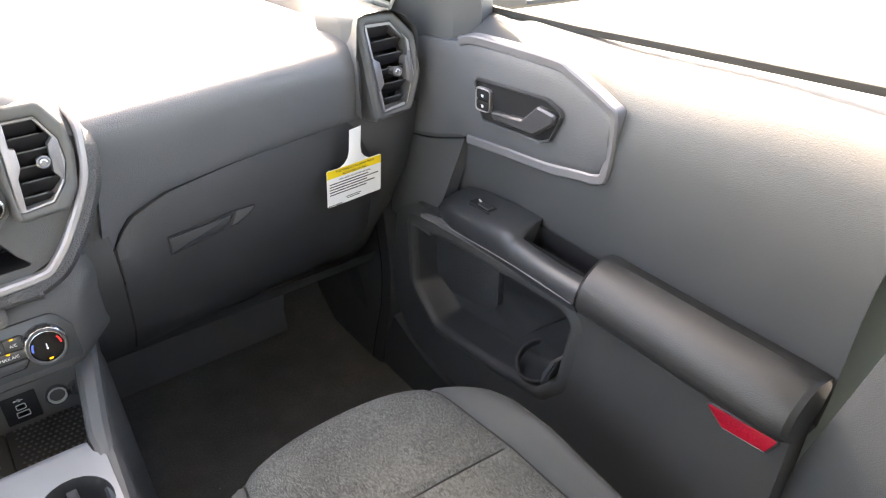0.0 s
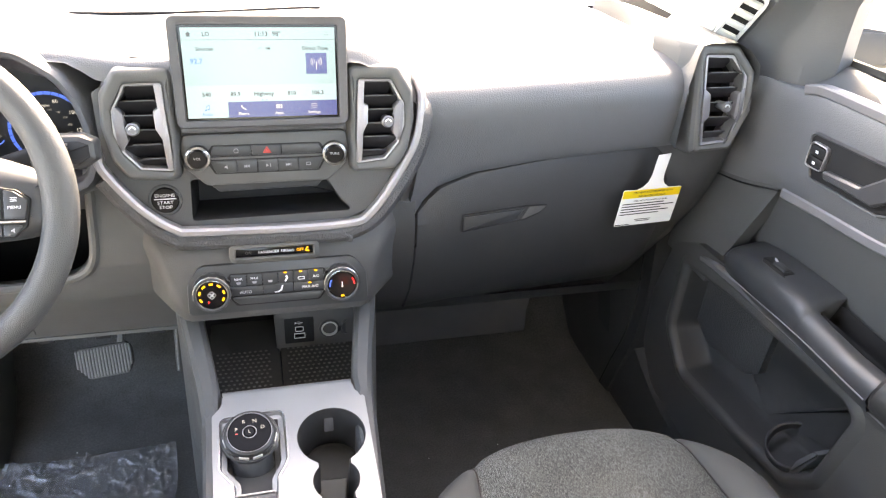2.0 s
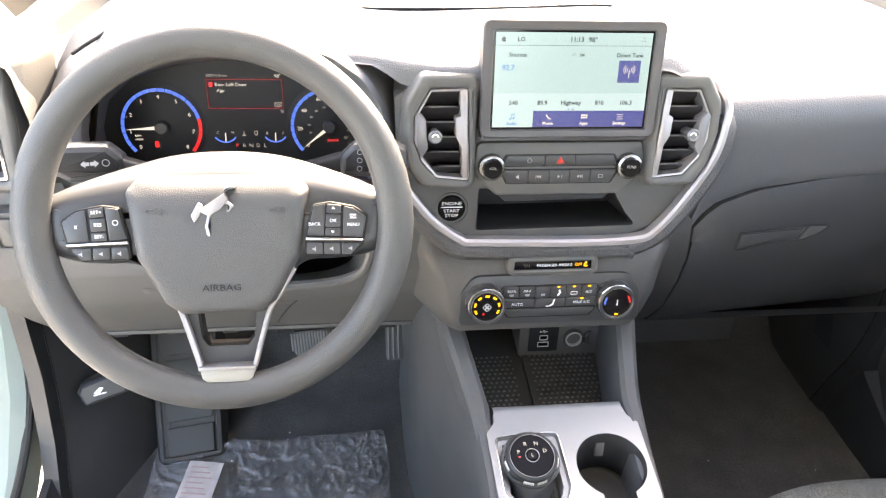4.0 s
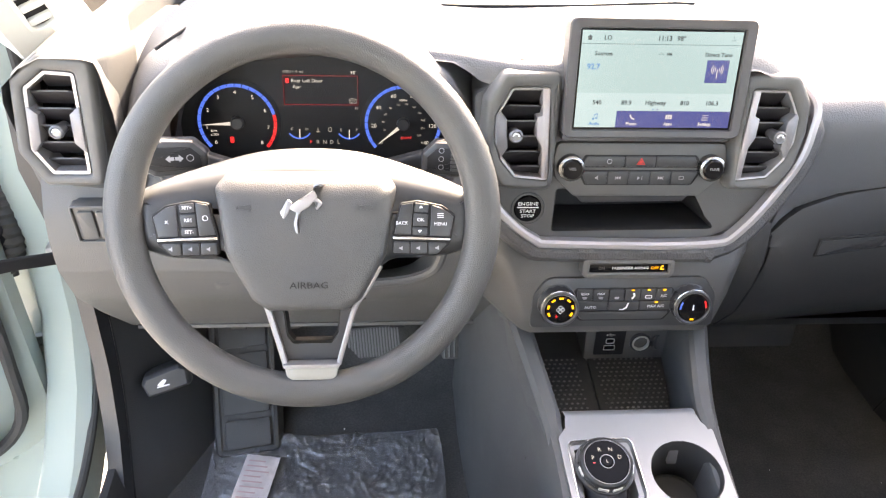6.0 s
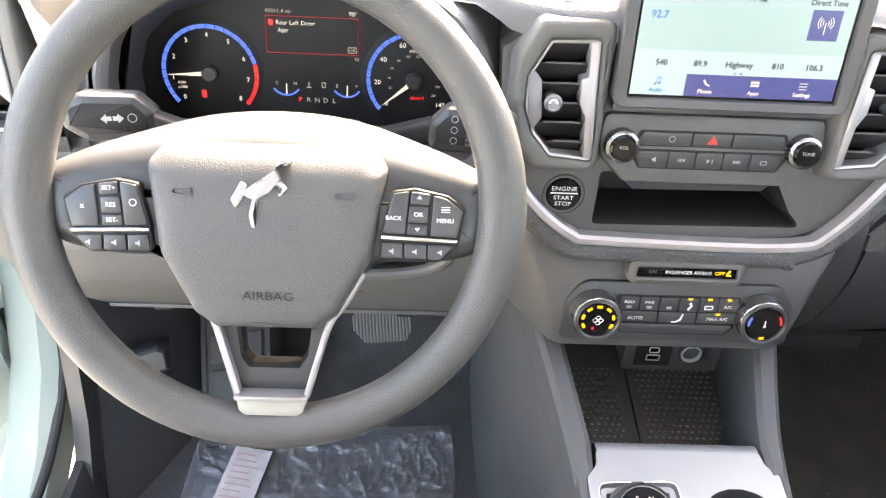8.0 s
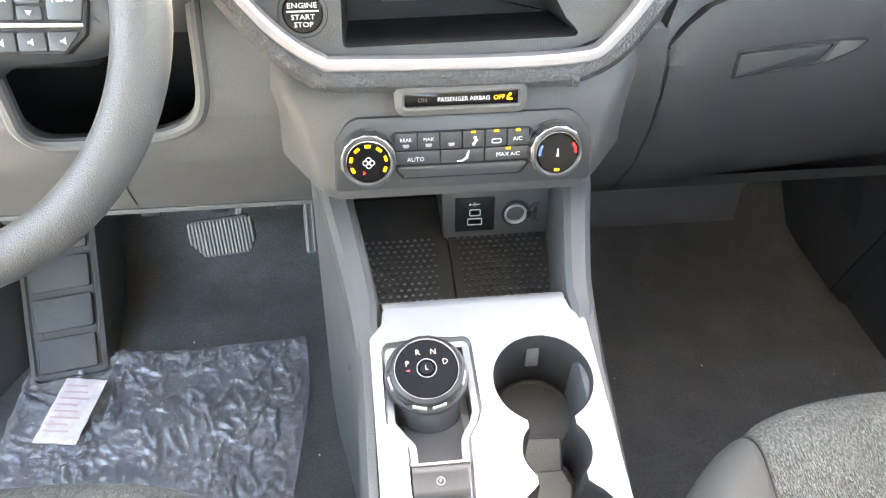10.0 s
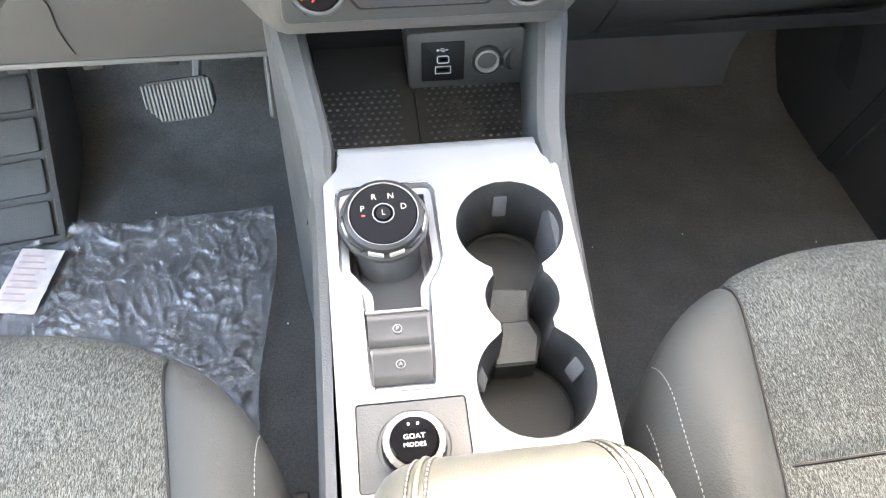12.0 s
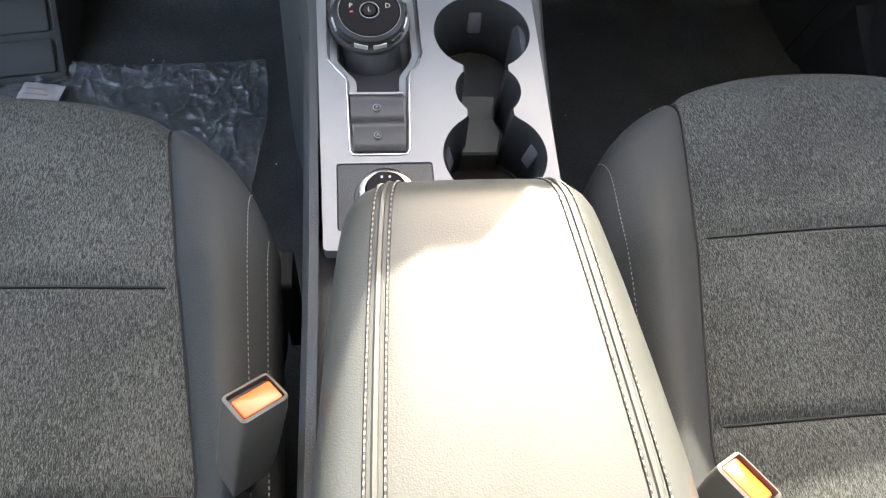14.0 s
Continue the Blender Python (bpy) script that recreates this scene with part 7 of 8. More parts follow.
DOTS = mat("shiny_rubber_dot", (0.14, 0.14, 0.14), 0.25)
tray_mats()


# ---- hanging tag on the glovebox ----
def hang_tag():
    F = frame_of((0.574, 0.034, 0.561), -4, 7) @ Matrix.Rotation(radians(-2.0), 4, "Z")
    a = root("hanging_tag", F @ Vector((0, 0, 0)), "white hanging airbag card with a yellow band on the glovebox", "tag")
    card = rpoly([(-0.0535, -0.0325), (0.0535, -0.0325), (0.0535, 0.0325), (-0.0535, 0.0325)], 0.003, 3)
    whole = card[:12] + [(0.030, 0.0325), (0.020, 0.038), (0.014, 0.046), (0.012, 0.057), (0.013, 0.092), (-0.009, 0.090), (-0.010, 0.055), (-0.013, 0.044), (-0.020, 0.036), (-0.030, 0.0315)] + card[12:]
    part("card", loops(F, [(whole, 0.0), (whole, 0.0008)], True, True), WHITE, a, "", 0)
    part("yellow_band", slab(F, [(-0.0532, 0.0175), (0.0532, 0.0175), (0.0532, 0.0315), (-0.0532, 0.0315)], 0.0004, 0.0011, 0), YELLOW, a, "yellow warning band", 0)
    letters("THIS VEHICLE IS EQUIPPED WITH", F, 0.001, 0.0272, 0.0053, INK, a, 0.0014, stretch=0.95)
    letters("ADVANCED AIR BAGS", F, 0.001, 0.0205, 0.0053, INK, a, 0.0014, stretch=0.95)
    letters("EVEN WITH ADVANCED AIR BAGS", F, 0.001, 0.0122, 0.0040, INK, a, 0.0012)
    rnd = random.Random(8)
    bars(F, [(-0.049, 0.0072 - 0.0047 * k, rnd.uniform(0.070, 0.098), 0.0017) for k in range(5)] + [(-0.018, -0.0225, 0.030, 0.0013), (-0.016, -0.0255, 0.026, 0.0013), (-0.052, -0.0305, 0.026, 0.0012)], INK, a, 0.0012)
    return a


hang_tag()


# ---- passenger's door ----
DOOR = Matrix(((0, 0, -1, 0.75), (-1, 0, 0, 0), (0, 1, 0, 0), (0, 0, 0, 1)))   # u rearwards, v up, w inwards


def passenger_door():
    d = root("door_passenger", (0.78, -0.3, 0.06), "closed dark passenger door with padded armrest and map pocket", "door")
    D = DOOR
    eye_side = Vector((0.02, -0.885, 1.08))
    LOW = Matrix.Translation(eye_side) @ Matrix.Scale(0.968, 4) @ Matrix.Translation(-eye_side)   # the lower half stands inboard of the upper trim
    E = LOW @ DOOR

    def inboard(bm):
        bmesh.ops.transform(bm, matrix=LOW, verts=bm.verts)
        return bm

    ys = [0.14 - 0.80 * i / 32 for i in range(33)]
    prof = [(0.445, 0.735), (0.447, 0.752), (0.450, 0.778), (0.49, 0.775), (0.53, 0.767), (0.58, 0.755), (0.62, 0.746), (0.66, 0.741), (0.70, 0.742), (0.72, 0.745), (0.74, 0.751), (0.76, 0.760), (0.78, 0.775), (0.793, 0.789), (0.801, 0.804), (0.804, 0.826)]
    rows = []
    for z, x in prof:
        r = []
        for y in ys:
            rear = min(max((-0.30 - y) / 0.2, 0), 1)
            frt = min(max((y + 0.02) / 0.10, 0), 1)
            xx = x - 0.012 * frt * (0.446 < z < 0.70)
            zz = z + (0.010 * rear + (-0.006 if y > -0.1 else 0)) * (z - 0.445) / 0.36
            yy = min(y, 0.14 - max(0, (z - 0.70)) * 1.1) + (-(z - 0.445) * 0.11 * max(0, (-y - 0.5) / 0.16) if y < -0.5 else 0)
            r.append((xx, yy, zz))
        rows.append(r)
    part("upper_trim", grid(rows), PLASTIC, d, "dark grained upper trim")
    part("outer_skin", thick(grid([[(0.83 + 0.03 * math.sin((z - 0.0) / 0.8 * math.pi), y, z) for y in (0.14, -0.1, -0.4, -0.70)] for z in (-0.05, 0.15, 0.4, 0.6, 0.8)]), 0.01), PAINT, d, "pale painted outer skin")
    part("window_seal", sweep([(0.818, 0.02, 0.800), (0.818, -0.2, 0.808), (0.820, -0.4, 0.820), (0.822, -0.7, 0.836)], rpoly(rect(-0.004, -0.006, 0.004, 0.004), 0.0015, 3)), RUBBER, d, "black window seal")
    # lower shell with the map pocket
    shell = rpoly([(-0.20, 0.27), (-0.19, 0.15), (-0.13, 0.085), (0.0, 0.07), (0.30, 0.065), (0.62, 0.065), (0.645, 0.20), (0.655, 0.445), (0.02, 0.445), (-0.10, 0.440), (-0.17, 0.40)], [0.03, 0.05, 0.05, 0.03, 0.02, 0.03, 0.02, 0.004, 0.004, 0.02, 0.03], 4)
    pocket = rpoly([(-0.118, 0.388), (-0.118, 0.245), (-0.050, 0.186), (0.120, 0.203), (0.245, 0.226), (0.288, 0.275), (0.312, 0.408), (0.285, 0.420), (0.02, 0.408)], [0.012, 0.04, 0.03, 0.02, 0.03, 0.03, 0.02, 0.02, 0.02], 5)
    # lower shell and pocket lip coloured darker for the shade low on the door
    part("lower_shell", fill(E, shell, [pocket], -0.03, 0.012), PLASTIC_DIMMED, d, "dark lower shell")
    part("shell_edge", loops(E, [(inset(pocket, -0.020), 0.0118), (inset(pocket, -0.013), 0.0150), (inset(pocket, -0.006), 0.0170), (inset(pocket, 0.0), 0.0160), (inset(pocket, 0.004), 0.011), (inset(pocket, 0.006), 0.004)], False, False), PLASTIC_DIMMED, d, "rounded pocket lip", 60)
    part("pocket_tub", loops(E, [(inset(pocket, 0.006), 0.004), (inset(pocket, 0.009), -0.010), (inset(pocket, 0.014), -0.040), (inset(pocket, 0.022), -0.047)], False, True), PLASTIC_SHADED, d, "deep dark map pocket", 60)
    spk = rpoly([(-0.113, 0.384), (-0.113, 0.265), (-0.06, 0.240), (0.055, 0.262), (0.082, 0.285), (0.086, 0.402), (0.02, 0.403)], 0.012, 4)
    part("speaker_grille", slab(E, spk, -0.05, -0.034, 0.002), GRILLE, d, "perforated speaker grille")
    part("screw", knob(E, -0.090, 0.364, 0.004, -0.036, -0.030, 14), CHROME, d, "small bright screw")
    part("bottle_ring", ring(E @ Matrix.Translation((0.215, 0.255, -0.02)) @ Matrix.Rotation(radians(-65), 4, "X"), circle(0, 0, 0.045, 36), 0.005, -0.01, 0.004, 0.002), PLASTIC_SHADED, d, "bottle holder ring")
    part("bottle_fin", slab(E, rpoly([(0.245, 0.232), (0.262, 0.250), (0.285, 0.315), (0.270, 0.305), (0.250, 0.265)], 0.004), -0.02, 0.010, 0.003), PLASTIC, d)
    part("lower_line", sweep([E @ Vector((u, v, 0.018 - 0.016 * min(max((-0.02 - u) / 0.09, 0), 1))) for u, v in smooth_line([(-0.115, 0.408), (-0.06, 0.425), (0.0, 0.436), (0.15, 0.442), (0.32, 0.446), (0.48, 0.446), (0.60, 0.450), (0.635, 0.456)], 5)], [(-0.006, -0.012), (0.006, -0.012), (0.007, 0.002), (0.003, 0.006), (-0.004, 0.006), (-0.007, 0.002)], Vector((-1, 0, 0))), MAUVE, d, "grey satin line under the armrest")
    # bezel round the inner handle
    bez = [(0.030, 0.769), (0.075, 0.778), (0.228, 0.783), (0.262, 0.777), (0.329, 0.751), (0.342, 0.737), (0.337, 0.665), (0.322, 0.650), (0.293, 0.645), (0.232, 0.634), (0.14, 0.626), (0.050, 0.617)]
    us = [-0.150 + 0.03 * k for k in range(6)] + [0.03 + 0.0163 * k for k in range(20)]
    rows = []
    for u in us:
        top = float(np.interp(u, [-0.15, -0.104, 0.014, 0.075, 0.240, 0.255, 0.329, 0.342], [0.752, 0.757, 0.764, 0.776, 0.781, 0.778, 0.750, 0.738]))
        low = float(np.interp(u, [-0.15, -0.092, -0.033, 0.042, 0.14, 0.232, 0.293, 0.322, 0.342], [0.574, 0.586, 0.596, 0.618, 0.628, 0.636, 0.647, 0.652, 0.680]))
        w = 0.0150 + 0.020 * min(max((0.03 - u) / 0.15, 0), 1) ** 1.3
        rows.append([D @ Vector((u, low + (top - low) * q, w - dw - 0.006 * (2 * q - 1) ** 4)) for q, dw in ((0.0, 0.03), (0.0, 0.002), (0.03, 0.0), (0.15, 0.0), (0.35, 0.0), (0.5, 0.0), (0.65, 0.0), (0.85, 0.0), (0.97, 0.0), (1.0, 0.002), (1.0, 0.03))])
    part("handle_panel", grid(rows), PLASTIC_SOFT, d, "smooth panel running from the dashboard round the inner handle", 50)
    rows = []
    for v in (0.405, 0.42, 0.435, 0.45, 0.47, 0.50, 0.53, 0.56, 0.59, 0.618):
        ue = float(np.interp(v, [0.40, 0.44, 0.512, 0.618], [-0.035, -0.030, -0.004, 0.042]))
        r = []
        for k in range(9):
            u = -0.16 + (ue + 0.16) * k / 8
            w = 0.010 + 0.020 * min(max((0.03 - u) / 0.15, 0), 1) ** 1.3
            w += (0.033 - w) * min(max((0.50 - v) / 0.075, 0), 1) ** 2
            r.append(D @ Vector((u, v, w)))
        r.append(D @ Vector((ue + 0.003, v, -0.01)))
        rows.append(r)
    part("front_panel", grid(rows), PLASTIC, d, "dark panel ahead of the armrest", 50)
    part("handle_bezel", sweep([D @ Vector((u, v, 0.0095)) for u, v in smooth_line(bez, 5)], [(-0.0075, -0.014), (0.0075, -0.014), (0.0075, 0.001), (0.005, 0.0035), (-0.005, 0.0045), (-0.0075, 0.002)], Vector((-1, 0, 0))), MAUVE, d, "grey satin bezel")
    part("panel_seam", tube([D @ Vector(p) for p in smooth_line([(-0.092, 0.5845, 0.026), (-0.033, 0.5945, 0.021), (0.044, 0.617, 0.012)], 5)], 0.0016, 6, up=Vector((-1, 0, 0))), BLACK, d, "dark seam under the handle panel")
    H = D @ Matrix.Translation((0.008, 0.009, 0.0190)) @ Matrix.Diagonal((1.045, 1, 1, 1))
    cup = rpoly([(0.067, 0.716), (0.215, 0.726), (0.245, 0.716), (0.224, 0.672), (0.206, 0.664), (0.088, 0.657)], 0.008, 4)
    part("cup_rim", loops(H, [(inset(cup, -0.003), -0.002), (inset(cup, -0.001), 0.003), (inset(cup, 0.001), 0.002), (inset(cup, 0.003), -0.012)], False, False), PLASTIC_SMOOTH, d, "dark handle cup rim")
    part("cup_floor", slab(H, inset(cup, 0.001), -0.02, -0.0005, 0), BLACK, d, "dark handle cup")
    part("lever_body", loops(H, [(rpoly([(0.115, 0.668), (0.200, 0.672), (0.236, 0.700), (0.238, 0.713), (0.205, 0.716), (0.175, 0.688), (0.110, 0.680)], 0.004, 3), -0.001), (rpoly([(0.115, 0.669), (0.200, 0.673), (0.236, 0.700), (0.238, 0.713), (0.205, 0.716), (0.175, 0.688), (0.110, 0.680)], 0.004, 3), 0.006), (inset(rpoly([(0.115, 0.669), (0.200, 0.673), (0.236, 0.700), (0.238, 0.713), (0.205, 0.716), (0.175, 0.688), (0.110, 0.680)], 0.004, 3), 0.003), 0.009)], True, True), LEVER, d, "dark satin inner release lever")
    lk = rpoly([(0.074, 0.671), (0.106, 0.674), (0.107, 0.709), (0.075, 0.708)], 0.007, 3)
    part("lock_rim", ring(H, lk, 0.002, -0.002, 0.006, 0.0008), SILVER, d, "chrome rimmed lock switch")
    for v0, v1 in ((0.6745, 0.689), (0.6905, 0.7045)):
        part("lock_key", slab(H, rpoly(rect(0.0768, v0, 0.1040, v1), 0.003, 2), -0.002, 0.0052, 0.0008), BLACK, d)
    part("lock_symbol", merge(slab(H, rect(0.0875, 0.679, 0.0925, 0.683), 0.0050, 0.0056, 0), slab(H, rect(0.0875, 0.695, 0.0925, 0.699), 0.0050, 0.0056, 0)), MARK, d, "", 0)
    # armrest: switch pod, grip trough and padded rear
    rows = []
    for y, top, xin, zb, wide in ((0.040, 0.462, 0.752, 0.440, 1), (0.030, 0.476, 0.738, 0.440, 1), (0.010, 0.489, 0.727, 0.438, 1), (-0.03, 0.498, 0.720, 0.438, 1), (-0.10, 0.505, 0.716, 0.442, 1), (-0.160, 0.508, 0.714, 0.445, 1), (-0.180, 0.507, 0.713, 0.446, 1), (-0.186, 0.503, 0.713, 0.446, 0.55), (-0.190, 0.501, 0.713, 0.446, 0), (-0.22, 0.498, 0.712, 0.446, 0), (-0.28, 0.496, 0.711, 0.446, 0), (-0.332, 0.499, 0.711, 0.447, 0)):
        xo, xm = 0.742 + 0.048 * wide, 0.740 + 0.027 * wide
        rows.append([(xo, y, top - 0.05 + 0.054 * wide), (xm, y, top - 0.003 * (1 - wide)), (xin + 0.020, y, top - 0.002), (xin + 0.010, y, top - 0.006), (xin + 0.003, y, top - 0.013), (xin, y, top - 0.021), (xin - 0.002, y, zb + 0.02), (xin + 0.008, y, zb), (0.77, y, zb)])
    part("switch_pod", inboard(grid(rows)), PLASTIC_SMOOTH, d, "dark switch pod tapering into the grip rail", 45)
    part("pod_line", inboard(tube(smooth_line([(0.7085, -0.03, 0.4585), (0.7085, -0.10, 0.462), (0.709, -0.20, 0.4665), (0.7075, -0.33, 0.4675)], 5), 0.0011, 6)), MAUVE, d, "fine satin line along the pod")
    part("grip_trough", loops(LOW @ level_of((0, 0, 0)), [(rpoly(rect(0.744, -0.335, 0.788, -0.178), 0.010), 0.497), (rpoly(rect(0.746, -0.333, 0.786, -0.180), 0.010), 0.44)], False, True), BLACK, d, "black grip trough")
    rows = []
    for y, g in ((-0.326, 0.0), (-0.331, 0.6), (-0.340, 1.0), (-0.40, 1.0), (-0.50, 1.0), (-0.60, 0.98), (-0.635, 0.92), (-0.652, 0.7), (-0.658, 0.3)):
        r = []
        for k in range(11):
            th = math.pi * (0.06 + 0.90 * k / 10)
            r.append((0.755 - 0.046 * math.sin(th) * (0.6 + 0.4 * g) - 0.026 * math.cos(th) * -1 * 0.6, y, 0.484 + 0.042 * math.cos(th) * (0.75 + 0.25 * g) + 0.004 * g))
        r = [(0.80, y, 0.515)] + r + [(0.76, y, 0.442)]
        rows.append(r)
    rows.append([(0.78, -0.66, 0.48)] * len(rows[0]))
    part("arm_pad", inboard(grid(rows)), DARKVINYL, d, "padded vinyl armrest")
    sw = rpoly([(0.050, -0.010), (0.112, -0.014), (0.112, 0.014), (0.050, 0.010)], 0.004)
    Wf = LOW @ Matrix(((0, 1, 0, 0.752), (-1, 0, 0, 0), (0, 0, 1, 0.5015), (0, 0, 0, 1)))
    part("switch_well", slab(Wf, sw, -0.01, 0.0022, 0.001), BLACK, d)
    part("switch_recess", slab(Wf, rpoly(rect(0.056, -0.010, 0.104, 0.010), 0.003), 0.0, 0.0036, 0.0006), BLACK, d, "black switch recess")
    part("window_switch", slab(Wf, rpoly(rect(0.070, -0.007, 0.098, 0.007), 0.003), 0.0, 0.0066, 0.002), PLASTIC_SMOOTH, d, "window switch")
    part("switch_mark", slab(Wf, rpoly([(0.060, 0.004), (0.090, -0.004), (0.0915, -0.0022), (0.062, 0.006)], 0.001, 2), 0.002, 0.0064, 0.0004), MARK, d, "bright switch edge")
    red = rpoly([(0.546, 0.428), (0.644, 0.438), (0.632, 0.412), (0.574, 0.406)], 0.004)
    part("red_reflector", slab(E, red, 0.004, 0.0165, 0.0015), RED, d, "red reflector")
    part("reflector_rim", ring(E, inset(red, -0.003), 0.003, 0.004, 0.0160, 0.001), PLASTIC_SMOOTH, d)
    return d


GRILLE = mat("grille_plastic", (0.040, 0.041, 0.043), 0.55, grain=1.0, grain_size=420)
passenger_door()


def sail_panel():
    rows = []
    for z, l, c, r in ((0.754, (0.708, 0.128), (0.752, 0.004), (0.790, -0.016)), (0.80, (0.711, 0.098), (0.755, 0.008), (0.785, -0.026)), (0.84, (0.711, 0.068), (0.755, 0.013), (0.781, -0.028)), (0.88, (0.709, 0.034), (0.754, 0.010), (0.779, -0.031)), (0.95, (0.703, -0.022), (0.747, -0.025), (0.772, -0.065)), (1.05, (0.690, -0.100), (0.733, -0.105), (0.758, -0.140)), (1.18, (0.672, -0.205), (0.712, -0.215), (0.738, -0.240))):
        l, c, r = Vector(l), Vector(c), Vector(r)
        sec = [l + Vector((0.012, 0.11)), l + Vector((-0.001, 0.012)), l, l * 0.65 + c * 0.35, l * 0.2 + c * 0.8, c, c * 0.85 + r * 0.15, r, r + Vector((0.03, 0.01))]
        rows.append([(p.x, p.y, z) for p in sec])
    return single("sail_panel", grid(rows), PLASTIC, "dark triangular trim below the windscreen pillar", "trim", smooth=28)


sail_panel()


def door_mirror():
    c = (1.00, 0.075, 0.845)
    F = frame_of(c, 0, -14)
    m = root("door_mirror", c, "black door mirror with a bright glass", "mirror")
    o = rpoly(rect(-0.115, -0.085, 0.115, 0.085), 0.035, 5)
    part("shell", loops(F, [(inset(o, 0.05), -0.10), (inset(o, 0.02), -0.07), (o, -0.02), (o, 0.0), (inset(o, 0.006), 0.004), (inset(o, 0.012), 0.0)], True, False), RUBBER, m, "black shell")
    part("glass", slab(F, inset(o, 0.012), -0.006, 0.0, 0.001), MIRROR, m, "mirror glass")
    part("foot", loops(level_of((0.88, 0.10, 0.80)), [(rpoly(rect(-0.05, -0.03, 0.09, 0.03), 0.015), -0.03), (rpoly(rect(-0.05, -0.03, 0.09, 0.03), 0.015), 0.0), (rpoly(rect(-0.04, -0.02, 0.09, 0.02), 0.01), 0.015)], True, True), RUBBER, m)
    return m


MIRROR = mat("mirror_glass", (0.9, 0.9, 0.9), 0.02, metal=1.0, vary=0.0, rvary=0.0)
door_mirror()


# ---- driver's door, open, and its jamb ----
def door_jamb():
    j = root("door_jamb", (-0.82, 0.22, 0.0), "pale green-grey painted door jamb with black rubber seal", "door jamb")
    line = [(-0.742, 0.160, 0.78), (-0.742, 0.160, 0.62), (-0.742, 0.172, 0.47), (-0.745, 0.165, 0.33), (-0.750, 0.125, 0.22), (-0.752, 0.04, 0.145), (-0.752, -0.08, 0.115), (-0.752, -0.40, 0.105)]
    part("seal", tube([p + Vector((-0.014, 0.022, 0)) for p in smooth_line(line, 6)], 0.007, 10), RUBBER, j, "black rubber door seal")
    rows = []
    for z, y, x in ((0.80, 0.20, -0.755), (0.62, 0.200, -0.756), (0.47, 0.210, -0.756), (0.33, 0.200, -0.760), (0.22, 0.160, -0.764), (0.13, 0.085, -0.766), (0.07, 0.0, -0.768), (0.055, -0.25, -0.768), (0.055, -0.6, -0.768)):
        x -= 0.022
        rows.append([(x + 0.034, y + 0.03, z), (x + 0.020, y - 0.024, z), (x, y - 0.035, z), (x - 0.006, y - 0.032, z - 0.002), (x - 0.028, y - 0.022, z - 0.006), (x - 0.052, y - 0.010, z - 0.010), (x - 0.060, y - 0.004, z - 0.012), (x - 0.063, y + 0.006, z - 0.014), (x - 0.066, y + 0.055, z - 0.03), (x - 0.074, y + 0.068, z - 0.04), (x - 0.12, y + 0.075, z - 0.06), (x - 0.19, y + 0.08, z - 0.08)])
    part("painted_pillar", grid(rows), PAINT, j, "pale painted pillar")
    for z in (0.56, 0.20):
        h = part("hinge", slab(frame_of((-0.870, 0.245, z), 0, 10), rpoly(rect(-0.035, -0.035, 0.030, 0.035), 0.012), -0.004, 0.006, 0.002), PAINT, j, "painted hinge leaf")
        for du, dv in ((-0.012, 0.012), (0.012, -0.008)):
            part("bolt", knob(frame_of((-0.870, 0.245, z), 0, 10), du, dv, 0.0075, 0.005, 0.013, 6), STEEL, h, "hexagonal bolt")
    F = frame_of((-0.758, 0.158, 0.463), 0, 12)
    part("strap_bracket", slab(F, rpoly(rect(-0.020, -0.015, 0.020, 0.015), 0.005), -0.01, 0.008, 0.002), STEEL, j, "steel strap bracket")
    part("check_strap", sweep([(-0.758, 0.146, 0.463), (-0.80, 0.107, 0.480), (-0.88, 0.040, 0.50)], rpoly(rect(-0.004, -0.009, 0.004, 0.009), 0.002, 2)), BLACK, j, "black check strap")
    path = smooth_line([(-0.835, 0.235, 0.66), (-0.842, 0.215, 0.56), (-0.845, 0.205, 0.50), (-0.848, 0.195, 0.44), (-0.870, 0.180, 0.405), (-0.90, 0.165, 0.40)], 8)
    rows = []
    for k, p in enumerate(path):
        r = 0.019 if k % 2 else 0.0155
        rows.append([p + Vector((r * math.cos(2 * math.pi * q / 12), 0.4 * r * math.cos(2 * math.pi * q / 12) * 0, 0)) + Vector((0, r * math.sin(2 * math.pi * q / 12), 0)) for q in range(12)])
    part("cable_boot", grid(rows, close=True), RUBBER, j, "black corrugated cable boot")
    return j


door_jamb()


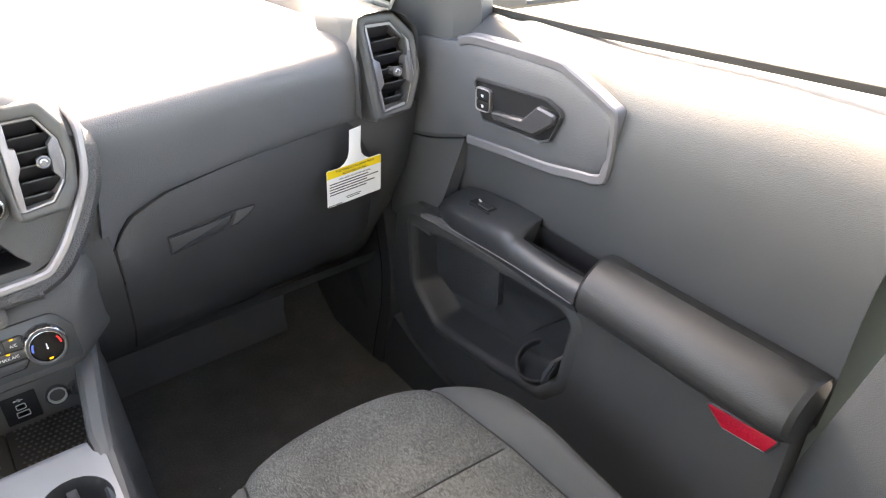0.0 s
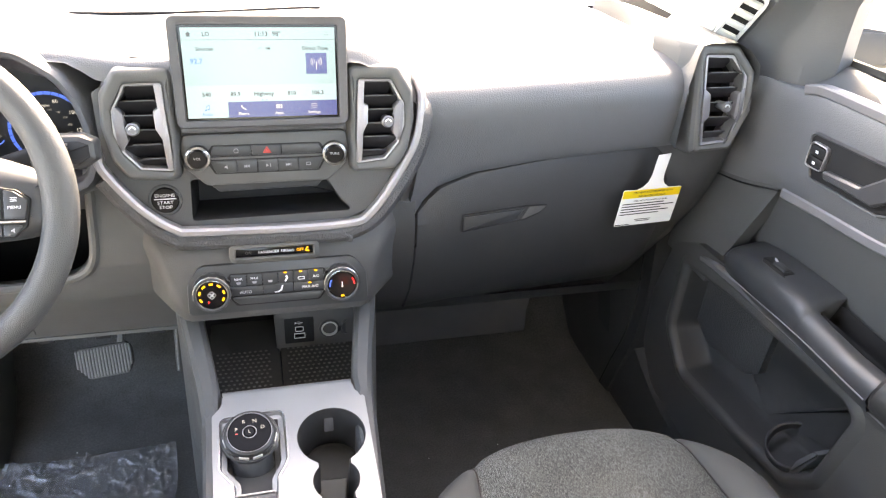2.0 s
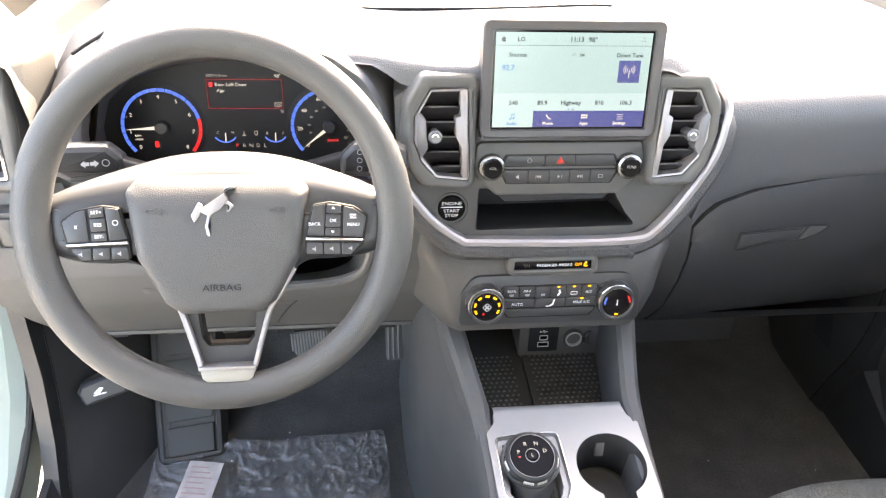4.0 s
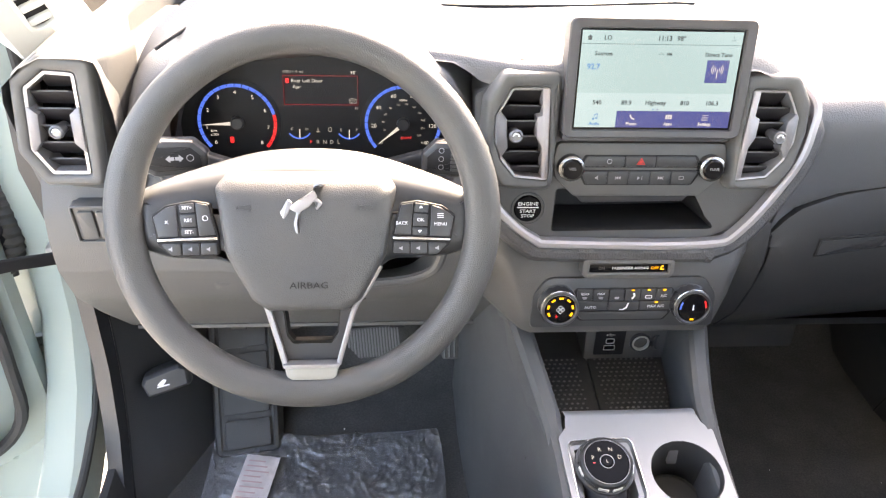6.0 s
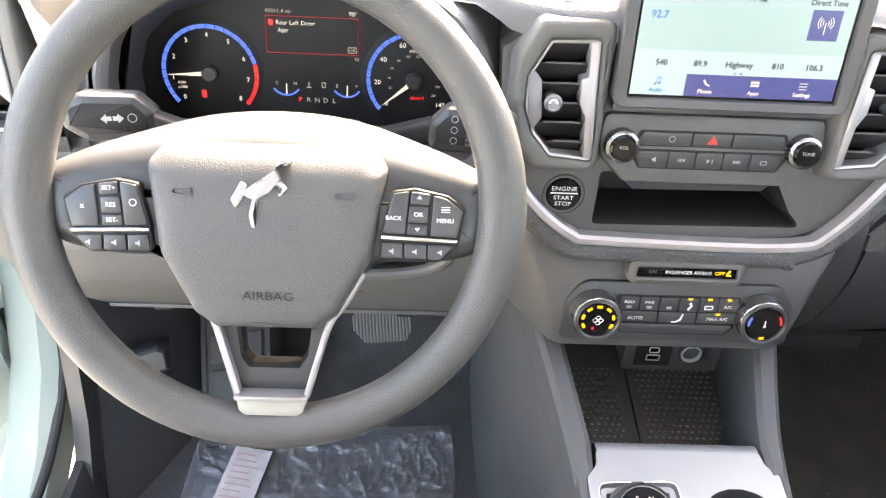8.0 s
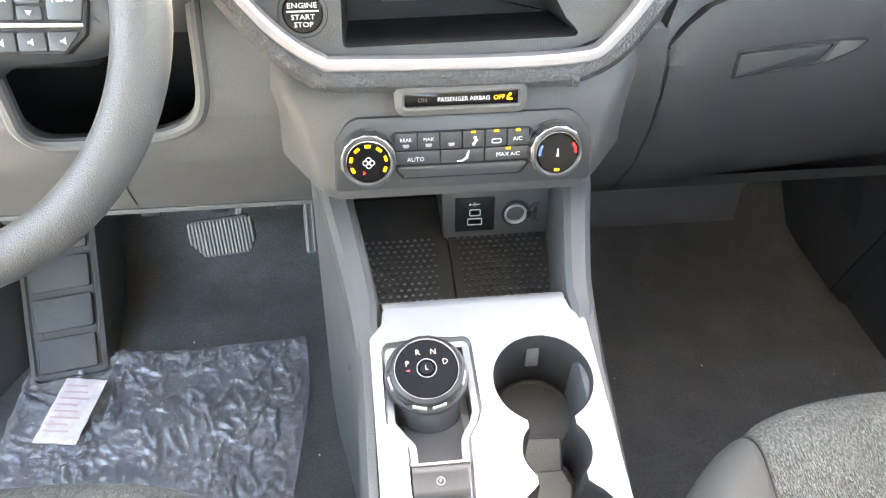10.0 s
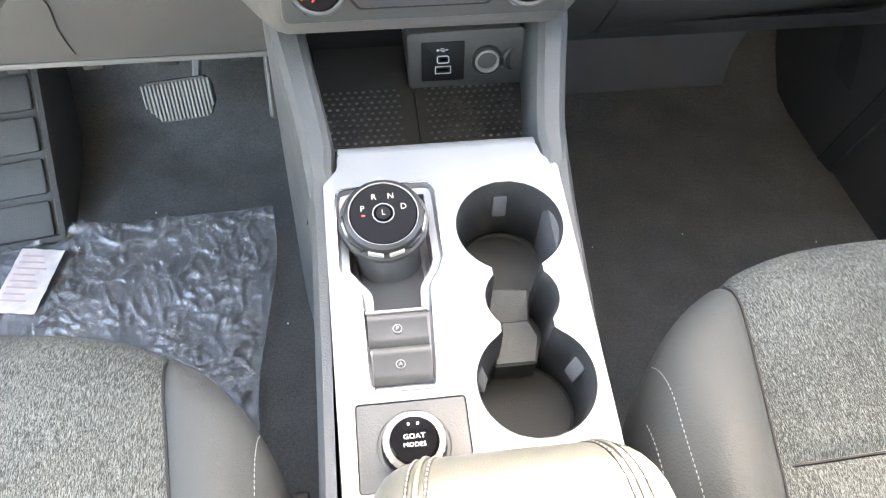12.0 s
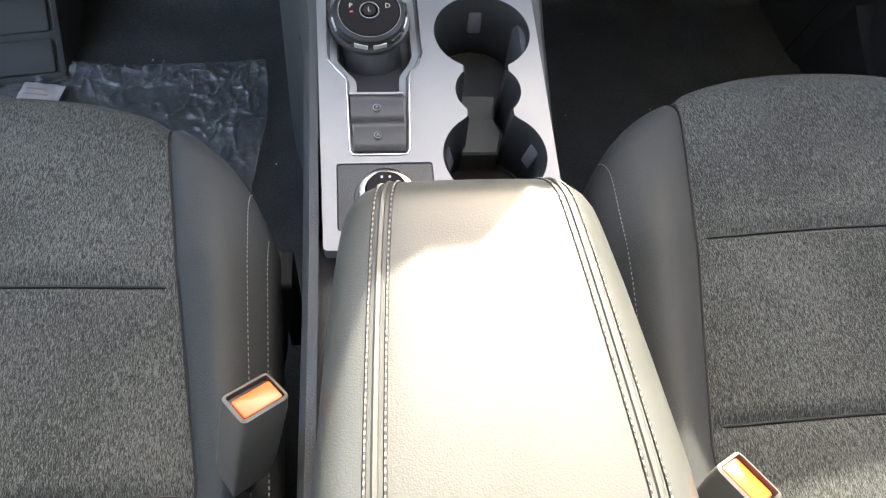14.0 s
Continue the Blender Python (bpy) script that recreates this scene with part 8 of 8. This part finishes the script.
def driver_door():
    hx, hy = -0.885, 0.235
    M = Matrix.Translation((hx, hy, 0)) @ Matrix.Rotation(radians(31), 4, "Z")
    d = root("door_driver", (hx, hy, 0.05), "open pale green-grey driver door on its hinges", "door")
    rows = []
    for z, t in ((0.04, 0.03), (0.10, 0.055), (0.30, 0.07), (0.50, 0.07), (0.72, 0.06), (0.80, 0.05)):
        rows.append([M @ Vector((x, y, z)) for x, y in ((-0.02, 0.0), (-0.004, -0.010), (0.0, -t), (-0.015, -t - 0.02), (-0.06, -t - 0.025), (-0.95, -t - 0.02), (-0.95, 0.03), (-0.4, 0.05), (-0.02, 0.03))])
    part("shell", grid(rows, close=True), PAINT, d, "pale painted shell")
    rows = [[M @ Vector((x, -t - 0.045 - 0.02 * math.sin(max(0, min(1, (z - 0.1) / 0.6)) * math.pi), z)) for x in (-0.13, -0.15, -0.3, -0.6, -0.93)] for z, t in ((0.09, 0.06), (0.25, 0.07), (0.45, 0.07), (0.62, 0.065), (0.78, 0.055))]
    part("inner_trim", thick(grid(rows), 0.01), PLASTIC, d, "dark inner trim")
    line = [M @ Vector(p) for p in smooth_line([(-0.05, -0.09, 0.78), (-0.045, -0.10, 0.55), (-0.045, -0.10, 0.30), (-0.07, -0.095, 0.14), (-0.20, -0.085, 0.085), (-0.5, -0.085, 0.075)], 6)]
    part("seal", tube(line, 0.010, 8), RUBBER, d, "black rubber seal")
    part("wiring_plug", slab(M @ Matrix.Translation((-0.003, -0.045, 0.45)) @ Matrix.Rotation(radians(90), 4, "Y"), rpoly(rect(-0.05, -0.018, 0.05, 0.018), 0.006), -0.005, 0.012, 0.003), BLACK, d, "black wiring plug")
    part("hole_plug", knob(M @ Matrix.Translation((0.0, -0.04, 0.16)) @ Matrix.Rotation(radians(90), 4, "Y"), 0, 0, 0.012, -0.004, 0.003, 20), RUBBER, d)
    return d


driver_door()


# ---- seat stitching, levers and buckles ----
def stitch_row(points, name, parent, w=0.00065, step=0.0042):
    """Single stitches laid along a line."""
    bm = bmesh.new()
    P = [Vector(p) for p in points]
    acc = 0.0
    for a, b in zip(P, P[1:]):
        ln = (b - a).length
        t = (b - a).normalized()
        while acc < ln:
            c = a + t * acc
            side = t.cross(Vector((0, 0, 1))).normalized()
            up = side.cross(t)
            h = 0.0015
            vs = []
            for sx, sw, sz in ((-h, 0, -0.0006), (-h * 0.6, w * 0.6, 0.0004), (h * 0.6, w * 0.6, 0.0004), (h, 0, -0.0006), (h * 0.6, -w * 0.6, 0.0004), (-h * 0.6, -w * 0.6, 0.0004)):
                vs.append(bm.verts.new(c + t * sx + side * sw + up * (sz + 0.0006)))
            bm.faces.new(vs)
            acc += step
        acc -= ln
    ob = part(name, bm, STITCH, parent, "pale thread stitches", 0)
    ob["kind"] = "stuff"
    return ob


for st, at in ((seat_p, seat_p_at), (seat_d, seat_d_at)):
    for s in (-1, 1):
        pts = [at(s * 0.905, 0.02 + 0.95 * k / 60) + Vector((0, 0, 0.0008)) for k in range(61)]
        stitch_row(pts, "stitching", st)
        stitch_row([at(s * 0.972, 0.10 + 0.87 * k / 60) + Vector((0, 0, 0.0008)) for k in range(61)], "stitching", st)
        bmv = tube([p + Vector((-s * 0.003, 0, -0.0016)) for p in pts], 0.0016, 6)
        part("seam_welt", bmv, VINYL, st)

for st, at in ((seat_p, seat_p_at), (seat_d, seat_d_at)):
    for s0 in (0.30, 0.56):
        part("cross_seam", tube([at(-0.615 + 1.23 * k / 30, s0) + Vector((0, 0, 0.0008)) for k in range(31)], 0.0013, 6), BLACK, st, "dark sewn seam")
    for s in (-1, 1):
        part("side_seam", tube([at(s * 0.62, 0.004 + 0.99 * k / 50) + Vector((0, 0, 0.0008)) for k in range(51)], 0.0013, 6), BLACK, st, "dark sewn seam")

for off in (-1, 1):
    for k in (-0.0052, 0.0052):
        pts = []
        for i in range(60):
            y = -0.3985 - 0.53 * (i / 59) ** 2.0
            hw, top = arm_section(y)
            q = off * 0.665 * hw
            cx = min(abs(q + k) / hw, 0.985)
            th = math.acos(min(1, cx ** (1 / 0.40)))
            pts.append((q + k + 0.014, y, 0.362 + (top - 0.362) * math.sin(th) ** 0.42 + 0.0005))
        # no groove is cut: a dark tube stands in for its shade
        part("seam_shade", tube([Vector(p) - Vector((0, 0, 0.0006)) for p in pts], 0.0011, 6), DARKVINYL, arm, "dark line painted as the sewn groove's shade under the stitches")
        stitch_row(pts, "stitching", arm, 0.0009)
    pts = []
    for i in range(60):
        y = -0.3985 - 0.53 * (i / 59) ** 2.0
        hw, top = arm_section(y)
        q = off * 0.665 * hw
        th = math.acos(min(1, (abs(q) / hw) ** (1 / 0.40)))
        pts.append((q + 0.014, y, 0.362 + (top - 0.362) * math.sin(th) ** 0.42 - 0.0004))
    part("seam_welt", tube(pts, 0.0022, 6), ARMVINYL, arm)


def buckle(at, lean, turn, label):
    M = Matrix.Translation(at) @ Matrix.Rotation(radians(lean), 4, "Y") @ Matrix.Rotation(radians(-12), 4, "X") @ Matrix.Rotation(radians(turn), 4, "Z")
    b = root("seat_belt_buckle", at, label, "seat belt buckle", "belt buckles")
    o = rpoly(rect(-0.016, -0.011, 0.016, 0.011), 0.004)
    part("case", loops(M, [(inset(rpoly(rect(-0.016, -0.011, 0.016, 0.011), 0.004), 0.003), -0.085), (o, -0.060), (inset(o, -0.001), -0.01), (o, 0.0), (inset(o, 0.002), 0.001), (inset(o, 0.0022), -0.004)], True, True), BUCKLE, b, "dark grey case")
    part("release_button", slab(M, rpoly(rect(-0.0135, -0.0090, 0.0125, 0.0046), 0.002), -0.006, 0.0016, 0.001), ORANGE, b, "orange release button")
    part("slot", slab(M, rect(-0.013, 0.0052, 0.012, 0.0080), -0.006, -0.002, 0), BLACK, b)
    part("stem", tube([M @ Vector((0, 0, -0.08)), M @ Vector((0, 0, -0.14)), M @ Vector((0, 0.01, -0.20))], 0.008, 8), BLACK, b)
    return b


BUCKLE = mat("dark_grey_buckle", (0.10, 0.095, 0.09), 0.4)
buckle((-0.120, -0.545, 0.420), 12, 38, "dark seat belt buckle with orange button by the driver seat")
buckle((0.150, -0.610, 0.420), 8, -62, "dark seat belt buckle with orange button by the passenger seat")


def seat_slide(s, y, label):
    a = root("seat_bracket", (s * 0.118, y, 0.2), label, "bracket", "seat brackets")
    part("plate", slab(frame_of((s * 0.122, y, 0.25), 0, 90), rpoly(rect(-0.02, -0.06, 0.02, 0.045), 0.006), -0.004, 0.006, 0.002), BLACK, a)
    part("clip", slab(frame_of((s * 0.130, y, 0.27), 0, 90), rpoly(rect(-0.012, -0.02, 0.012, 0.012), 0.003), -0.01, 0.004, 0.001), CHROME, a, "bright metal clip")
    return a


seat_slide(-1, -0.375, "black metal bracket between driver seat and console")
seat_slide(1, -0.365, "black metal bracket between passenger seat and console")


# ---- outside ----
def parked_truck():
    base = Matrix.Translation((7.05, 2.55, -0.46)) @ Matrix.Rotation(radians(-62), 4, "Z")
    t = root("parked_truck", (7.05, 2.55, -0.46), "parked pickup truck with knobbly tyres on the concrete", "truck")
    def P(pts):
        return [base @ Vector(p) for p in pts]
    rows = []
    for x, w, zb, zt in ((-2.6, 0.80, 0.55, 1.0), (-2.5, 0.92, 0.45, 1.12), (-1.2, 0.95, 0.42, 1.18), (0.4, 0.95, 0.42, 1.18), (1.6, 0.94, 0.42, 1.15), (2.5, 0.88, 0.45, 1.08), (2.7, 0.75, 0.55, 0.95)):
        rows.append(P([(x, -w * 0.95, zb), (x, -w, zb + 0.12), (x, -w, zt - 0.15), (x, -w * 0.94, zt), (x, w * 0.94, zt), (x, w, zt - 0.15), (x, w, zb + 0.12), (x, w * 0.95, zb)]))
    part("body", grid(rows, close=True), TRUCKPAINT, t, "pale painted body")
    rows = []
    for z, x0, x1, w in ((1.15, -0.9, 1.45, 0.88), (1.45, -0.75, 1.05, 0.80), (1.75, -0.55, 0.65, 0.70), (1.80, -0.45, 0.5, 0.62)):
        rows.append(P([(x0, -w, z), (x1, -w, z), (x1, w, z), (x0, w, z)]))
    bm = grid(rows, close=True)
    part("cab", bm, GLOSS, t, "dark glazed cab")
    for x in (-1.6, 1.65):
        for s in (-1, 1):
            W = base @ Matrix.Translation((x, s * 0.86, 0.40)) @ Matrix.Rotation(radians(90), 4, "X")
            wh = part("wheel", loops(W, [(circle(0, 0, 0.24, 40), -0.13), (circle(0, 0, 0.37, 40), -0.135), (circle(0, 0, 0.395, 40), -0.10), (circle(0, 0, 0.40, 40), 0.0), (circle(0, 0, 0.395, 40), 0.10), (circle(0, 0, 0.37, 40), 0.135), (circle(0, 0, 0.24, 40), 0.13)], True, True), RUBBER, t, "black tyre")
            part("rim", loops(W, [(circle(0, 0, 0.235, 30), -0.138), (circle(0, 0, 0.10, 30), -0.115), (circle(0, 0, 0.10, 30), 0.115), (circle(0, 0, 0.235, 30), 0.138)], True, True), STEEL, wh, "metal rim")
            tb = bmesh.new()
            for k in range(40):
                th = 2 * math.pi * k / 40
                for j, off in ((-0.09, 0.0), (-0.03, 0.5), (0.03, 0.0), (0.09, 0.5)):
                    q = W @ Matrix.Rotation(th + off * 2 * math.pi / 40, 4, "Z") @ Matrix.Translation((0.40, 0, j)) @ Matrix.Rotation(radians(90), 4, "Y")
                    slab(q, rect(-0.024, -0.022, 0.024, 0.022), -0.01, 0.010, 0, tb)
            part("tread", tb, RUBBER, wh, "knobbly tread", 0)
    return t


TRUCKPAINT = mat("pale_truck_paint", (0.62, 0.63, 0.62), 0.3, coat=0.6, vary=0.04)
parked_truck()
